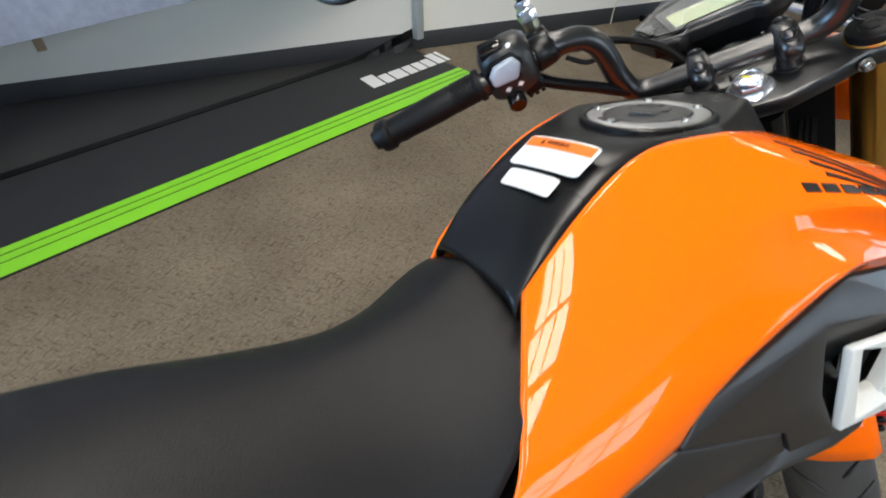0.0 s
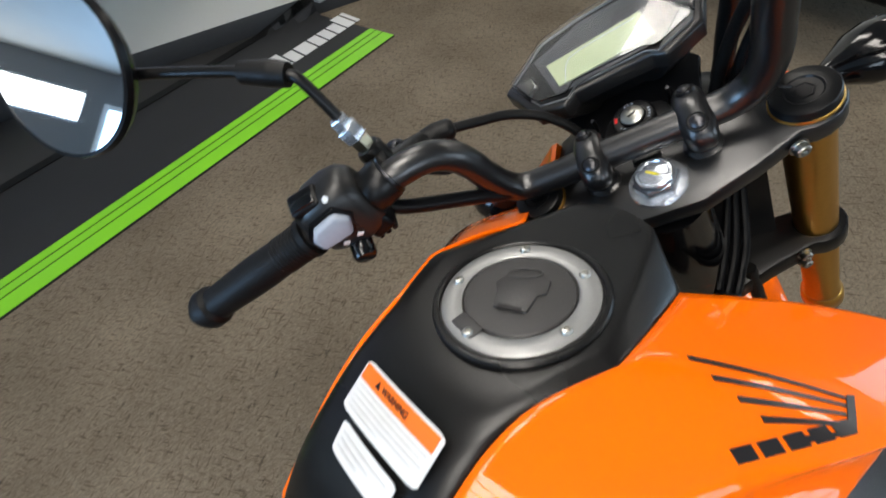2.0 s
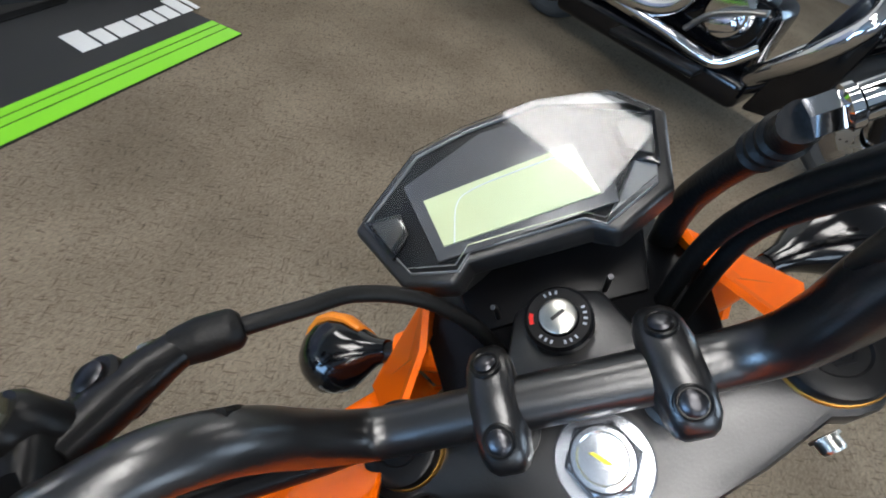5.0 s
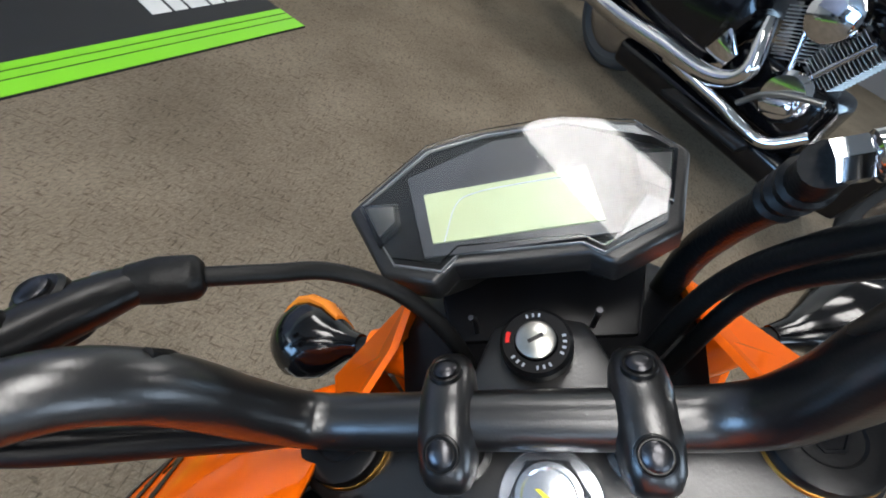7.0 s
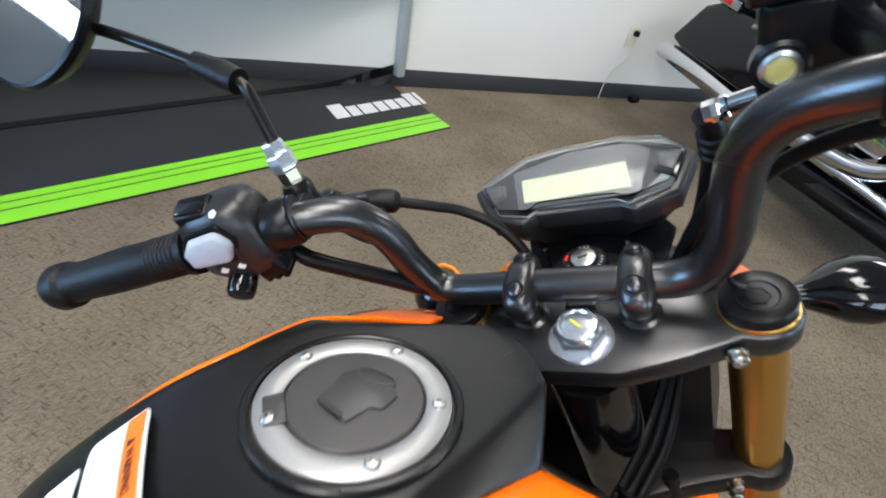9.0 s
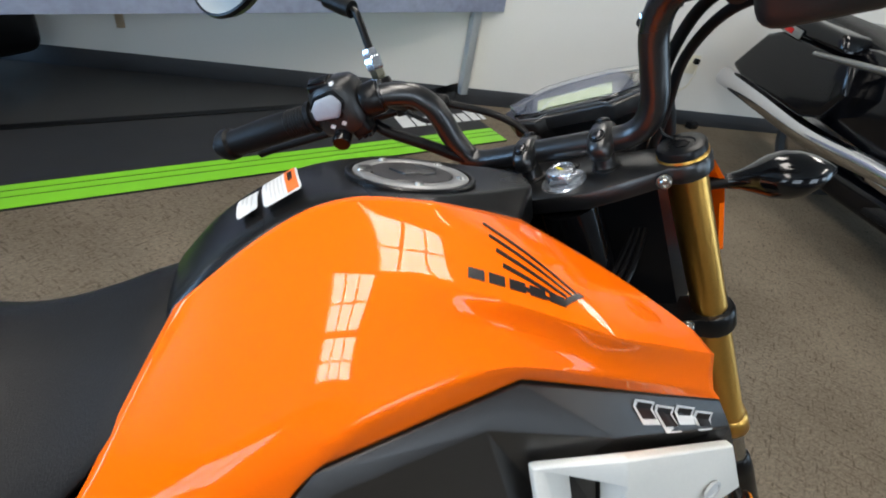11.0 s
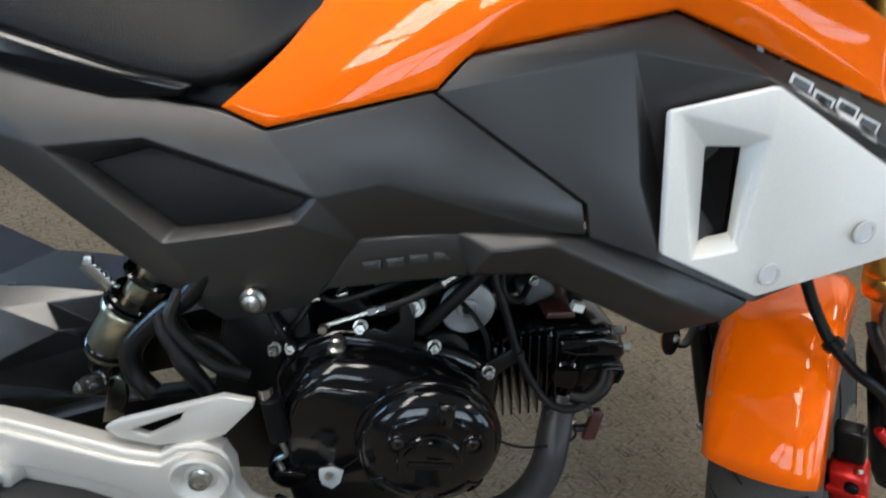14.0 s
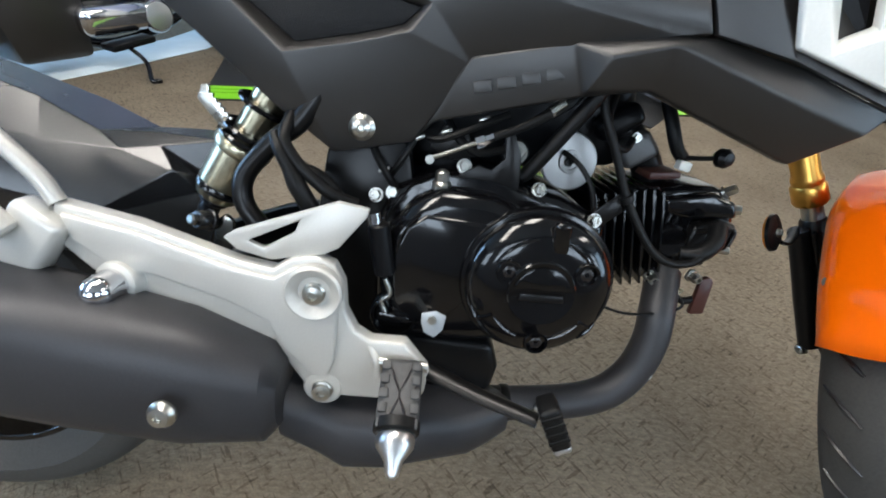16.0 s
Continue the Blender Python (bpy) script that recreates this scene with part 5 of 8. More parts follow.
def build_rear():
    arm = part("swingarm", slab([(0.40, 0.26), (0.38, 0.31), (0.20, 0.27), (-0.24, 0.10), (-0.26, 0.045), (-0.20, 0.035), (0.20, 0.16), (0.38, 0.20)], 0.035, plane_at((0, -0.115, 0), (1, 0, 0), (0, 0, 1)), 0.008), SATIN_BLACK, bike, "black box-section swingarm")
    part("arm_side", slab([(0.40, 0.26), (0.38, 0.31), (0.20, 0.27), (-0.24, 0.10), (-0.26, 0.045), (-0.20, 0.035), (0.20, 0.16), (0.38, 0.20)], 0.035, plane_at((0, 0.115, 0), (1, 0, 0), (0, 0, 1)), 0.008), SATIN_BLACK, arm)
    # shock absorber
    lo, hi = Vector((0.199, -0.140, 0.348)), Vector((0.276, -0.140, 0.478))
    d = (hi - lo).normalized()
    sh = part("shock_absorber", turned([(0, -0.004), (0.016, -0.003), (0.0235, 0.002), (0.0262, 0.010), (0.0275, 0.020), (0.0275, 0.062), (0.0315, 0.066), (0.0325, 0.072), (0.0310, 0.076), (0.024, 0.076)], lo, d, 32), ZINC_YELLOW, bike, "bare metal shock absorber")
    part("shock_rod", turned([(0.0195, 0.07), (0.0195, 0.20)], lo, d, 24), ZINC_YELLOW, sh)
    part("shock_foot", turned([(0, -0.026), (0.010, -0.026), (0.012, -0.020), (0.012, -0.010), (0.017, -0.006), (0.0175, 0.0)], lo, d, 20), DARK_STEEL, sh)
    part("foot_band", turned([(0.0268, 0.010), (0.0284, 0.012), (0.0284, 0.018), (0.0270, 0.020)], lo, d, 28), GLOSS_BLACK, sh)
    for k, r in ((0.077, 0.0335), (0.086, 0.0325), (0.120, 0.0310)):
        part("adjuster_ring", turned([(0.018, 0), (r - 0.002, 0), (r, 0.002), (r, 0.004), (r - 0.002, 0.006), (0.018, 0.006)], lo + d * k, d, 28), GLOSS_BLACK, sh)
    # pressed steel link with its capped bolt
    link = part("shock_link", slab([(-0.016, -0.052), (0.004, -0.048), (0.016, -0.016), (0.018, 0.010), (0.010, 0.018), (-0.002, 0.010), (-0.006, -0.012)], 0.010, plane_at((0.209, -0.158, 0.316), (1, 0, 0), (0, 0, 1)), 0.003), STEEL, sh, "zinc plated shock link")
    part("link_bolt", turned([(0, 0), (0.0125, 0), (0.0125, 0.004), (0.0112, 0.005), (0.0112, 0.017), (0.0095, 0.020), (0, 0.0205)], (0.203, -0.163, 0.326), (-0.45, -0.85, 0.25), 22), SATIN_PLASTIC, link, "black capped bolt")
    part("bolt_tip", turned([(0.0068, 0.020), (0.0068, 0.026), (0.005, 0.028), (0, 0.028)], (0.203, -0.163, 0.326), (-0.45, -0.85, 0.25), 6), STEEL, link)
    comb = [(-0.026, -0.010), (0.016, -0.010), (0.018, -0.002)] + [q for k in range(7) for q in ((0.013 - 0.006 * k, 0.004), (0.010 - 0.006 * k, 0.0075))] + [(-0.030, 0.010), (-0.034, 0.004)]
    part("preload_adjuster", slab(comb, 0.005, plane_at(lo + d * 0.100 + Vector((-0.034, -0.008, 0.010)), (0.62, 0, -0.78), (0.78, 0, 0.62)), 0.0008), STEEL, sh, "toothed steel adjuster")
    # rear hugger: angular black and grey panels over the rear wheel
    pts = [(-0.30, -0.09, 0.53), (-0.016, -0.100, 0.439), (0.055, -0.112, 0.409), (0.091, -0.132, 0.393), (0.003, -0.138, 0.398), (-0.30, -0.125, 0.46), (0.120, -0.108, 0.412), (0.199, -0.105, 0.408), (0.183, -0.112, 0.362), (0.152, -0.140, 0.374), (0.057, -0.162, 0.316), (0.0, -0.157, 0.335), (-0.30, -0.150, 0.38),
           (0.173, -0.122, 0.346), (0.188, -0.115, 0.326), (0.180, -0.128, 0.275), (-0.024, -0.135, 0.262), (-0.30, -0.135, 0.30), (0.131, -0.122, 0.398),
           (-0.30, 0.02, 0.52), (-0.016, 0.02, 0.429), (0.055, 0.015, 0.399), (0.120, 0.01, 0.402), (0.199, 0.0, 0.400)]
    f = [(0, 1, 4, 5), (1, 2, 3, 4), (2, 6, 18, 3), (6, 7, 18), (7, 8, 18), (8, 9, 18), (18, 9, 3), (4, 3, 9, 10), (4, 10, 11), (5, 4, 11, 12), (9, 13, 10), (9, 8, 13), (13, 14, 15, 10), (10, 15, 16), (11, 10, 16), (12, 11, 16, 17),
         (0, 19, 20, 1), (1, 20, 21, 2), (2, 21, 22, 6), (6, 22, 23, 7)]
    part("rear_hugger", shell(pts, f, 0.006, (0, 0.6, -0.8), 0.0015, 2, 6), SATIN_PLASTIC, bike, "angular satin black rear wheel fender", 8)
    part("tail", loft([[(-0.05, -0.11, 0.70), (-0.05, 0.11, 0.70), (-0.05, 0.12, 0.64), (-0.05, -0.12, 0.64)], [(-0.40, -0.06, 0.80), (-0.40, 0.06, 0.80), (-0.40, 0.07, 0.74), (-0.40, -0.07, 0.74)]]), CASE_BLACK, bike, "black tail section")
    # muffler
    a, e = Vector((0.315, -0.268, 0.180)), Vector((-0.32, -0.30, 0.308))
    rings = []
    for t, w, h in ((0.0, 0.030, 0.032), (0.02, 0.042, 0.050), (0.14, 0.052, 0.068), (0.3, 0.056, 0.072), (0.96, 0.058, 0.074), (1.0, 0.045, 0.058)):
        c = a.lerp(e, t)
        rings.append([(c.x, c.y + w * math.copysign(abs(math.cos(q)) ** 0.7, math.cos(q)), c.z + h * math.copysign(abs(math.sin(q)) ** 0.7, math.sin(q))) for q in (2 * math.pi * k / 24 for k in range(24))])
    muf = part("muffler", loft(rings), HEADER, bike, "matt black under-slung exhaust muffler")
    part("muffler_bolt", turned([(0, 0), (0.013, 0), (0.013, 0.003), (0.010, 0.006), (0.009, 0.009), (0.004, 0.0095), (0.003, 0.007), (0, 0.007)], (0.229, -0.336, 0.2), (0, -1, 0.1), 18), STEEL, muf)


build_rear()


WORN_RUBBER = material("worn_grey_rubber", (0.05, 0.05, 0.05), 0.6, vary=0.35, grain=120, bump=0.2)


def build_footrests():
    y = -0.242
    m = plane_at((0, y, 0), (1, 0, 0), (0, 0, 1))
    arm = [(0.098, 0.362), (0.173, 0.347), (0.269, 0.316), (0.302, 0.311), (0.320, 0.324), (0.342, 0.328), (0.362, 0.320), (0.372, 0.300), (0.374, 0.270), (0.385, 0.248), (0.401, 0.238), (0.437, 0.238), (0.464, 0.205), (0.460, 0.175), (0.430, 0.166), (0.366, 0.166), (0.341, 0.163), (0.326, 0.186), (0.299, 0.226), (0.247, 0.249), (0.191, 0.270), (0.150, 0.278), (0.122, 0.296), (0.092, 0.325)]
    br = part("peg_bracket", slab(arm, 0.020, m, 0.004, 3), ALLOY, bike, "cast silver alloy footpeg bracket")
    face = [(0.105, 0.353), (0.173, 0.340), (0.268, 0.310), (0.304, 0.304), (0.322, 0.317), (0.342, 0.321), (0.358, 0.314), (0.366, 0.298), (0.367, 0.262), (0.364, 0.215), (0.358, 0.196), (0.341, 0.194), (0.309, 0.226), (0.296, 0.255), (0.255, 0.275), (0.187, 0.296), (0.150, 0.300), (0.112, 0.328)]
    part("raised_face", slab(face, 0.010, m @ pose(0, 0, 0.011), 0.0035, 3), ALLOY, br)
    part("lower_lug", turned([(0.0215, 0.0), (0.0215, 0.012), (0.0195, 0.0145), (0.0, 0.0145)], (0.351, y + 0.004, 0.176), RIGHT, 28), ALLOY, br)
    part("peg_holder_rib", tube([(0.400, y - 0.010, 0.232), (0.408, y - 0.012, 0.216), (0.410, y - 0.012, 0.198)], [0.002, 0.005, 0.004], 10), ALLOY, br)
    guard = [(0.252, 0.338), (0.264, 0.346), (0.364, 0.383), (0.394, 0.378), (0.392, 0.370), (0.365, 0.336), (0.350, 0.328), (0.298, 0.318), (0.265, 0.326)]
    part("heel_guard", slab(guard, 0.008, plane_at((0, -0.238, 0), (1, 0, 0.0), (0, 0, 1)) @ pose(0, 0, 0.004), 0.002, 2, [[(0.276, 0.3365), (0.327, 0.361), (0.322, 0.349), (0.292, 0.330)]]), ALLOY, br, "silver alloy heel guard")
    part("pivot_boss", turned([(0.029, 0.0), (0.029, 0.010), (0.0265, 0.012), (0.0225, 0.0105), (0.016, 0.0045), (0.0, 0.004)], (0.344, y - 0.012, 0.293), RIGHT, 30), ALLOY, br)
    for p, r in (((0.344, y - 0.0155, 0.292), 0.0095), ((0.351, y - 0.010, 0.174), 0.0095)):
        part("bracket_bolt", turned([(0, 0), (r * 1.2, 0), (r * 1.2, 0.003), (r, 0.004), (r, 0.009), (r * 0.5, 0.010), (r * 0.4, 0.007), (0, 0.007)], p, RIGHT, 18), STEEL, br)
    part("peg_boss", turned([(0.024, 0), (0.022, 0.010), (0.021, 0.016), (0.017, 0.018), (0, 0.018)], (0.154, y - 0.004, 0.287), (-0.12, -1, 0.02), 24), ALLOY, br)
    part("hanger_bolt", turned([(0, 0), (0.016, 0), (0.017, 0.006), (0.0155, 0.012), (0.0165, 0.018), (0.015, 0.024), (0.011, 0.030), (0.005, 0.034), (0, 0.035)], (0.152, y - 0.022, 0.287), (-0.12, -1, 0.02), 20), CHROME, br)
    # rider peg, folding out to the right
    p0, p1 = Vector((0.436, -0.255, 0.218)), Vector((0.437, -0.345, 0.165))
    d = (p1 - p0).normalized()
    w = d.cross(Vector((1, 0, 0))).normalized()
    peg = part("foot_peg", box(0.042, 0.024, 0.080, plane_at(p0 + d * 0.039, (1, 0, 0), w), 0.009, 3), WORN_RUBBER, bike, "black rubber footpeg with alloy tip")
    top = w
    for a0, b0, a1, b1 in ((0.008, -0.012, 0.040, 0.001), (0.008, 0.012, 0.040, -0.001), (0.040, 0.001, 0.070, -0.012), (0.040, -0.001, 0.070, 0.012), (0.030, -0.0155, 0.044, -0.010), (0.030, 0.0155, 0.044, 0.010)):
        q0, q1 = p0 + d * a0 + Vector((b0, 0, 0)) + top * 0.0118, p0 + d * a1 + Vector((b1, 0, 0)) + top * 0.0118
        part("tread_line", tube([q0, q0.lerp(q1, 0.5), q1], [0.0008, 0.0017, 0.0008], 6, 3), BLACK_PRINT, peg)
    for k in range(5):
        for s in (-1, 1):
            part("tread_block", box(0.009, 0.005, 0.010, plane_at(p0 + d * (0.010 + 0.0145 * k) + top * 0.0118 + Vector((0.0155 * s, 0, 0)), (1, 0, 0), w), 0.0015), WORN_RUBBER, peg)
    part("peg_tip", turned([(0.017, 0.0), (0.019, 0.004), (0.018, 0.012), (0.009, 0.024), (0.006, 0.036), (0.003, 0.039), (0, 0.039)], p0 + d * 0.075, d, 20), BRUSHED, peg, "bare alloy peg tip")
    part("peg_band", turned([(0.0225, 0.0), (0.0225, 0.010), (0.020, 0.012), (0.016, 0.012)], p0 + d * 0.063, d, 20), RUBBER, peg)
    part("peg_pin", rod((0.405, -0.252, 0.215), (0.462, -0.252, 0.212), 0.006, 0.006, 12), STEEL, peg)
    # passenger peg
    pp = part("passenger_peg_mount", box(0.05, 0.03, 0.07, pose(0.075, -0.255, 0.325, 0, 35, 0), 0.008, 3), ALLOY, bike, "silver alloy passenger peg mount")
    part("passenger_peg", rod((0.07, -0.275, 0.335), (0.015, -0.285, 0.405), 0.014, 0.013, 16, None, 0.003), ALLOY, pp)
    part("peg_rubber", rod((0.055, -0.292, 0.350), (0.018, -0.298, 0.398), 0.009, 0.009, 10, None, 0.002), RUBBER, pp)
    part("peg_loop", tube([(0.10, -0.247, 0.360), (0.085, -0.247, 0.385), (0.045, -0.247, 0.425), (0.0, -0.247, 0.455)], 0.0085, 12), ALLOY, pp)
    # brake pedal
    ped = part("brake_pedal", tube([(0.40, -0.215, 0.205), (0.455, -0.235, 0.200), (0.515, -0.262, 0.190), (0.578, -0.290, 0.184)], [0.014, 0.013, 0.011, 0.010], 12, 6, None, True, 0.6), SATIN_BLACK, bike, "black rear brake pedal")
    m = plane_at((0.589, -0.303, 0.195), (0.42, 0, -0.91), (0.91, 0, 0.42))
    pad = part("pedal_pad", box(0.050, 0.020, 0.030, m, 0.004, 3), RUBBER, ped)
    for k in range(4):
        part("pad_rib", box(0.004, 0.0215, 0.026, m @ pose(-0.016 + 0.0095 * k, 0, 0.003), 0.001), RUBBER, pad)
    part("pad_tip", box(0.008, 0.018, 0.026, m @ pose(0.0275, 0, 0), 0.003, 2), BRUSHED, pad, "bare metal pad end")
    # brake light switch and spring
    sw = part("brake_switch", rod((0.398, -0.205, 0.352), (0.408, -0.205, 0.295), 0.0115, 0.0115, 18, None, 0.002), PLASTIC_SMOOTH, bike, "brake light switch with spring")
    part("switch_collar", turned([(0, 0), (0.008, 0), (0.008, 0.012), (0, 0.012)], (0.394, -0.205, 0.352), (-0.17, 0, 1), 14), CHROME, sw)
    part("switch_spring", tube([(0.408, -0.205, 0.29), (0.414, -0.205, 0.272), (0.405, -0.205, 0.262), (0.410, -0.205, 0.248)], 0.003, 8), STEEL, sw)


build_footrests()


DARK_RED = material("dark_red_plate", (0.045, 0.012, 0.008), 0.4, vary=0.2, grain=80)


def build_engine():
    flat = lambda y: plane_at((0, y, 0), (1, 0, 0), (0, 0, 1))
    eng = part("engine_case", slab([(0.39, 0.22), (0.385, 0.33), (0.405, 0.378), (0.455, 0.402), (0.50, 0.404), (0.60, 0.385), (0.66, 0.36), (0.665, 0.27), (0.62, 0.215), (0.52, 0.195), (0.43, 0.20)], 0.24, flat(-0.03), 0.014, 3), GLOSS_BLACK, bike, "glossy black horizontal engine")
    rim = [(0.400, 0.232), (0.393, 0.300), (0.401, 0.350), (0.427, 0.385), (0.462, 0.402), (0.523, 0.398), (0.580, 0.378), (0.630, 0.345), (0.650, 0.30), (0.640, 0.247), (0.604, 0.217), (0.51, 0.203), (0.44, 0.203)]
    part("cover_flange", slab(rim, 0.012, flat(-0.153), 0.003, 2), GLOSS_BLACK, eng)
    cover = [(0.405, 0.235), (0.400, 0.300), (0.408, 0.345), (0.432, 0.376), (0.462, 0.392), (0.52, 0.388), (0.572, 0.368), (0.622, 0.338), (0.640, 0.30), (0.632, 0.252), (0.60, 0.226), (0.51, 0.212), (0.44, 0.212)]
    cv = part("crankcase_cover", slab(cover, 0.052, flat(-0.176), 0.020, 5), GLOSS_BLACK, eng)
    part("cover_step", slab([(0.416, 0.262), (0.414, 0.318), (0.428, 0.352), (0.448, 0.366), (0.520, 0.360), (0.532, 0.330), (0.500, 0.270), (0.470, 0.238), (0.432, 0.238)], 0.012, flat(-0.199), 0.005, 3), GLOSS_BLACK, cv)
    part("step_ridge", tube([(0.418, -0.2035, 0.322), (0.424, -0.2035, 0.345), (0.441, -0.2025, 0.3655)], 0.0022, 8), GLOSS_BLACK, cv)
    # round clutch cover: lip, domed face, three sunk screws, a badge with a half-moon and short ridges
    c = Vector((0.573, -0.200, 0.301))
    cl = part("clutch_cover", turned([(0.084, -0.004), (0.084, 0.008), (0.0825, 0.0105), (0.079, 0.0110), (0.0785, 0.018), (0.0765, 0.022), (0.071, 0.0275), (0.060, 0.0325), (0.047, 0.0350), (0.0, 0.0360)], c, RIGHT, 72), GLOSS_BLACK, eng, "glossy black round clutch cover")

    def spot(r, a, lift):
        return c + RIGHT * lift + Vector((r * math.cos(radians(a)), 0, r * math.sin(radians(a))))

    badge = part("cover_badge", turned([(0.036, 0.034), (0.036, 0.0375), (0.0345, 0.0390), (0.031, 0.0385), (0.0, 0.0388)], c, RIGHT, 48), GLOSS_BLACK, cl)
    moon = [(0.030 * math.cos(radians(q)), 0.030 * math.sin(radians(q))) for q in range(14, 167, 8)] + [(-0.018, 0.006), (0.018, 0.006)]
    part("half_moon", slab(moon, 0.003, plane_at(c + RIGHT * 0.0395, (1, 0, 0), (0, 0, 1)), 0.0010, 2), GLOSS_BLACK, badge)
    part("badge_bar", slab([(-0.024, -0.008), (0.024, -0.008), (0.022, 0.000), (-0.022, 0.000)], 0.002, plane_at(c + RIGHT * 0.0394, (1, 0, 0), (0, 0, 1)), 0.0006), SATIN_BLACK, badge)
    for a0, a1, r in ((100, 150, 0.0585), (32, 72, 0.0585), (216, 250, 0.0560), (286, 322, 0.0560), (200, 232, 0.0745), (312, 332, 0.0745)):
        lift = 0.0342 if r < 0.06 else 0.0256
        part("raised_arc", tube([spot(r, a0 + (a1 - a0) * k / 6, lift) for k in range(7)], [0.0008, 0.0022, 0.0022, 0.0008], 8, 2), GLOSS_BLACK, cl)
    for a in (212, 326):
        part("radial_rib", tube([spot(0.056, a, 0.0338), spot(0.066, a, 0.0300), spot(0.074, a, 0.0252)], 0.0022, 8, 2), GLOSS_BLACK, cl)
    part("top_rib", box(0.017, 0.010, 0.042, Matrix.Translation(c + RIGHT * 0.0325 + Vector((0.012, 0, 0.0575))) @ pose(0, 0, 0, 12, -5, 0), 0.004, 3), GLOSS_BLACK, cl)
    for p in ((0.537, -0.2345, 0.322), (0.617, -0.2345, 0.325), (0.577, -0.2325, 0.241)):
        part("screw_well", turned([(0.0135, -0.006), (0.0135, 0.001), (0.0125, 0.0025), (0.0105, 0.0022), (0.0098, -0.004), (0, -0.004)], p, RIGHT, 22), GLOSS_BLACK, cl)
        part("cover_screw", turned([(0, -0.004), (0.0072, -0.004), (0.0072, 0.0005), (0.0055, 0.0015), (0.0035, 0.0015), (0.003, -0.001), (0, -0.001)], p, RIGHT, 6), BLACK_PRINT, cl)
    for p in ((0.386, -0.139, 0.366), (0.406, -0.140, 0.371), (0.485, -0.148, 0.410), (0.572, -0.150, 0.391), (0.641, -0.152, 0.361), (0.655, -0.150, 0.262), (0.626, -0.152, 0.222), (0.50, -0.152, 0.206)):
        part("case_bolt", hex_bolt(p, (0, -1, 0.25), 0.0066, 0.013, None, True, False), STEEL, eng)
    part("mount_bolt", hex_bolt((0.545, -0.12, 0.426), (0, -1, 0.3), 0.0105, 0.016, None, True, False), STEEL, eng)
    part("mount_bush", turned([(0.016, 0), (0.016, 0.012), (0.013, 0.014), (0, 0.014)], (0.545, -0.108, 0.424), (0, -1, 0.3), 20), SATIN_BLACK, eng)
    cap = part("oil_cap", turned([(0.028, 0), (0.028, 0.010), (0.0255, 0.014), (0.0225, 0.014), (0.0205, 0.008), (0, 0.008)], (0.419, -0.19, 0.243), RIGHT, 28), GLOSS_BLACK, eng)
    part("cap_grip", box(0.036, 0.010, 0.010, pose(0.419, -0.204, 0.243, 0, 8, 0), 0.003), GLOSS_BLACK, cap)
    plug = part("inspection_plug", slab([(-0.008, -0.016), (0.004, -0.022), (0.013, -0.012), (0.016, 0.006), (0.004, 0.012), (-0.012, 0.008), (-0.012, -0.004)], 0.003, plane_at((0.463, -0.205, 0.243), (1, 0, 0), (0, 0, 1)), 0.001), POST_GREY, eng, "grey metal plug plate")
    part("plug_screw", turned([(0.005, 0), (0.005, 0.003), (0, 0.003)], (0.463, -0.208, 0.245), RIGHT, 12), STEEL, plug)
    # clutch arm, its cable and bracket over the cover
    part("cable_bracket", slab([(0.478, 0.400), (0.520, 0.392), (0.540, 0.384), (0.548, 0.392), (0.546, 0.428), (0.534, 0.455), (0.526, 0.450), (0.529, 0.424), (0.515, 0.410), (0.500, 0.414)], 0.005, flat(-0.155), 0.001), SATIN_BLACK, eng)
    fit = part("cable_fitting", turned([(0.0085, 0), (0.0085, 0.004), (0.0105, 0.005), (0.0105, 0.014), (0.0075, 0.016), (0.0075, 0.026), (0.0045, 0.028)], (0.461, -0.165, 0.380), (0.0, -0.15, 1), 8), STEEL, eng, "bright plated cable fitting")
    part("fitting_wire", tube([(0.437, -0.182, 0.372), (0.446, -0.186, 0.362), (0.466, -0.186, 0.364), (0.478, -0.184, 0.376)], 0.0022, 8), STEEL, fit)
    part("fitting_cup", turned([(0.008, 0), (0.009, 0.010), (0.006, 0.013), (0, 0.013)], (0.468, -0.176, 0.369), (0.1, -0.75, 0.6), 10), STEEL, fit)
    rodm = part("clutch_cable", tube([(0.449, -0.166, 0.420), (0.475, -0.166, 0.431), (0.503, -0.165, 0.443)], 0.0026, 8), STEEL, bike, "thin steel control cable")
    part("rod_end", turned([(0, 0), (0.0048, 0), (0.0048, 0.007), (0, 0.007)], (0.446, -0.170, 0.419), RIGHT, 12), STEEL, rodm)
    part("cable_nut", turned([(0.0068, 0), (0.0068, 0.010), (0.0050, 0.011), (0.0050, 0.020)], (0.494, -0.166, 0.439), (0.9, 0, 0.38), 6), CHROME, rodm)
    part("cable_sheath", tube([(0.510, -0.165, 0.446), (0.535, -0.162, 0.456), (0.562, -0.156, 0.470), (0.590, -0.150, 0.488), (0.61, -0.14, 0.51)], [0.0046, 0.0044, 0.0058, 0.0064, 0.0058], 10), RUBBER, rodm)
    part("sheath_sleeve", turned([(0.0066, 0), (0.0066, 0.018), (0.005, 0.019)], (0.571, -0.154, 0.476), (0.8, 0.15, 0.6), 10), STEEL, rodm)
    # cylinder with separate cooling fins, lying forward
    ax = Vector((0.985, 0, 0.17)).normalized()
    upv = Vector((-0.17, 0, 0.985))
    base = Vector((0.648, -0.035, 0.322))
    part("barrel", rod(base, base + ax * 0.12, 0.050, 0.050, 28), GLOSS_BLACK, eng)
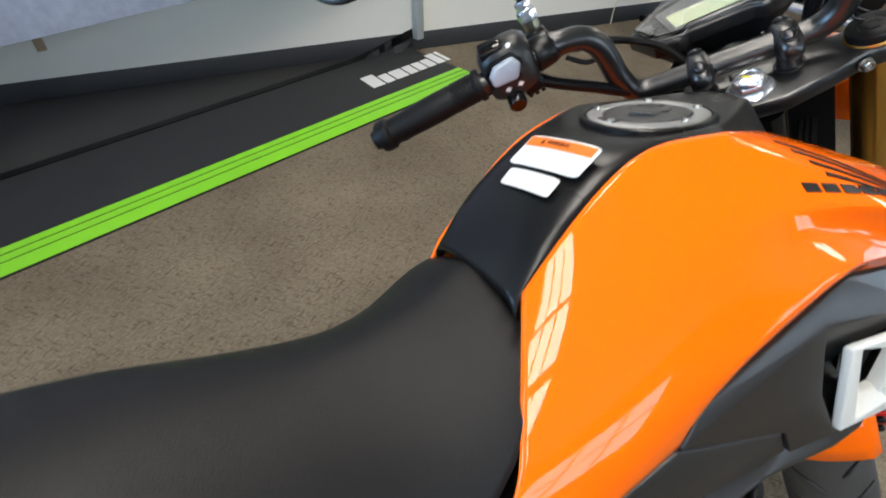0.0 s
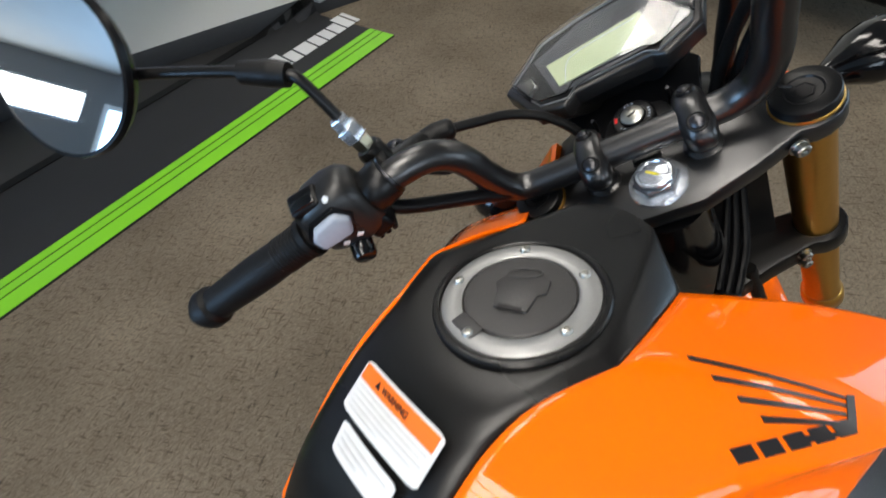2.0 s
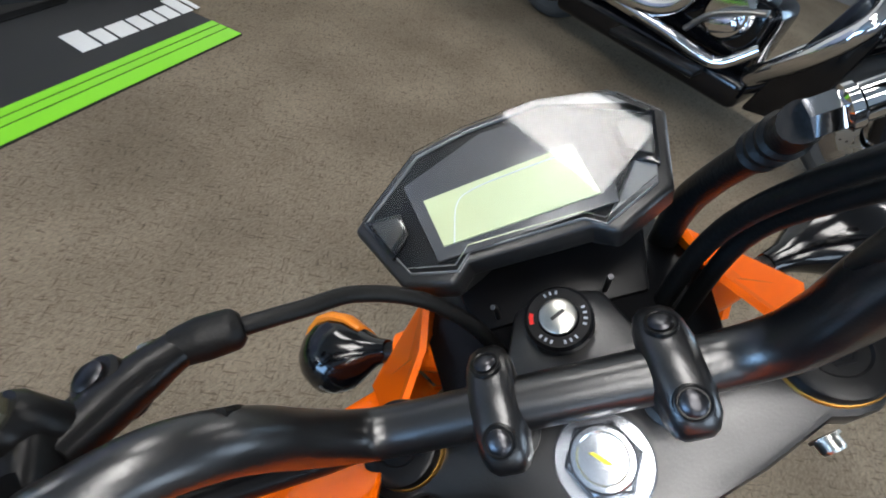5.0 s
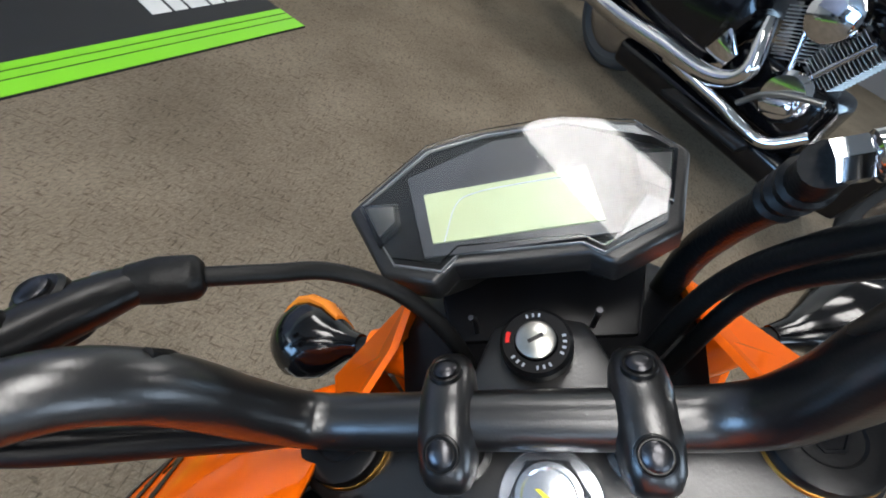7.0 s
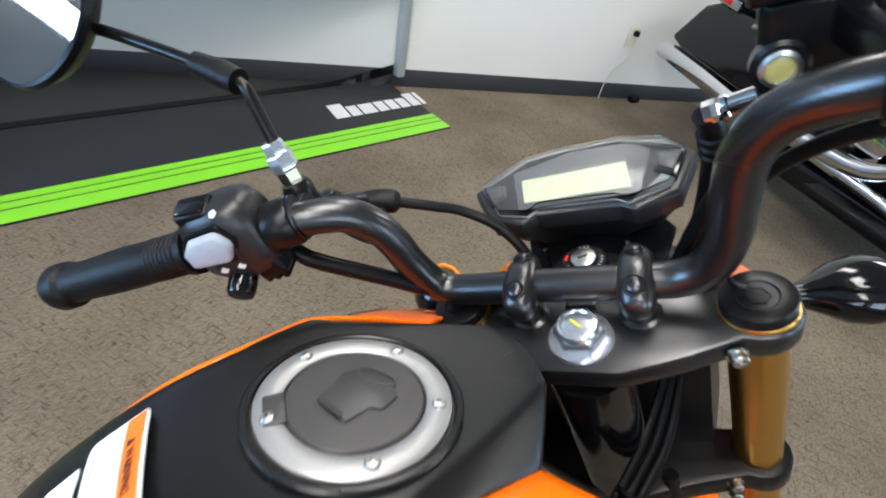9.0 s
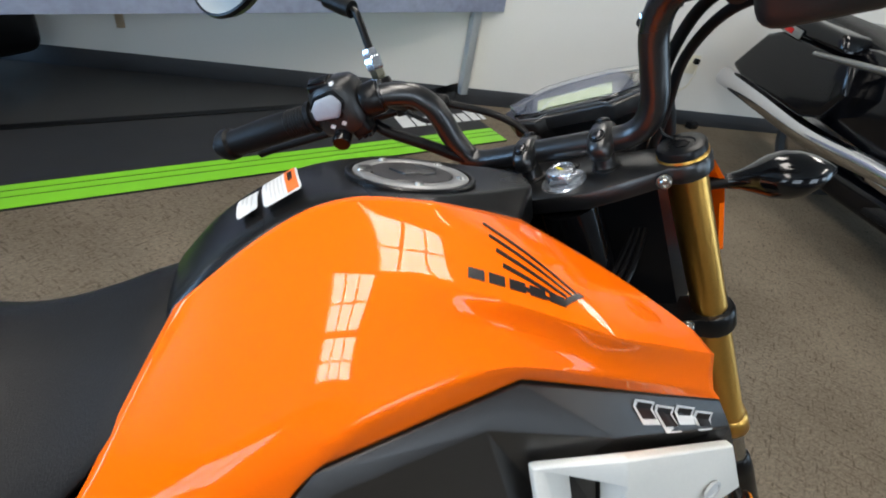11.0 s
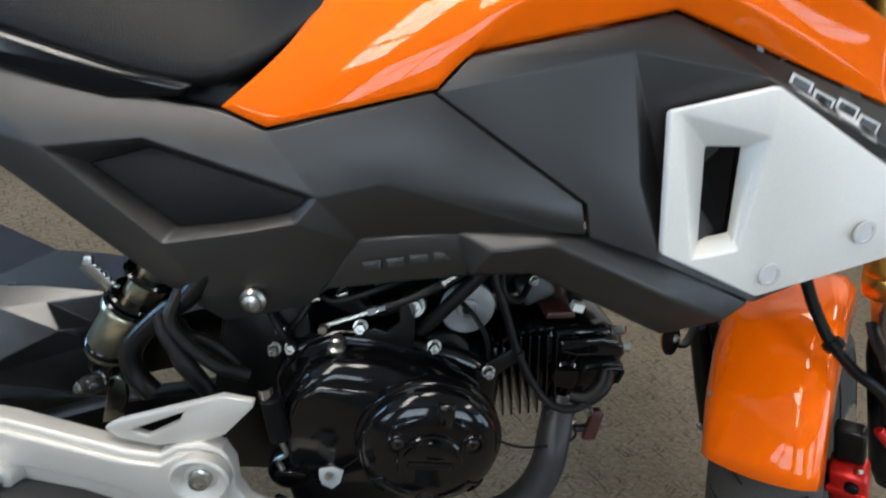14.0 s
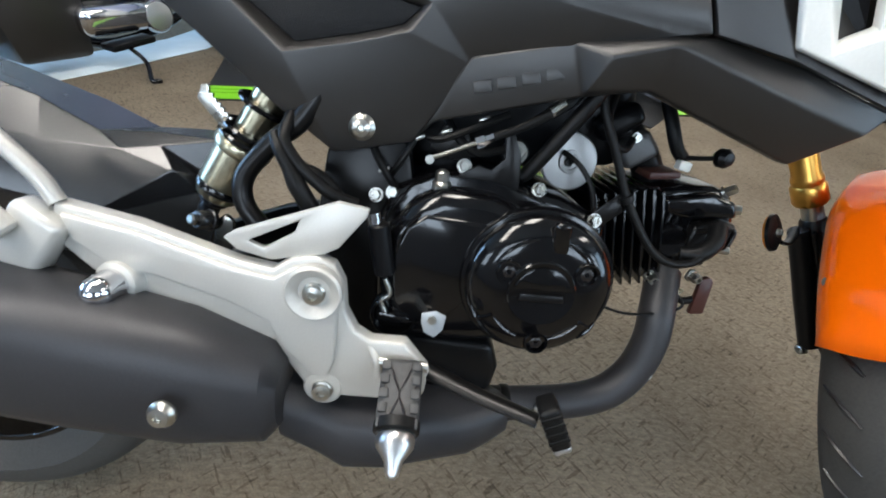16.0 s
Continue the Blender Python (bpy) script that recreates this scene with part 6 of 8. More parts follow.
    for k in range(8):
        p = base + ax * (0.012 + 0.0118 * k)
        part("cooling_fin", box(0.124 if k < 7 else 0.116, 0.168, 0.0032, plane_at(p, upv, (0, 1, 0)), 0.0012, 2), GLOSS_BLACK, eng)
    part("tappet_cover", slab([(0.655, 0.372), (0.70, 0.392), (0.735, 0.398), (0.730, 0.388), (0.690, 0.380), (0.660, 0.362)], 0.10, flat(-0.05), 0.003), GLOSS_BLACK, eng)
    outline = [(0.722, 0.290), (0.775, 0.287), (0.815, 0.297), (0.834, 0.328), (0.838, 0.362), (0.828, 0.394), (0.802, 0.404), (0.760, 0.402), (0.722, 0.392)]
    head = part("cylinder_head", slab(outline, 0.135, flat(-0.035), 0.010, 3), GLOSS_BLACK, eng)
    part("head_cover", slab([(0.736, 0.386), (0.795, 0.398), (0.826, 0.388), (0.832, 0.368), (0.770, 0.362), (0.742, 0.368)], 0.030, flat(-0.100), 0.006, 3), GLOSS_BLACK, head)
    lid = part("valve_cap", slab([(0.772, 0.322), (0.826, 0.328), (0.830, 0.362), (0.806, 0.366), (0.776, 0.356)], 0.022, flat(-0.112), 0.005, 3), SATIN_BLACK, head)
    part("cap_edge", tube([(0.779, -0.1245, 0.351), (0.824, -0.1245, 0.357), (0.824, -0.1245, 0.335)], 0.0026, 8), SATIN_BLACK, lid)
    part("spark_seat", turned([(0.022, 0), (0.022, 0.012), (0.018, 0.016), (0.012, 0.016)], (0.758, -0.100, 0.332), (-0.1, -1, 0.05), 20), GLOSS_BLACK, head)
    for k in range(4):
        part("head_fin", box(0.004, 0.120, 0.085, pose(0.742 + 0.010 * k, -0.05, 0.330, 0, 10, 0), 0.0012, 1), GLOSS_BLACK, head)
    for p, d in (((0.816, -0.096, 0.396), (0.6, -0.5, 0.5)), ((0.826, -0.098, 0.376), (0.9, -0.45, 0.1)), ((0.742, -0.112, 0.283), (0.1, -1, -0.1)), ((0.790, -0.120, 0.292), (0.3, -1, -0.1))):
        part("head_stud", hex_bolt(p, d, 0.0066, 0.016, None, True, False), STEEL, head)
    stud = part("head_stud", hex_bolt((0.832, -0.086, 0.318), (0.95, -0.3, 0.05), 0.0055, 0.018, None, False, False), STEEL, head)
    part("copper_washer", turned([(0.0095, 0), (0.0095, 0.004), (0, 0.004)], (0.826, -0.084, 0.318), (0.95, -0.3, 0.05), 14), AMBER, stud, "copper washer")
    part("plug_cap", tube([(0.752, -0.150, 0.330), (0.772, -0.156, 0.333), (0.790, -0.150, 0.347), (0.797, -0.138, 0.362)], [0.008, 0.0105, 0.0110, 0.0105], 14), RUBBER, head, "black rubber spark plug cap")
    lead = part("plug_lead", tube([(0.629, -0.140, 0.505), (0.632, -0.145, 0.482), (0.648, -0.150, 0.447), (0.674, -0.155, 0.388), (0.709, -0.160, 0.337), (0.735, -0.164, 0.321), (0.760, -0.164, 0.323), (0.776, -0.160, 0.334)], 0.0050, 12), RUBBER, bike, "black spark plug lead")
    part("lead_ring", turned([(0.0062, 0), (0.0078, 0.001), (0.0078, 0.008), (0.0062, 0.009)], (0.671, -0.1545, 0.394), (0.45, -0.08, -0.9), 16), RUBBER, lead)
    part("lead_strap", slab([(0.636, 0.356), (0.648, 0.352), (0.680, 0.380), (0.678, 0.392), (0.668, 0.396), (0.640, 0.372)], 0.004, flat(-0.150), 0.0012), SATIN_BLACK, eng)
    # intake: throttle body, flange and sensors
    part("intake", tube([(0.745, -0.03, 0.402), (0.728, -0.035, 0.43), (0.70, -0.035, 0.455), (0.66, -0.03, 0.48)], 0.021, 16), SATIN_BLACK, eng)
    tb = part("throttle_body", box(0.046, 0.05, 0.036, pose(0.708, -0.050, 0.436, 0, -34, 0), 0.008, 3), DARK_CAST, eng, "dark cast throttle body")
    part("body_screw", hex_bolt((0.700, -0.076, 0.452), (0, -1, 0.1), 0.005, 0.008, None, True, False), STEEL, tb)
    part("body_housing", box(0.060, 0.06, 0.030, pose(0.680, -0.045, 0.468, 0, -34, 0), 0.010, 3), PLASTIC_SMOOTH, tb)
    part("gasket", slab([(0.722, 0.413), (0.760, 0.417), (0.762, 0.408), (0.722, 0.403)], 0.07, flat(-0.055), 0.002), DARK_RED, eng, "brown gasket flange")
    part("connector", box(0.016, 0.014, 0.012, pose(0.762, -0.086, 0.424, 0, 10, 0), 0.002), WHITE_PLASTIC, eng, "small white connector")
    arm = part("sensor", tube([(0.764, -0.078, 0.433), (0.785, -0.080, 0.434), (0.802, -0.081, 0.436)], 0.0032, 8), SATIN_BLACK, eng)
    part("sensor_ball", turned([(0, -0.012), (0.008, -0.010), (0.0125, -0.004), (0.0125, 0.004), (0.008, 0.010), (0, 0.012)], (0.812, -0.082, 0.437), (0.3, -1, 0), 18), SATIN_BLACK, arm)
    part("vacuum_hose", tube([(0.655, -0.10, 0.50), (0.648, -0.115, 0.470), (0.656, -0.120, 0.448), (0.676, -0.110, 0.440), (0.69, -0.09, 0.45)], 0.0046, 10), RUBBER, eng)
    part("intake_hose", tube([(0.735, -0.06, 0.50), (0.742, -0.075, 0.470), (0.752, -0.078, 0.445), (0.768, -0.07, 0.43)], 0.0085, 12), RUBBER, eng)
    part("reflector_plate", slab([(-0.010, -0.026), (0.009, -0.024), (0.011, 0.022), (0.004, 0.028), (-0.006, 0.024)], 0.010, plane_at((0.804, -0.13, 0.268), (1, 0, 0), (0, 0, 1)), 0.003), DARK_RED, eng, "small brown plate")
    part("plate_arm", tube([(0.772, -0.12, 0.262), (0.785, -0.127, 0.258), (0.80, -0.128, 0.262)], 0.005, 8), SATIN_BLACK, eng)
    part("oxygen_sensor", turned([(0.0060, 0), (0.0060, 0.008), (0.0085, 0.009), (0.0085, 0.017), (0.0058, 0.018), (0.0058, 0.026), (0.0072, 0.027), (0.0072, 0.031)], (0.760, -0.11, 0.284), (0.55, -0.6, -0.5), 8), ZINC_YELLOW, eng, "yellow plated oxygen sensor")
    part("sensor_wire", tube([(0.775, -0.13, 0.268), (0.778, -0.142, 0.256), (0.745, -0.152, 0.249), (0.70, -0.155, 0.247), (0.655, -0.15, 0.258)], 0.0018, 8), RUBBER, eng)
    # horn
    hc = Vector((0.613, -0.097, 0.419))
    horn = part("horn", turned([(0, 0), (0.033, 0), (0.0355, 0.003), (0.0355, 0.006), (0.0335, 0.0085), (0.026, 0.0095), (0.0145, 0.0100), (0.0135, 0.0125), (0.010, 0.0130), (0.009, 0.0105), (0.0, 0.0105)], hc, (0.1, -1, 0.05), 40), CAST_RING, bike, "round bare metal horn")
    part("horn_bolt", hex_bolt(hc + Vector((-0.002, -0.010, 0)), (0.1, -1, 0.05), 0.0055, 0.007, None, False, False), SATIN_BLACK, horn)
    part("horn_wire", tube([hc + Vector((-0.010, -0.014, 0.012)), hc + Vector((0.008, -0.030, 0.000)), hc + Vector((0.024, -0.038, -0.024)), hc + Vector((0.033, -0.040, -0.060))], 0.0034, 8), RUBBER, horn)
    part("engine_stay", tube([(0.551, -0.137, 0.402), (0.560, -0.138, 0.409), (0.585, -0.145, 0.446), (0.613, -0.150, 0.488), (0.625, -0.150, 0.507)], [0.0075, 0.0085, 0.0085, 0.0085, 0.008], 14), RUBBER, bike, "black rubber breather hose")
    # small cables, clips and bolts in the gap over the gearbox
    for pts, r in (([(0.37, -0.12, 0.44), (0.385, -0.145, 0.415), (0.40, -0.15, 0.392), (0.41, -0.14, 0.375)], 0.0045), ([(0.44, -0.11, 0.47), (0.43, -0.135, 0.44), (0.415, -0.145, 0.412), (0.40, -0.135, 0.388)], 0.0038),
                   ([(0.46, -0.11, 0.46), (0.475, -0.135, 0.440), (0.50, -0.14, 0.425), (0.53, -0.13, 0.43)], 0.0050), ([(0.42, -0.12, 0.45), (0.45, -0.14, 0.436), (0.49, -0.145, 0.452), (0.53, -0.14, 0.47)], 0.0042)):
        part("thin_cable", tube(pts, r, 8), RUBBER, bike)
    for p, d in (((0.432, -0.138, 0.436), (0.3, -1, 0.2)), ((0.503, -0.135, 0.462), (0.1, -1, 0.3)), ((0.462, -0.140, 0.446), (-0.2, -1, 0.1)), ((0.395, -0.147, 0.398), (0.2, -1, 0.4))):
        part("cable_clip", box(0.013, 0.004, 0.008, plane_at(p, Vector((0.9, 0, 0.4)), (0, 0, 1)), 0.001), STEEL, bike)
    part("cable_plate", slab([(0.445, 0.425), (0.475, 0.412), (0.497, 0.418), (0.487, 0.445), (0.46, 0.452)], 0.006, flat(-0.125), 0.001), SATIN_BLACK, bike)
    # exhaust header and the box under the engine
    part("exhaust_header", tube([(0.765, -0.10, 0.285), (0.752, -0.135, 0.245), (0.748, -0.145, 0.205), (0.733, -0.15, 0.162), (0.70, -0.155, 0.128), (0.65, -0.158, 0.112), (0.585, -0.159, 0.104), (0.54, -0.158, 0.10)], 0.0225, 22, 8), HEADER, bike, "matt black exhaust header with heat shield")
    for p in ((0.745, -0.160, 0.166), (0.612, -0.182, 0.116)):
        part("shield_bolt", turned([(0, 0), (0.009, 0), (0.009, 0.004), (0.006, 0.007), (0.003, 0.007), (0.003, 0.005), (0, 0.005)], p, (0.1, -0.9, 0.25), 14), STEEL, bike)
    part("shield_band", turned([(0.0232, 0), (0.0245, 0.002), (0.0245, 0.010), (0.0232, 0.012)], (0.575, -0.159, 0.103), (-1, 0, -0.05), 24), SATIN_BLACK, bike)
    rings = []
    for x, w, h, z in ((0.57, 0.022, 0.022, 0.100), (0.545, 0.036, 0.030, 0.100), (0.52, 0.044, 0.036, 0.098), (0.42, 0.046, 0.042, 0.100), (0.375, 0.040, 0.042, 0.105), (0.35, 0.034, 0.036, 0.120), (0.31, 0.032, 0.034, 0.150)):
        rings.append([(x, -0.175 - (0.56 - x) * 0.28 + w * math.copysign(abs(math.cos(q)) ** 0.75, math.cos(q)), z + h * math.copysign(abs(math.sin(q)) ** 0.75, math.sin(q))) for q in (2 * math.pi * k / 20 for k in range(20))])
    part("catalyst_box", loft(rings), HEADER, bike, "matt black exhaust collector box")
    part("engine_guard", slab([(0.40, 0.205), (0.54, 0.200), (0.552, 0.165), (0.545, 0.128), (0.50, 0.120), (0.42, 0.135)], 0.05, flat(-0.15), 0.010, 3), SATIN_BLACK, bike, "satin black lower engine guard")


DARK_CAST = material("dark_cast_alloy", (0.10, 0.10, 0.10), 0.45, metal=0.6, vary=0.15, grain=300, bump=0.1)
build_engine()


# ---------------------------------------------------------------- switches, levers, mirrors, lamps
def build_controls():
    a = Vector((-0.026, 0.268, 0.154))
    d = (Vector((-0.069, 0.421, 0.158)) - Vector((-0.03, 0.276, 0.154))).normalized()
    up = Vector((0, 0, 1))
    fwd = d.cross(up).normalized()
    m = plane_at(a - d * 0.028 + up * 0.007 + fwd * 0.004, -d, up)          # x inward, y up, z back
    rings = []
    for u, w, h in ((-0.031, 0.017, 0.024), (-0.028, 0.021, 0.030), (-0.014, 0.0255, 0.0355), (0.008, 0.0265, 0.0365), (0.022, 0.0245, 0.034), (0.030, 0.019, 0.028), (0.032, 0.015, 0.022)):
        rings.append([m @ Vector((u, h * math.copysign(abs(math.sin(q)) ** 0.62, math.sin(q)) - 0.004, w * math.copysign(abs(math.cos(q)) ** 0.62, math.cos(q)))) for q in (2 * math.pi * k / 28 for k in range(28))])
    sw = part("left_switch", steer(loft(rings)), CASE_BLACK, bike, "black handlebar switch block", 50)
    part("switch_seam", steer(tube([m @ Vector((0.012, 0.0345 * math.sin(radians(q)) - 0.004, 0.0272 * math.cos(radians(q)))) for q in (80, 60, 40, 20, 0, -20, -40, -60)], 0.0010, 6)), BLACK_PRINT, sw)
    rim = part("button_recess", steer(slab([(-0.026, -0.012), (0.010, -0.017), (0.021, 0.002), (0.012, 0.018), (-0.016, 0.017), (-0.027, 0.006)], 0.006, m @ pose(-0.002, 0.003, 0.0245), 0.0022, 2)), PLASTIC_SMOOTH, sw)
    part("turn_button", steer(slab([(-0.022, -0.009), (0.008, -0.0135), (0.0175, 0.002), (0.010, 0.0145), (-0.013, 0.0135), (-0.022, 0.005)], 0.011, m @ pose(-0.002, 0.003, 0.0285, 0, 8, 0), 0.0042, 3)), GREY_SWITCH, rim, "pale grey signal button")
    dim = part("dimmer_switch", steer(box(0.030, 0.014, 0.022, m @ pose(-0.010, 0.028, 0.008, 22, 0, -6), 0.004, 3)), PLASTIC_SMOOTH, sw, "black dimmer rocker")
    part("rocker_face", steer(box(0.024, 0.004, 0.010, m @ pose(-0.010, 0.0335, 0.013, 22, 0, -6), 0.0015)), GLOSS_BLACK, dim)
    part("horn_button", steer(turned([(0, 0.0), (0.0115, 0.0), (0.0115, 0.020), (0.0100, 0.023), (0, 0.0235)], m @ Vector((-0.006, -0.033, 0.012)), m.to_3x3() @ Vector((-0.05, -0.35, 0.93)), 20)), GLOSS_BLACK, sw, "round black horn button")
    foot = part("switch_foot", steer(box(0.026, 0.022, 0.026, m @ pose(0.018, -0.034, 0.006, 0, 0, 10), 0.005, 3)), PLASTIC_SMOOTH, sw)
    for k in range(3):
        part("foot_tooth", steer(box(0.005, 0.005, 0.022, m @ pose(0.011 + 0.008 * k, -0.0455, 0.006, 0, 0, 10), 0.0012)), PLASTIC_SMOOTH, foot)
    for x in (-0.010, 0.006):
        part("signal_mark", steer(slab([(-0.004, 0), (0, 0.0035), (0.004, 0), (0, -0.0035)], 0.001, m @ pose(x, -0.0195, 0.0258, 12, 0, 0))), WHITE_PRINT, sw)
    part("lamp_mark", steer(slab([(-0.0032, -0.002), (0.0, -0.003), (0.0032, 0.0), (0.001, 0.0032), (-0.0028, 0.002)], 0.001, m @ pose(0.010, 0.0270, 0.0195, -42, 0, 0))), WHITE_PRINT, sw)
    # clutch lever perch, clamp and lever
    bar = Vector((-0.45, 0.89, 0.02)).normalized()
    hold = Vector((-0.004, 0.202, 0.1512))
    perch = part("clutch_perch", steer(turned([(0.0150, -0.012), (0.0195, -0.012), (0.0205, -0.010), (0.0205, 0.009), (0.0195, 0.011), (0.0150, 0.011)], hold, bar, 28)), SATIN_BLACK, bike, "black clutch lever perch")
    part("mirror_boss", steer(turned([(0.0125, -0.020), (0.0135, -0.016), (0.0135, 0.006), (0.0115, 0.010), (0.009, 0.010)], (0.0375, 0.2095, 0.152), (0.13, 0.05, 1), 20)), SATIN_BLACK, perch)
    part("boss_web", steer(box(0.042, 0.022, 0.024, plane_at((0.018, 0.206, 0.146), (0.98, 0.2, 0), (0, 0, 1)), 0.006, 3)), SATIN_BLACK, perch)
    part("clamp_edge", steer(turned([(0.0150, 0.0), (0.0192, 0.0), (0.0192, 0.0022), (0.0150, 0.0022)], hold - bar * 0.0150, bar, 28)), DARK_STEEL, perch, "bare metal clamp edge")
    body = tube([(0.026, 0.206, 0.140), (0.046, 0.202, 0.126), (0.064, 0.196, 0.114), (0.078, 0.184, 0.106)], [0.013, 0.0145, 0.0145, 0.0115], 16, 6, None, True, 0.8)
    part("perch_arm", steer(body), SATIN_BLACK, perch)
    part("pivot_boss", steer(turned([(0.0, -0.012), (0.0125, -0.012), (0.0125, 0.012), (0.0105, 0.014), (0.0, 0.014)], (0.060, 0.208, 0.116), (0.15, 0, 1), 22)), SATIN_BLACK, perch)
    part("pivot_bolt", steer(turned([(0.0, 0.0), (0.0078, 0.0), (0.0078, 0.0022), (0.0060, 0.0036), (0.0, 0.0040)], (0.062, 0.208, 0.1298), (0.15, 0, 1), 18)), DARK_STEEL, perch)
    part("adjuster_nut", steer(turned([(0.0085, 0), (0.0085, 0.005), (0.0065, 0.006), (0.0065, 0.010), (0.0085, 0.011), (0.0085, 0.016)], (0.074, 0.200, 0.1105), (0.18, -0.93, -0.26), 12)), STEEL, perch, "plated cable adjuster")
    part("cable_boot", steer(tube([(0.077, 0.186, 0.107), (0.081, 0.174, 0.1025), (0.0845, 0.160, 0.0975), (0.086, 0.156, 0.0955)], [0.0100, 0.0118, 0.0112, 0.0070], 18)), RUBBER, perch, "black rubber cable boot")
    part("lever", steer(tube([(0.078, 0.195, 0.108), (0.056, 0.235, 0.112), (0.022, 0.30, 0.116), (-0.016, 0.40, 0.124), (-0.022, 0.42, 0.126)], [0.008, 0.009, 0.0075, 0.007, 0.010], 14, 6, None, True, 0.75)), SATIN_BLACK, perch, "satin black clutch lever")
    part("clamp_bolt", steer(hex_bolt((-0.0135, 0.1965, 0.160), (-0.85, -0.3, 0.45), 0.0050, 0.005)), DARK_STEEL, perch)
    part("clutch_cable", steer(tube([(0.086, 0.157, 0.095), (0.096, 0.132, 0.078), (0.106, 0.109, 0.060), (0.104, 0.078, 0.036), (0.092, 0.055, 0.004), (0.078, 0.045, -0.04), (0.06, 0.04, -0.12)], 0.0052, 12, 8)), RUBBER, bike, "black clutch cable")
    part("wire_loom", steer(tube([(0.004, 0.222, 0.118), (0.004, 0.205, 0.102), (0.016, 0.16, 0.066), (0.025, 0.130, 0.040), (0.04, 0.09, 0.012), (0.06, 0.05, -0.03)], 0.0075, 12, 8)), PLASTIC_SMOOTH, bike, "black wire loom under the bar")
    part("switch_wire", steer(tube([(0.030, 0.185, 0.115), (0.030, 0.165, 0.098), (0.034, 0.150, 0.096), (0.036, 0.140, 0.112), (0.032, 0.138, 0.126)], 0.0032, 8, 8)), RUBBER, bike)
    # cables behind the gauge on the right
    part("brake_line", steer(tube([(0.140, -0.075, -0.09), (0.150, -0.092, -0.05), (0.146, -0.099, -0.011), (0.128, -0.103, 0.038), (0.106, -0.105, 0.086), (0.090, -0.102, 0.118), (0.084, -0.098, 0.130)], [0.010, 0.0105, 0.0105, 0.009, 0.0085, 0.0085, 0.008], 16)), RUBBER, bike, "black rubber hose boot")
    for t in (0.0, 0.4, 0.8):
        p = Vector((0.108, -0.105, 0.082)).lerp(Vector((0.094, -0.103, 0.110)), t)
        part("hose_ring", steer(turned([(0.008, 0), (0.0105, 0.002), (0.0105, 0.005), (0.008, 0.007)], p, (-0.42, 0.05, 0.9), 18)), RUBBER, bike)
    nut = part("hose_nut", steer(turned([(0.0078, 0), (0.0078, 0.009), (0.007, 0.010)], (0.083, -0.098, 0.131), (-0.12, -0.95, 0.25), 6)), CHROME, bike, "chrome hose nut")
    part("hose_sleeve", steer(turned([(0.0068, 0.010), (0.0082, 0.011), (0.0082, 0.014), (0.0068, 0.015), (0.0068, 0.034), (0.0082, 0.035), (0.0082, 0.038), (0.006, 0.039)], (0.083, -0.098, 0.131), (-0.12, -0.95, 0.25), 20)), CHROME, nut)
    part("throttle_cable", steer(tube([(0.09, -0.06, -0.05), (0.10, -0.09, 0.02), (0.085, -0.115, 0.08), (0.06, -0.15, 0.130), (0.035, -0.19, 0.150), (0.01, -0.225, 0.135)], 0.0062, 12)), RUBBER, bike, "black throttle cable")
    part("throttle_cable", steer(tube([(0.08, -0.07, -0.05), (0.095, -0.105, 0.02), (0.075, -0.13, 0.08), (0.05, -0.165, 0.120), (0.025, -0.20, 0.135), (0.005, -0.232, 0.125)], 0.0055, 12)), RUBBER, bike, "black throttle cable")
    # cables dropping behind the steering stem
    for k in range(3):
        o = 0.0095 * (k - 1)
        part("control_cable", steer(tube([(0.075, -0.070 + o * 0.6, -0.075), (0.041, -0.062 + o * 0.7, -0.106), (-0.011, -0.044 + o, -0.134), (-0.045, -0.028 + o, -0.142), (-0.072, -0.012 + o, -0.152), (-0.10, 0.012 + o, -0.20)], 0.0042, 10, 8)), PLASTIC_SMOOTH, bike, "thin black control cable")
    part("cable_tie", steer(turned([(0.012, 0), (0.0135, 0.003), (0.012, 0.006)], (-0.058, -0.022, -0.146), (-0.75, 0.5, -0.3), 14)), PLASTIC_SMOOTH, bike)
    # right switch block, reservoir and lever
    m = plane_at((-0.014, -0.238, 0.176), (-0.25, -0.97, 0.02), (0, 0, 1))
    rs = part("right_switch", steer(box(0.092, 0.112, 0.062, m, 0.018, 4)), CASE_BLACK, bike, "black throttle and starter housing")
    hold, along = Vector((0.003, -0.178, 0.1755)), Vector((-0.30, -0.95, 0.08)).normalized()
    pc = part("brake_perch", steer(turned([(0.0142, -0.016), (0.0195, -0.016), (0.0205, -0.014), (0.0205, 0.012), (0.0195, 0.014), (0.0142, 0.014)], hold, along, 28)), SATIN_BLACK, bike, "black front brake perch")
    part("perch_web", steer(box(0.070, 0.028, 0.026, plane_at(hold + Vector((0.036, 0.006, 0.006)), (0.98, 0.15, 0), (0, 0, 1)), 0.007, 3)), SATIN_BLACK, pc)
    part("mirror_boss", steer(turned([(0.0125, 0.0), (0.0135, 0.004), (0.0135, 0.020), (0.0115, 0.024), (0, 0.024)], hold + Vector((0.034, 0.0, 0.008)), (0.1, 0, 1), 20)), SATIN_BLACK, pc)
    part("perch_bolt", steer(turned([(0, 0), (0.0105, 0), (0.0105, 0.005), (0.0085, 0.008), (0.0, 0.0085)], hold + Vector((-0.008, -0.004, -0.022)), (-0.7, 0.1, -0.35), 20)), DARK_STEEL, pc)
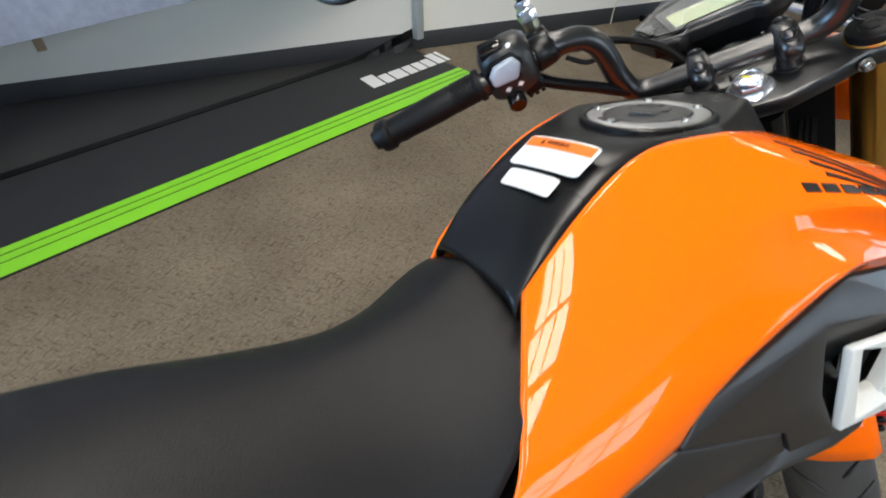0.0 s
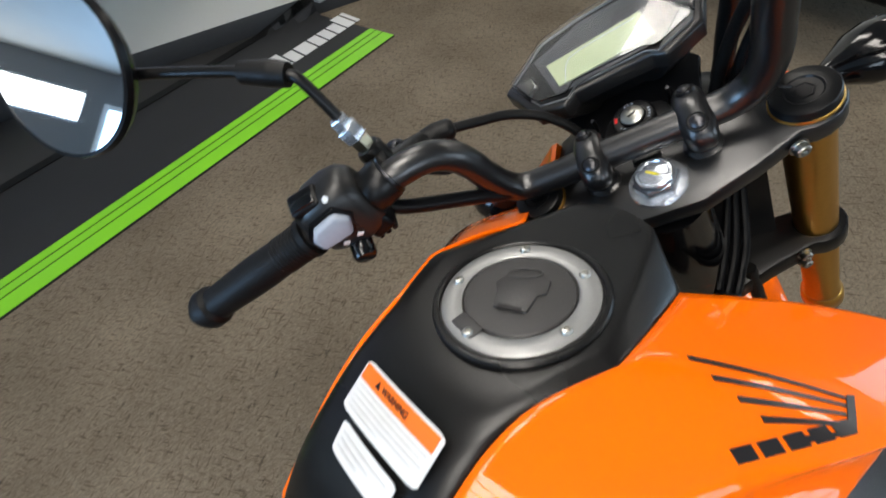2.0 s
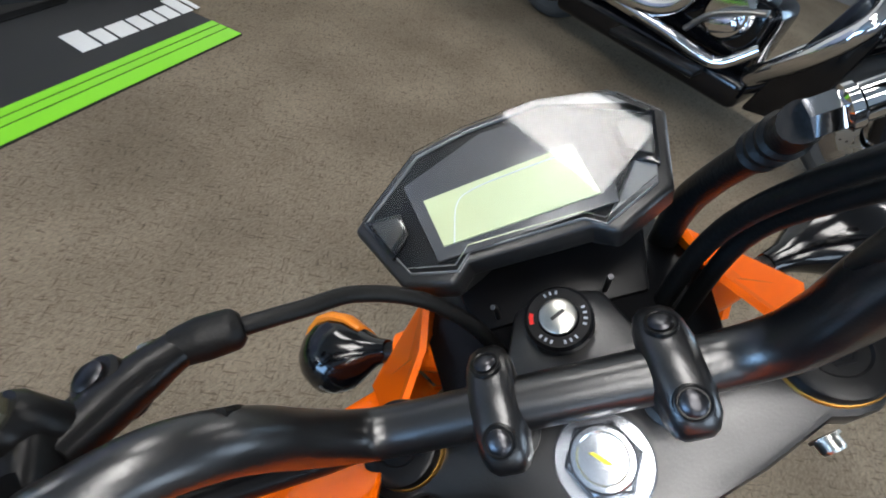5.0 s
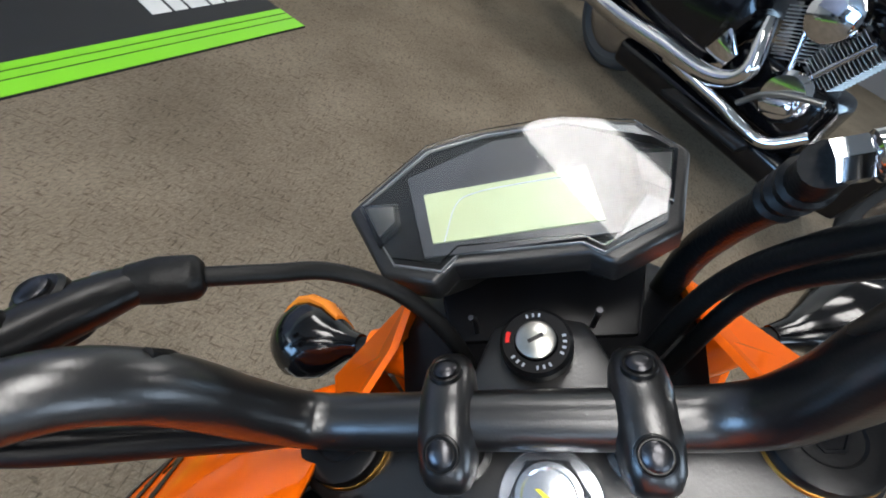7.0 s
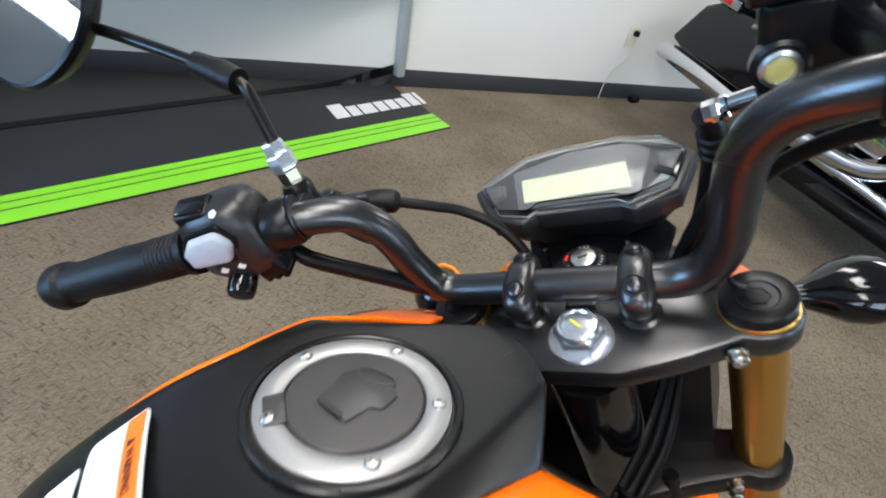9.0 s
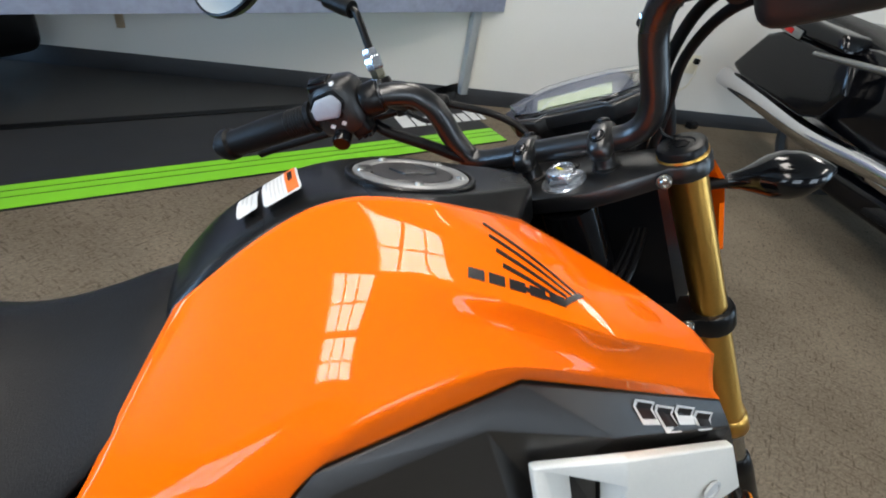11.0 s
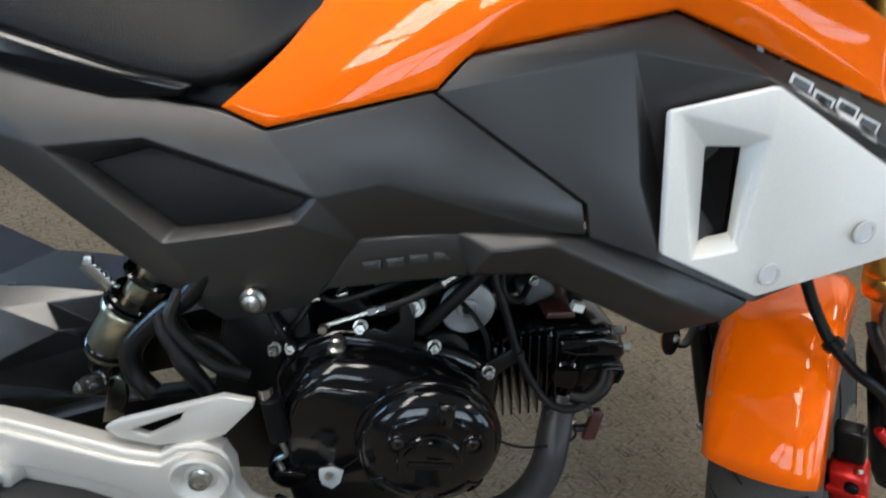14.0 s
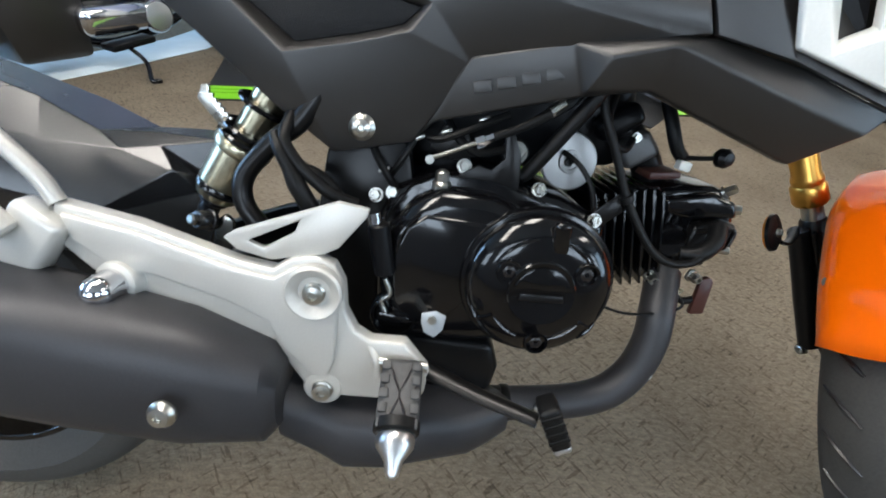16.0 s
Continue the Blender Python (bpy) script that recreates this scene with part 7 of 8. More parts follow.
    part("starter_button", steer(turned([(0.009, 0), (0.009, 0.006), (0.007, 0.008), (0, 0.008)], m @ Vector((0.0, -0.012, 0.031)), m.to_3x3() @ Vector((0, 0, 1)), 18)), GLOSS_BLACK, rs)
    part("starter_ring", steer(turned([(0.0085, 0.0085), (0.0065, 0.0085), (0.0065, 0.0078), (0.0085, 0.0078), (0.0085, 0.0085)], m @ Vector((0.0, -0.012, 0.031)), m.to_3x3() @ Vector((0, 0, 1)), 18)), WHITE_PRINT, rs)
    res = part("brake_reservoir", steer(box(0.050, 0.062, 0.044, plane_at((0.084, -0.152, 0.168), (0.2, 0.98, 0), (0, 0, 1)), 0.007, 3)), SATIN_BLACK, bike, "black front brake fluid reservoir")
    part("reservoir_lid", steer(box(0.056, 0.068, 0.010, pose(0.084, -0.152, 0.2045), 0.003)), PLASTIC_SMOOTH, res)
    win = SIGHT
    part("sight_housing", steer(turned([(0, -0.01), (0.0145, -0.01), (0.0145, 0.001), (0.012, 0.003), (0, 0.003)], win, (-1, 0.1, 0.12), 28)), SATIN_BLACK, res)
    part("sight_rim", steer(turned([(0.0068, 0.002), (0.0102, 0.002), (0.0102, 0.005), (0.0076, 0.006), (0.0068, 0.004)], win, (-1, 0.1, 0.12), 28)), BRUSHED, res, "bright sight glass rim")
    part("sight_glass", steer(turned([(0.0072, 0.002), (0.0072, 0.004), (0.005, 0.0048), (0, 0.005)], win, (-1, 0.1, 0.12), 24)), AMBER_GLASS, res, "yellowed sight glass")
    part("lever", steer(tube([(0.078, -0.215, 0.16), (0.060, -0.25, 0.152), (0.035, -0.31, 0.145), (0.0, -0.41, 0.142), (-0.008, -0.435, 0.142)], [0.010, 0.0095, 0.0075, 0.007, 0.010], 14, 6, None, True, 0.75)), SATIN_BLACK, res, "satin black brake lever")


SIGHT = Vector((0.0585, -0.1333, 0.1652))
AMBER_GLASS = material("aged_sight_glass", (0.5, 0.42, 0.14), 0.12, vary=0.3, grain=60)
build_controls()


def build_mirror(s):
    stem = part("mirror_stem", steer(tube([(0.037, 0.209 * s, 0.150), (0.044, 0.211 * s, 0.190), (0.055, 0.2145 * s, 0.232), (0.060, 0.220 * s, 0.244), (0.064, 0.235 * s, 0.254), (0.070, 0.270 * s, 0.275), (0.077, 0.322 * s, 0.304), (0.077, 0.345 * s, 0.318)], 0.0052, 14, 8)), SATIN_BLACK, bike, "slim black mirror stem")
    nuts = part("lock_nut", steer(turned([(0.0098, 0.016), (0.0116, 0.018), (0.0116, 0.030), (0.0100, 0.032), (0.0092, 0.0325), (0.0092, 0.0400), (0.0080, 0.0420)], (0.038, 0.2095 * s, 0.158), (0.13, 0.05 * s, 1), 6)), BRIGHT_ZINC, stem, "bright zinc plated lock nut")
    part("stem_adapter", steer(turned([(0.0085, 0.0), (0.0085, 0.006), (0.0098, 0.007), (0.0098, 0.016)], (0.038, 0.2095 * s, 0.158), (0.13, 0.05 * s, 1), 6)), ZINC_YELLOW, nuts, "yellow passivated adapter")
    part("stem_boot", steer(tube([(0.0605, 0.222 * s, 0.246), (0.064, 0.236 * s, 0.2545), (0.0675, 0.258 * s, 0.268)], [0.0105, 0.0115, 0.0095], 16)), RUBBER, stem, "black rubber sleeve")
    c = Vector((0.078, 0.391 * s, 0.356))
    n = MIRROR_N if s > 0 else Vector((MIRROR_N.x, -MIRROR_N.y, MIRROR_N.z))
    r = 0.074
    part("mirror_shell", steer(turned([(r - 0.005, -0.002), (r - 0.003, 0.004), (r, 0.003), (r + 0.001, -0.003), (r - 0.006, -0.014), (r * 0.6, -0.026), (0, -0.03)], c, n, 48)), PLASTIC_SMOOTH, stem, "round black mirror shell")
    part("mirror_face", steer(turned([(r - 0.003, 0.001), (r - 0.003, 0.003), (0, 0.003)], c, n, 48)), MIRROR, stem, "round mirror glass")


MIRROR_N = Vector((-0.76, -0.12, 0.64)).normalized()
build_mirror(1)
build_mirror(-1)


def build_headlight():
    for s in (1, -1):
        outer = [(0.045, 0.132 * s, -0.030), (0.085, 0.150 * s, -0.045), (0.118, 0.157 * s, -0.090), (0.138, 0.154 * s, -0.140), (0.120, 0.148 * s, -0.205), (0.165, 0.114 * s, -0.215), (0.185, 0.103 * s, -0.130), (0.150, 0.104 * s, -0.055), (0.10, 0.106 * s, -0.035)]
        inner = [(x, y - 0.006 * s, z) for x, y, z in outer]
        part("headlight_side", steer(loft([outer, inner])), ORANGE, bike, "glossy orange headlight side cover")
    rings = []
    for x, w, z0, z1 in ((0.04, 0.092, -0.26, -0.05), (0.12, 0.105, -0.26, -0.055), (0.18, 0.10, -0.22, -0.09), (0.215, 0.08, -0.21, -0.12)):
        rings.append([(x, -w, z0), (x, w, z0), (x, w, z1), (x, w * 0.6, z1 + 0.02), (x, -w * 0.6, z1 + 0.02), (x, -w, z1)])
    hl = part("headlight_body", steer(loft(rings)), PLASTIC_SMOOTH, bike, "black headlight body")
    part("gauge_bracket", steer(slab([(0.10, -0.06), (0.10, 0.06), (0.16, 0.075), (0.20, 0.05), (0.20, -0.05), (0.16, -0.075)], 0.01, pose(0, 0, -0.035), 0.003)), PLASTIC_SMOOTH, hl)
    for y in (-0.035, 0.04):
        part("wire_clip", steer(tube([(0.10, y, 0.006), (0.105, y, -0.01), (0.108, y + 0.004, -0.04)], 0.0018, 8)), DARK_STEEL, bike)
    for s in (1, -1):
        z = -0.078 if s > 0 else -0.098
        stalk = part("turn_signal", steer(rod((0.118, 0.118 * s, z), (0.128, 0.205 * s, z - 0.002), 0.0085, 0.0075, 14)), RUBBER, bike, "glossy black turn signal")
        part("signal_boss", steer(turned([(0.0, -0.012), (0.024, -0.012), (0.020, 0.006), (0.016, 0.022), (0.015, 0.026), (0.0, 0.026)], (0.117, 0.112 * s, z), (0.1, s, 0), 20)), ORANGE, stalk, "orange moulded boss")
        d = Vector((0.20, 0.93 * s, -0.12)).normalized()
        c0 = Vector((0.123, 0.158 * s if s < 0 else 0.148, z - 0.001))
        rings, lens = [], []
        e1 = d.cross(Vector((0, 0, 1))).normalized()
        e2 = e1.cross(d)
        tall = 1.25 if s > 0 else 1.1
        for t, w, h in ((0.0, 0.009, 0.009), (0.012, 0.012, 0.011), (0.024, 0.020, 0.016), (0.038, 0.031, 0.023), (0.052, 0.035, 0.026), (0.066, 0.034, 0.024), (0.080, 0.025, 0.017), (0.090, 0.014, 0.009), (0.096, 0.004, 0.003)):
            c = c0 + d * t * (1.0 if s > 0 else 1.2)
            ring = [(math.cos(q), math.sin(q)) for q in (2 * math.pi * k / 18 for k in range(18))]
            rings.append([c + e1 * w * u + e2 * h * tall * v for u, v in ring])
            if t > 0.02:
                lens.append([c + e1 * w * (0.25 * u + 0.80) + e2 * h * tall * 0.80 * v for u, v in ring])
        body = part("signal_body", steer(loft(rings)), GLOSS_BLACK, stalk, "", 60)
        if s > 0:
            part("signal_lens", steer(loft(lens)), AMBER, body, "orange signal lens")


build_headlight()


# ---------------------------------------------------------------- printed marks and labels
def build_marks():
    # warning label and its smaller companion on the spine
    def sheet(c4, mat, name, parent, label, lift, n=4, rounded=False):
        A, B, C, D = [Vector(c) for c in c4]
        nrm = (B - A).cross(D - A).normalized()
        if nrm.z < 0:
            nrm.negate()
        b = bmesh.new()
        g = [[b.verts.new(A.lerp(B, i / n).lerp(D.lerp(C, i / n), j / n) + nrm * (lift + 0.002 * (1 - (2 * i / n - 1) ** 2))) for j in range(n + 1)] for i in range(n + 1)]
        if rounded:
            for i, j in ((0, 0), (0, n), (n, 0), (n, n)):
                inner = g[1 if i == 0 else n - 1][1 if j == 0 else n - 1]
                g[i][j].co = g[i][j].co.lerp(inner.co, 0.32)
        for i in range(n):
            for j in range(n):
                b.faces.new((g[i][j], g[i + 1][j], g[i + 1][j + 1], g[i][j + 1]))
        geom = bmesh.ops.extrude_face_region(b, geom=b.faces[:], use_keep_orig=True)
        bmesh.ops.translate(b, vec=nrm * -0.0008, verts=[v for v in geom["geom"] if isinstance(v, bmesh.types.BMVert)])
        return part(name, b, mat, parent, label)

    A, B, C, D = (0.587, 0.039, 0.887), (0.586, -0.055, 0.893), (0.554, -0.055, 0.876), (0.553, 0.039, 0.869)
    lab = sheet((A, B, C, D), WHITE_PRINT, "warning_label", bike, "white and orange warning label", 0.0060, 12, True)
    vA, vB, vC, vD = [Vector(v) for v in (A, B, C, D)]
    top = [vA.lerp(vD, t) for t in (0.06, 0.36)] + [vB.lerp(vC, t) for t in (0.06, 0.36)]
    sheet((top[0].lerp(top[2], 0.025), top[0].lerp(top[2], 0.965), top[1].lerp(top[3], 0.965), top[1].lerp(top[3], 0.025)), LABEL_ORANGE, "label_header", lab, "orange header strip", 0.0069)
    nrm = (vB - vA).cross(vD - vA).normalized()
    if nrm.z < 0:
        nrm.negate()
    for k in range(5):
        t = 0.44 + 0.105 * k
        u1 = (0.94, 0.9, 0.95, 0.88, 0.6)[k]
        a, e = vA.lerp(vD, t), vB.lerp(vC, t)
        q = [a.lerp(e, 0.06), a.lerp(e, u1), a.lerp(e, u1) + (vD - vA) * 0.03, a.lerp(e, 0.06) + (vD - vA) * 0.03]
        sheet(q, GREY_LINE, "text_line", lab, "", 0.0070)
    m2 = [(0.549, 0.029, 0.8665), (0.5485, -0.043, 0.873), (0.5305, -0.044, 0.863), (0.530, 0.024, 0.858)]
    lab2 = sheet(m2, WHITE_PRINT, "small_label", bike, "small white notice label", 0.0062, 10, True)
    w = [Vector(v) for v in m2]
    for k in range(3):
        t = 0.25 + 0.22 * k
        a, e = w[0].lerp(w[3], t), w[1].lerp(w[2], t)
        sheet([a.lerp(e, 0.08), a.lerp(e, 0.9 - 0.15 * k), a.lerp(e, 0.9 - 0.15 * k) + (w[3] - w[0]) * 0.07, a.lerp(e, 0.08) + (w[3] - w[0]) * 0.07], GREY_LINE, "text_line", lab2, "", 0.0071)
    # the word on the header
    curve = bpy.data.curves.new("label_word", "FONT")
    curve.body, curve.size, curve.align_x, curve.align_y = "WARNING", 0.0064, "CENTER", "CENTER"
    curve.extrude = 0.0002
    word = new("label_word", curve)
    word.data.materials.append(BLACK_PRINT)
    xdir = (vB - vA).normalized()
    ydir = (vA - vD).normalized()
    word.parent = lab
    word.matrix_local = plane_at(vA.lerp(vB, 0.5).lerp(vD.lerp(vC, 0.5), 0.21) + nrm * 0.0098, xdir, ydir)
    part("warning_mark", slab([(-0.0026, -0.0022), (0.0026, -0.0022), (0.0, 0.0026)], 0.0004, plane_at(vA.lerp(vB, 0.27).lerp(vD.lerp(vC, 0.27), 0.21) + nrm * 0.0092, xdir, ydir)), BLACK_PRINT, lab)


GREY_LINE = material("grey_small_print", (0.58, 0.58, 0.57), 0.6, vary=0.1, grain=80)
build_marks()


# ---------------------------------------------------------------- printed shapes on the tank and shroud
def wrapped(ob, quads, mat, name, parent, label, lift, n=8, toward=(0, 0, -1)):
    """Thin printed shapes laid on a panel: each quad is split and set just proud of the panel's skin."""
    deps = bpy.context.evaluated_depsgraph_get()
    deps.update()
    ev = ob.evaluated_get(deps)
    made = None
    for q in quads:
        A, B, C, D = [Vector(p) for p in q]
        b = bmesh.new()
        g = []
        for i in range(n + 1):
            row = []
            for j in range(3):
                p = A.lerp(B, i / n).lerp(D.lerp(C, i / n), j / 2)
                aim = Vector(toward)
                hit, co, nrm, _ = ev.ray_cast(p - aim * 0.06, aim)
                if not hit:
                    hit, co, nrm, _ = ev.closest_point_on_mesh(p)
                if nrm.dot(aim) > 0:
                    nrm = -nrm
                row.append((co + nrm * lift, co + nrm * (lift - 0.0006)))
            g.append(row)
        top = [[b.verts.new(v[0]) for v in row] for row in g]
        low = [[b.verts.new(v[1]) for v in row] for row in g]
        for i in range(n):
            for j in range(2):
                b.faces.new((top[i][j], top[i + 1][j], top[i + 1][j + 1], top[i][j + 1]))
                b.faces.new((low[i][j], low[i][j + 1], low[i + 1][j + 1], low[i + 1][j]))
            b.faces.new((top[i][0], low[i][0], low[i + 1][0], top[i + 1][0]))
            b.faces.new((top[i][2], top[i + 1][2], low[i + 1][2], low[i][2]))
        b.faces.new((top[0][0], top[0][1], top[0][2], low[0][2], low[0][1], low[0][0]))
        b.faces.new((top[n][0], low[n][0], low[n][1], low[n][2], top[n][2], top[n][1]))
        made = part(name, b, mat, parent, label)
    return made


def tank_prints():
    covers = [ob for ob in bike.children if ob.name.startswith("tank_cover")]
    right = next(ob for ob in covers if ob.data.vertices[0].co.y < 0)
    left = next(ob for ob in covers if ob.data.vertices[0].co.y > 0)
    # a fan of slanting bars closed by an upright stroke
    ends = [((0.7255, -0.114, 0.879), (0.7780, -0.1830, 0.860)), ((0.7240, -0.1300, 0.875), (0.7730, -0.1855, 0.858)), ((0.7236, -0.1455, 0.871), (0.7670, -0.1875, 0.857)),
            ((0.7240, -0.1590, 0.866), (0.7600, -0.1890, 0.856)), ((0.7270, -0.1745, 0.858), (0.7535, -0.1905, 0.851))]
    wide = Vector((-0.0028, -0.0052, -0.0026))
    for s, ob in ((1, right), (-1, left)):
        bars = []
        for a, e in ends:
            a, e = Vector(a), Vector(e)
            w0, w1 = wide * 0.62, wide * 0.36
            bars.append([(p.x, p.y * s, p.z) for p in (a, e, e + w1, a + w0)])
        a, e = Vector((0.7800, -0.1835, 0.853)), Vector((0.7560, -0.1935, 0.847))
        d = Vector((0.004, -0.003, -0.001))
        bars.append([(p.x, p.y * s, p.z) for p in (a, a + d, e + d, e)])
        wrapped(ob, bars, BLACK_PRINT, "black_bar", ob, "black printed bar", 0.0012)
        blocks = []
        a, e = Vector((0.6950, -0.1590, 0.862)), Vector((0.7650, -0.1965, 0.847))
        dn = Vector((-0.0022, -0.0072, -0.0045))
        for k in range(5):
            u0, u1 = 0.01 + 0.202 * k, 0.01 + 0.202 * k + 0.158
            p, q = a.lerp(e, u0), a.lerp(e, u1)
            blocks.append([(v.x, v.y * s, v.z) for v in (p, q, q + dn, p + dn)])
        wrapped(ob, blocks, BLACK_PRINT, "black_mark", ob, "black printed shape", 0.0012, 4, (0, 0.5 * s, -0.87))
    shrouds = [ob for ob in bike.children if ob.name.startswith("front_shroud")]
    for ob in shrouds:
        s = 1 if ob.data.vertices[0].co.y < 0 else -1
        a, e = Vector((0.846, -0.21, 0.7295)), Vector((0.938, -0.22, 0.700))
        dn = Vector((-0.001, 0, -0.0158))
        inward = (0, s, 0)
        for k in range(4):
            p, q = a.lerp(e, 0.26 * k), a.lerp(e, 0.26 * k + 0.235)
            step = Vector((0, 0, -0.003 * (k % 2)))
            base = [v + step for v in (p, q, q + dn, p + dn)]
            c = sum(base, Vector()) / 4
            back = wrapped(ob, [[(v.x, v.y * s, v.z) for v in base]], WHITE_PRINT, "white_mark", ob, "white printed outline", 0.0010, 6, inward)
            inner = [c + (v - c) * 0.74 for v in base]
            wrapped(ob, [[(v.x, v.y * s, v.z) for v in inner]], BLACK_PRINT, "black_mark", back, "black printed fill", 0.0018, 6, inward)


tank_prints()


# ---------------------------------------------------------------- the dark machines standing round about
BLACK_PAINT = material("deep_black_paint", (0.003, 0.003, 0.0038), 0.16, coat=0.3, spec=0.3, vary=0.2, grain=120, rvary=0.05)
SILVER_TRIM = material("satin_silver_trim", (0.3, 0.3, 0.29), 0.34, metal=0.9, vary=0.06, grain=200)


def road_wheel(root, c, r, w, name="wheel"):
    wheel = part(name, turned(tyre_profile(r, w) + [(r * 0.64, -0.34 * w)], c, (0, 1, 0), 56), TYRE, root, "black road tyre on a dark wheel")
    c = Vector(c)
    rim = r * 0.68
    part("rim", turned([(rim + 0.006, -0.42 * w), (rim - 0.012, -0.42 * w), (rim - 0.025, -0.2 * w), (rim - 0.025, 0.2 * w), (rim - 0.012, 0.42 * w), (rim + 0.006, 0.42 * w), (rim + 0.006, -0.42 * w)], c, (0, 1, 0), 56), BLACK_PAINT, wheel, "black rim")
    part("rim_line", turned([(rim + 0.004, -0.44 * w), (rim - 0.006, -0.44 * w), (rim - 0.006, -0.425 * w), (rim + 0.004, -0.425 * w), (rim + 0.004, -0.44 * w)], c, (0, 1, 0), 56), CHROME, wheel, "bright rim edge")
    part("hub", turned([(0, -0.07), (0.05, -0.07), (0.06, -0.04), (0.06, 0.04), (0.05, 0.07), (0, 0.07)], c, (0, 1, 0), 24), BLACK_PAINT, wheel)
    for k in range(9):
        a = 2 * math.pi * k / 9
        d = Vector((math.cos(a), 0, math.sin(a)))
        part("spoke", rod(c + d * 0.05, c + d * (rim - 0.015), 0.014, 0.011, 10), BLACK_PAINT, wheel)
    return wheel


def half_fender(root, c, r, w, a0, a1, name, mat):
    rings = []
    for k in range(17):
        a = radians(a0 + (a1 - a0) * k / 16)
        ring = []
        for j in range(9):
            u = -1 + 2 * j / 8
            q = r - 0.05 * abs(u) ** 3
            ring.append((c[0] + q * math.cos(a), c[1] + 0.5 * w * u, c[2] + q * math.sin(a)))
        rings.append(ring)
    ob = part(name, loft(rings, cap=False, closed=False), mat, root, "", 60)
    m = ob.modifiers.new("wall", "SOLIDIFY")
    m.thickness, m.offset = 0.006, 0
    return ob


def finned_cylinder(root, foot, lean, mat):
    """An upright cylinder with its cooling fins, leaning fore or aft in the machine's plane."""
    ax = Vector((math.sin(radians(lean)), 0, math.cos(radians(lean))))
    cross = Vector((ax.z, 0, -ax.x))
    foot = Vector(foot)
    cyl = part("cylinder", rod(foot, foot + ax * 0.24, 0.06, 0.06, 24), BLACK_PAINT, root, "black air-cooled cylinder with bright fins")
    for k in range(15):
        p = foot + ax * (0.02 + 0.0145 * k)
        part("fin", box(0.165, 0.18, 0.0055, plane_at(p, cross, (0, 1, 0)), 0.002, 1), mat, cyl)
    part("rocker_cover", box(0.17, 0.17, 0.07, plane_at(foot + ax * 0.275, cross, (0, 1, 0)), 0.02, 3), BLACK_PAINT, cyl)


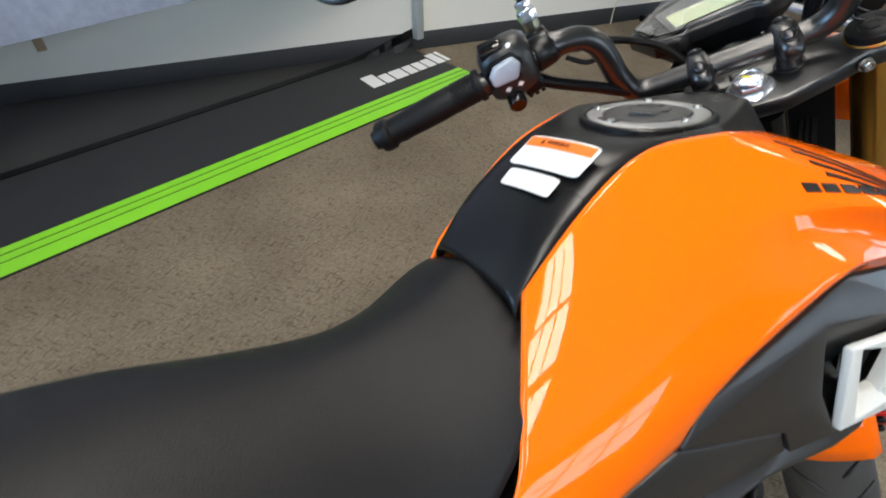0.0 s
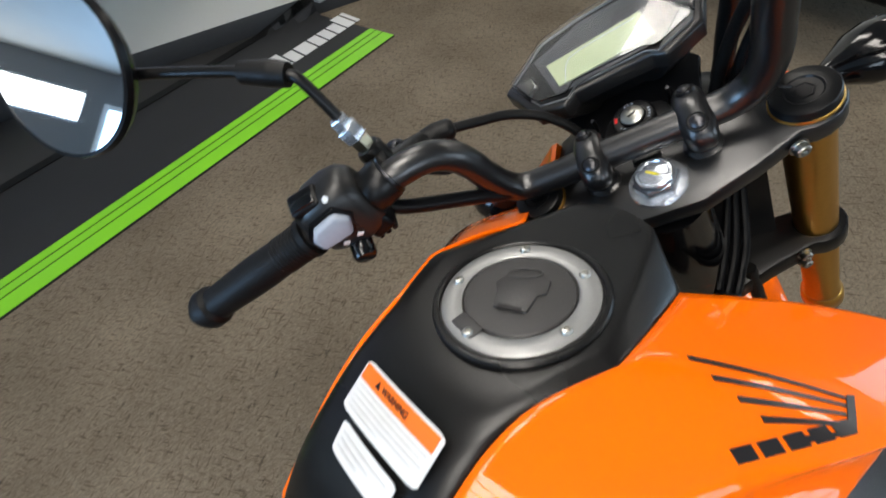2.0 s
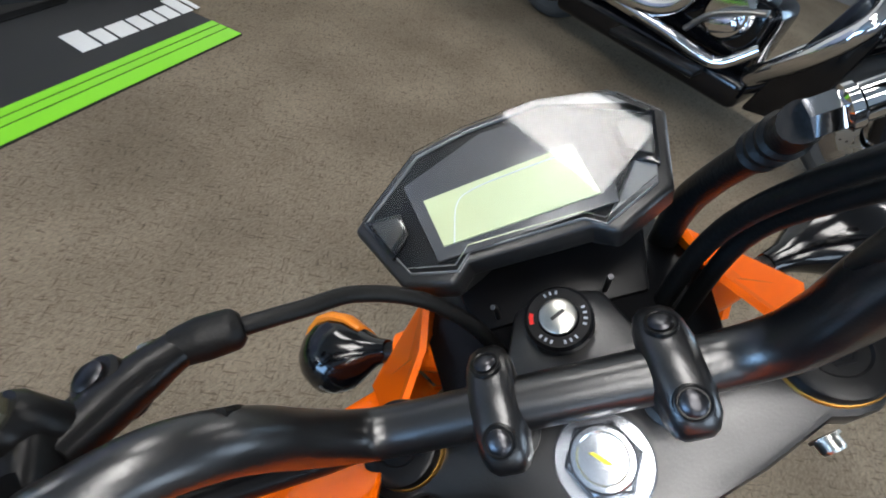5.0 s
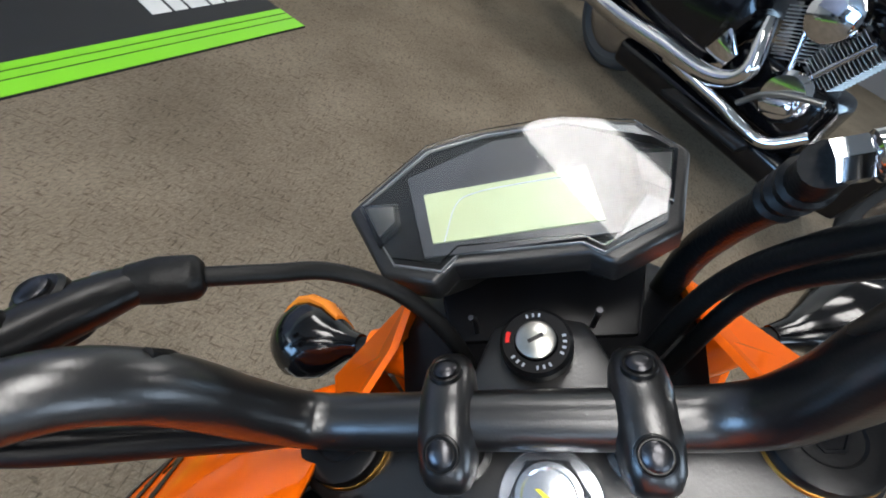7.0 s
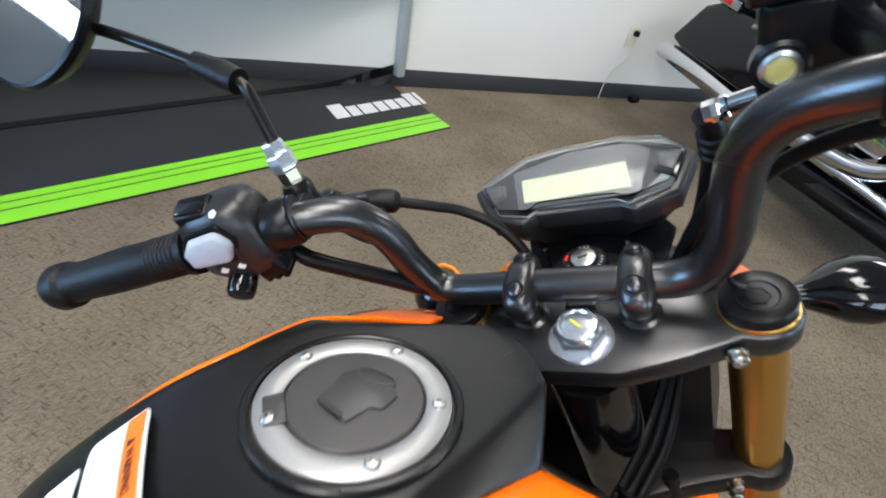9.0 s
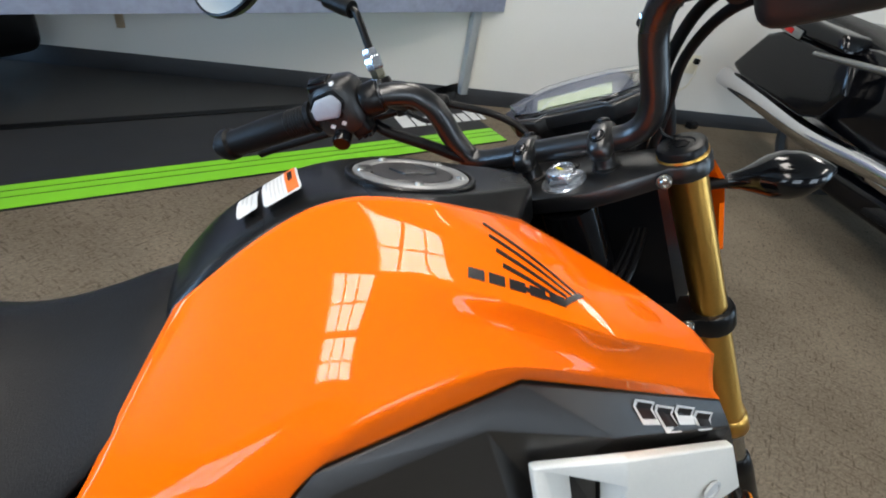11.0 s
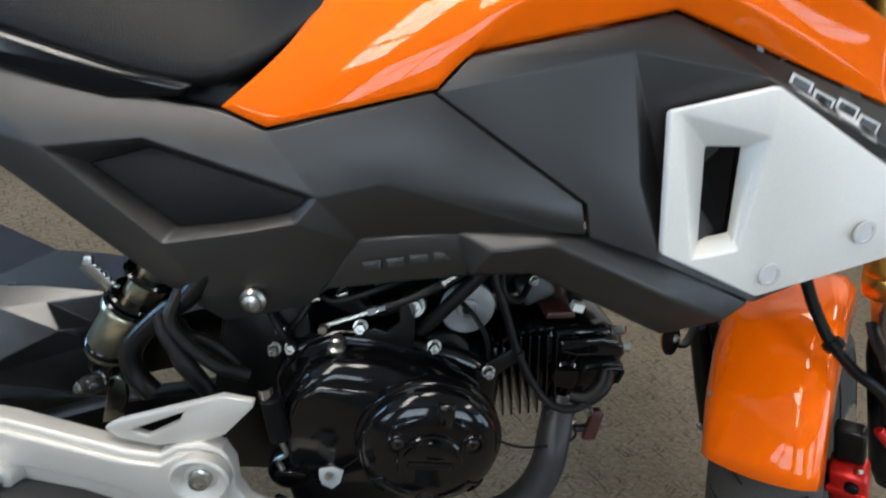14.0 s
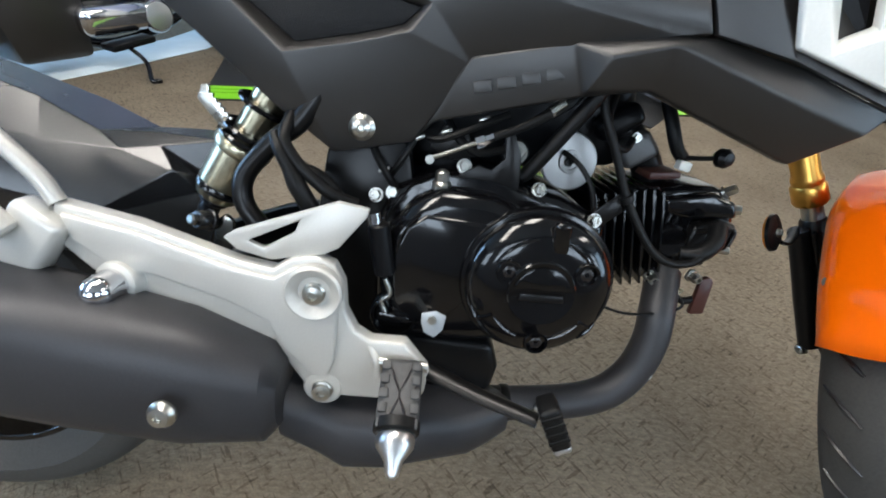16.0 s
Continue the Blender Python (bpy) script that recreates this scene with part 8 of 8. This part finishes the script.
def build_tourer():
    """The large black touring machine: x forward from the rear axle, y left, z up."""
    fwd = Vector((-0.2201, -0.9755, 0))
    m = plane_at((3.47, 1.34, 0.001), fwd, (-fwd.y, fwd.x, 0))
    root = new("touring_motorcycle")
    root.matrix_world = m
    tagged(root, "large black touring motorcycle with long chrome exhaust pipes", "motorcycle")
    road_wheel(root, (0, 0, 0.315), 0.315, 0.17, "rear_wheel")
    fw = road_wheel(root, (1.78, 0, 0.315), 0.315, 0.13, "front_wheel")
    for y in (-0.085, 0.085):
        disc = part("brake_disc", slab(circle(0, 0, 0.15, 40), 0.005, plane_at((1.78, y, 0.315), (1, 0, 0), (0, 0, 1)), 0, 1, [circle(0, 0, 0.075, 20)]), STEEL, fw, "drilled steel brake disc")
        for ring, n in ((0.095, 12), (0.115, 12), (0.135, 12)):
            for k in range(n):
                a = 2 * math.pi * (k + ring * 40) / n
                part("drilled_hole", turned([(0, -0.0032), (0.0045, -0.0032), (0.0045, 0.0032), (0, 0.0032)], (1.78 + ring * math.cos(a), y, 0.315 + ring * math.sin(a)), (0, 1, 0), 8), BLACK_PRINT, disc)
    half_fender(root, (0, 0, 0.315), 0.37, 0.24, 30, 165, "rear_fender", BLACK_PAINT)
    half_fender(root, (1.78, 0, 0.315), 0.36, 0.18, 25, 165, "front_fender", BLACK_PAINT)
    for s in (-1, 1):
        part("fork_leg", rod((1.78, 0.115 * s, 0.30), (1.42, 0.115 * s, 1.05), 0.034, 0.030, 20), BLACK_PAINT, root)
        # hard saddlebag with a bright band
        lo = [(-0.62, 0.50), (-0.50, 0.46), (0.02, 0.425), (0.14, 0.47), (0.20, 0.60), (0.14, 0.74), (-0.35, 0.76), (-0.46, 0.72)]
        bag = part("saddlebag", slab(lo, 0.20, plane_at((0, 0.235 * s, 0), (1, 0, 0), (0, 0, 1)), 0.03, 4), BLACK_PAINT, root, "black hard saddlebag")
        part("bag_lid", slab([(-0.50, 0.745), (-0.35, 0.765), (0.06, 0.745), (0.02, 0.83), (-0.35, 0.86), (-0.46, 0.82)], 0.19, plane_at((0, 0.235 * s, 0), (1, 0, 0), (0, 0, 1)), 0.03, 3), BLACK_PAINT, bag)
        part("trim_band", rod((-0.08, 0.34 * s, 0.715), (0.50, 0.30 * s, 0.765), 0.014, 0.017, 14), SILVER_TRIM, root, "satin silver trim bar")
        part("reflector_panel", box(0.16, 0.008, 0.045, pose(-0.30, 0.338 * s, 0.775, 0, 6, 0), 0.004), SILVER_TRIM, bag)
        part("reflector", box(0.06, 0.008, 0.026, pose(-0.31, 0.344 * s, 0.775, 0, 6, 0), 0.004), RED_PART, bag, "red reflector")
    # exhausts along the machine's right side
    part("muffler", tube([(-0.66, -0.30, 0.415), (-0.3, -0.285, 0.39), (0.10, -0.27, 0.355), (0.45, -0.25, 0.365), (0.70, -0.245, 0.375), (0.82, -0.24, 0.42), (0.855, -0.235, 0.50), (0.80, -0.20, 0.60), (0.76, -0.16, 0.66)], [0.056, 0.058, 0.056, 0.050, 0.044, 0.040, 0.038, 0.034, 0.03], 22, 8), CHROME, root, "long chrome upper exhaust pipe")
    part("lower_pipe", tube([(0.50, -0.255, 0.335), (0.70, -0.255, 0.325), (0.86, -0.25, 0.315), (1.0, -0.24, 0.295), (1.12, -0.22, 0.30), (1.22, -0.18, 0.40)], 0.028, 18), CHROME, root, "chrome lower exhaust pipe")
    part("chrome_plate", slab([(0.60, 0.44), (0.74, 0.43), (0.76, 0.50), (0.60, 0.62)], 0.02, plane_at((0, -0.20, 0), (1, 0, 0), (0, 0, 1)), 0.008), CHROME, root, "triangular chrome side cover")
    part("foot_lever", tube([(0.91, -0.23, 0.36), (0.98, -0.24, 0.45), (1.08, -0.24, 0.505), (1.18, -0.23, 0.54)], 0.022, 14, 6, None, True, 0.6), SILVER_TRIM, root, "silver foot lever")
    part("lever_block", box(0.12, 0.05, 0.06, pose(1.04, -0.21, 0.43, 0, -25, 0), 0.015), CHROME, root)
    part("floorboard", box(0.46, 0.11, 0.03, pose(0.86, -0.31, 0.245, 0, -2, 0), 0.01), RUBBER, root, "black rider floorboard")
    # engine
    part("crankcase", box(0.52, 0.30, 0.30, pose(0.95, 0, 0.40), 0.06, 4), BLACK_PAINT, root, "black engine crankcase")
    part("timing_cover", turned([(0.11, 0), (0.11, 0.02), (0.09, 0.04), (0, 0.045)], (1.02, -0.14, 0.46), (0, -1, 0), 32), CHROME, root, "chrome timing cover")
    for foot, lean in (((0.92, -0.02, 0.55), -22), ((1.03, -0.02, 0.55), 22)):
        finned_cylinder(root, foot, lean, BRUSHED)
    part("air_cleaner", turned([(0.10, 0), (0.11, 0.02), (0.10, 0.06), (0.08, 0.07), (0, 0.075)], (0.96, -0.13, 0.78), (0, -1, 0), 32), CHROME, root, "round chrome air cleaner")
    part("push_rod", rod((0.96, -0.13, 0.52), (0.86, -0.11, 0.76), 0.014, 0.014, 12), CHROME, root)
    part("push_rod", rod((1.02, -0.13, 0.52), (1.13, -0.11, 0.76), 0.014, 0.014, 12), CHROME, root)
    for s in (-1, 1):
        part("engine_guard", tube([(1.19, 0.10 * s, 0.20), (1.28, 0.17 * s, 0.32), (1.42, 0.24 * s, 0.50), (1.50, 0.22 * s, 0.66), (1.44, 0.10 * s, 0.78)], [0.034, 0.042, 0.045, 0.042, 0.034], 18), CHROME, root, "broad chrome engine guard")
        part("lower_fairing", slab([(1.30, 0.17), (1.52, 0.22), (1.56, 0.62), (1.42, 0.74), (1.36, 0.50)], 0.05, plane_at((0, 0.19 * s, 0), (1, 0, 0), (0, 0, 1)), 0.02), BLACK_PAINT, root, "black lower fairing")
    part("frame_rail", tube([(0.25, -0.13, 0.30), (0.70, -0.15, 0.22), (1.20, -0.15, 0.20), (1.40, -0.10, 0.45), (1.45, 0, 0.85)], 0.025, 14), BLACK_PAINT, root)
    part("side_cover", slab([(-0.20, 0.44), (0.62, 0.36), (0.72, 0.66), (0.60, 0.78), (0.10, 0.80), (-0.20, 0.78)], 0.42, plane_at((0, 0, 0), (1, 0, 0), (0, 0, 1)), 0.03), BLACK_PAINT, root)
    rings = []
    for x, w, z0, z1 in ((0.62, 0.10, 0.74, 0.86), (0.75, 0.15, 0.76, 0.95), (1.0, 0.17, 0.80, 1.02), (1.25, 0.13, 0.84, 1.0), (1.36, 0.07, 0.88, 0.96)):
        rings.append([(x, w * math.cos(q), (z0 + z1) / 2 + (z1 - z0) / 2 * math.sin(q)) for q in (2 * math.pi * k / 20 for k in range(20))])
    part("fuel_tank", loft(rings), BLACK_PAINT, root, "glossy black fuel tank")
    rings = []
    for x, w, z0, z1 in ((-0.40, 0.12, 0.78, 0.88), (-0.10, 0.16, 0.76, 0.86), (0.25, 0.18, 0.72, 0.80), (0.55, 0.15, 0.72, 0.80), (0.68, 0.10, 0.76, 0.86)):
        rings.append([(x, w * math.copysign(abs(math.cos(q)) ** 0.6, math.cos(q)), (z0 + z1) / 2 + (z1 - z0) / 2 * math.copysign(abs(math.sin(q)) ** 0.6, math.sin(q))) for q in (2 * math.pi * k / 20 for k in range(20))])
    part("seat", loft(rings), VINYL, root, "black touring seat")
    part("handlebar", tube([(1.10, -0.42, 1.12), (1.25, -0.30, 1.16), (1.40, -0.12, 1.06), (1.42, 0, 1.04), (1.40, 0.12, 1.06), (1.25, 0.30, 1.16), (1.10, 0.42, 1.12)], 0.013, 14), BLACK_PAINT, root)
    part("fairing", loft([[(1.42, 0.30 * math.cos(q), 1.06 + 0.17 * math.sin(q)) for q in (2 * math.pi * k / 24 for k in range(24))], [(1.62, 0.22 * math.cos(q), 1.04 + 0.14 * math.sin(q)) for q in (2 * math.pi * k / 24 for k in range(24))], [(1.72, 0.10 * math.cos(q), 1.02 + 0.08 * math.sin(q)) for q in (2 * math.pi * k / 24 for k in range(24))]]), BLACK_PAINT, root, "black handlebar fairing")
    # added block: stands in for the shadow and dark low parts between the wheels
    part("under_shade_block", box(1.10, 0.40, 0.14, pose(0.72, 0, 0.20), 0.04, 3), BLACK_PAINT, root, "added black block for the shade and dark parts under the engine")
    part("side_stand", rod((0.70, 0.14, 0.24), (0.78, 0.26, 0.0), 0.014, 0.012, 12), BLACK_PAINT, root)


build_tourer()


def build_dark_machine():
    """A dark machine parked by the wall, seen from its left side: x forward, y left, z up."""
    fwd = Vector((-0.43, -0.903, 0)).normalized()
    m = plane_at((-0.88, 2.70, 0.001), fwd, (-fwd.y, fwd.x, 0))
    root = new("dark_motorcycle")
    root.matrix_world = m
    tagged(root, "dark motorcycle on its side stand near the wall", "motorcycle")
    road_wheel(root, (0, 0, 0.30), 0.30, 0.17, "rear_wheel")
    road_wheel(root, (1.48, 0, 0.30), 0.30, 0.12, "front_wheel")
    half_fender(root, (0, 0, 0.30), 0.36, 0.22, 20, 200, "rear_fender", BLACK_PAINT)
    half_fender(root, (1.48, 0, 0.30), 0.345, 0.16, 20, 160, "front_fender", BLACK_PAINT)
    part("plate_holder", box(0.10, 0.16, 0.03, pose(-0.36, 0, 0.28, 0, -40, 0), 0.008), PLASTIC_SMOOTH, root)
    part("tail", loft([[(-0.42, 0.12 * math.cos(q), 0.70 + 0.12 * math.sin(q)) for q in (2 * math.pi * k / 20 for k in range(20))], [(-0.1, 0.17 * math.cos(q), 0.62 + 0.17 * math.sin(q)) for q in (2 * math.pi * k / 20 for k in range(20))], [(0.4, 0.15 * math.cos(q), 0.58 + 0.18 * math.sin(q)) for q in (2 * math.pi * k / 20 for k in range(20))]]), BLACK_PAINT, root, "black tail and seat unit")
    part("saddlebag", box(0.62, 0.20, 0.40, pose(-0.05, 0.21, 0.36, 0, -6, 0), 0.08, 5), PLASTIC_SMOOTH, root, "black side bag")
    part("engine_block", box(0.46, 0.26, 0.34, pose(0.72, 0, 0.36), 0.05, 4), BLACK_PAINT, root, "black engine block")
    part("fuel_tank", loft([[(0.42, 0.11 * math.cos(q), 0.78 + 0.09 * math.sin(q)) for q in (2 * math.pi * k / 20 for k in range(20))], [(0.7, 0.16 * math.cos(q), 0.84 + 0.12 * math.sin(q)) for q in (2 * math.pi * k / 20 for k in range(20))], [(1.05, 0.08 * math.cos(q), 0.86 + 0.06 * math.sin(q)) for q in (2 * math.pi * k / 20 for k in range(20))]]), BLACK_PAINT, root, "black fuel tank")
    cov = part("drive_cover", turned([(0.078, 0.0), (0.078, 0.06), (0.070, 0.075), (0.066, 0.078)], (0.60, 0.13, 0.19), (0.15, 0.97, 0.1), 32), CHROME, root, "round chrome drive cover")
    part("cover_face", turned([(0.064, 0.068), (0.062, 0.080), (0.03, 0.084), (0, 0.085)], (0.60, 0.13, 0.19), (0.15, 0.97, 0.1), 32), BRUSHED, cov)
    part("chrome_housing", box(0.34, 0.10, 0.13, pose(0.80, 0.15, 0.20, 0, 0, 0), 0.045, 4), CHROME, root, "rounded chrome engine housing")
    part("belly", slab([(0.92, 0.05), (1.22, 0.06), (1.30, 0.42), (1.10, 0.6), (0.90, 0.5)], 0.30, plane_at((0, 0, 0), (1, 0, 0), (0, 0, 1)), 0.03), PLASTIC, root, "dark belly fairing")
    part("frame_rail", tube([(0.2, 0.12, 0.34), (0.5, 0.12, 0.14), (0.95, 0.12, 0.12), (1.2, 0.08, 0.5), (1.22, 0, 0.85)], 0.022, 12), BLACK_PAINT, root)
    part("foot_board", box(0.22, 0.09, 0.03, pose(0.80, 0.21, 0.105, 0, 4, 0), 0.01), PLASTIC_SMOOTH, root)
    for s in (-1, 1):
        part("fork_leg", rod((1.48, 0.09 * s, 0.30), (1.20, 0.09 * s, 0.95), 0.026, 0.024, 18), BLACK_PAINT, root)
    part("handlebar", tube([(0.95, -0.38, 1.02), (1.10, -0.26, 1.06), (1.20, 0, 0.98), (1.10, 0.26, 1.06), (0.95, 0.38, 1.02)], 0.012, 12), BLACK_PAINT, root)
    foot = m.inverted() @ Vector((-0.835, 1.69, 0.008))
    stand = part("side_stand", tube([(0.80, 0.15, 0.10), (foot.x * 0.7 + 0.24, foot.y * 0.7 + 0.05, 0.07), (foot.x + 0.02, foot.y - 0.01, 0.012), foot], 0.010, 12), BLACK_PAINT, root, "thin black side stand")
    part("stand_foot", turned([(0, -0.006), (0.018, -0.006), (0.018, 0.006), (0, 0.006)], foot, (0, 0, 1), 14), RUBBER, stand)


build_dark_machine()


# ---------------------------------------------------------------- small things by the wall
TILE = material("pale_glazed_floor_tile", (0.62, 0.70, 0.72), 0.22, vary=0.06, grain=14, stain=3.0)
CARD = material("tan_cardboard", (0.36, 0.27, 0.17), 0.8, vary=0.1, grain=90)


def build_floor_strip():
    ob = slab([(-1.27, 1.45), (-1.08, 1.80), (-0.86, 2.30), (-0.80, 2.85), (-1.05, 2.86), (-1.12, 2.40), (-1.34, 1.95), (-1.75, 1.62), (-2.6, 1.25), (-2.6, 0.95)], 0.004, pose(0, 0, 0.003), 0.001)
    tagged(finish("floor_strip", ob, TILE, smooth=0), "pale glossy strip of floor beside the carpet", "floor strip", kind="structure")


def build_tab():
    nrm = Vector((WALL_K, -1, 0)).normalized()
    along = Vector((1, WALL_K, 0)).normalized()
    c = Vector((-0.14, wall_y(-0.14), 0.30)) + nrm * 0.006
    ob = slab([(-0.022, -0.065), (0.020, -0.060), (0.024, 0.10), (-0.02, 0.10)], 0.008, plane_at(c, along, (0, 0, 1)), 0.002)
    tagged(finish("cardboard_tab", ob, CARD), "tan cardboard tab fixed to the wall", "cardboard tab")


build_floor_strip()
build_tab()
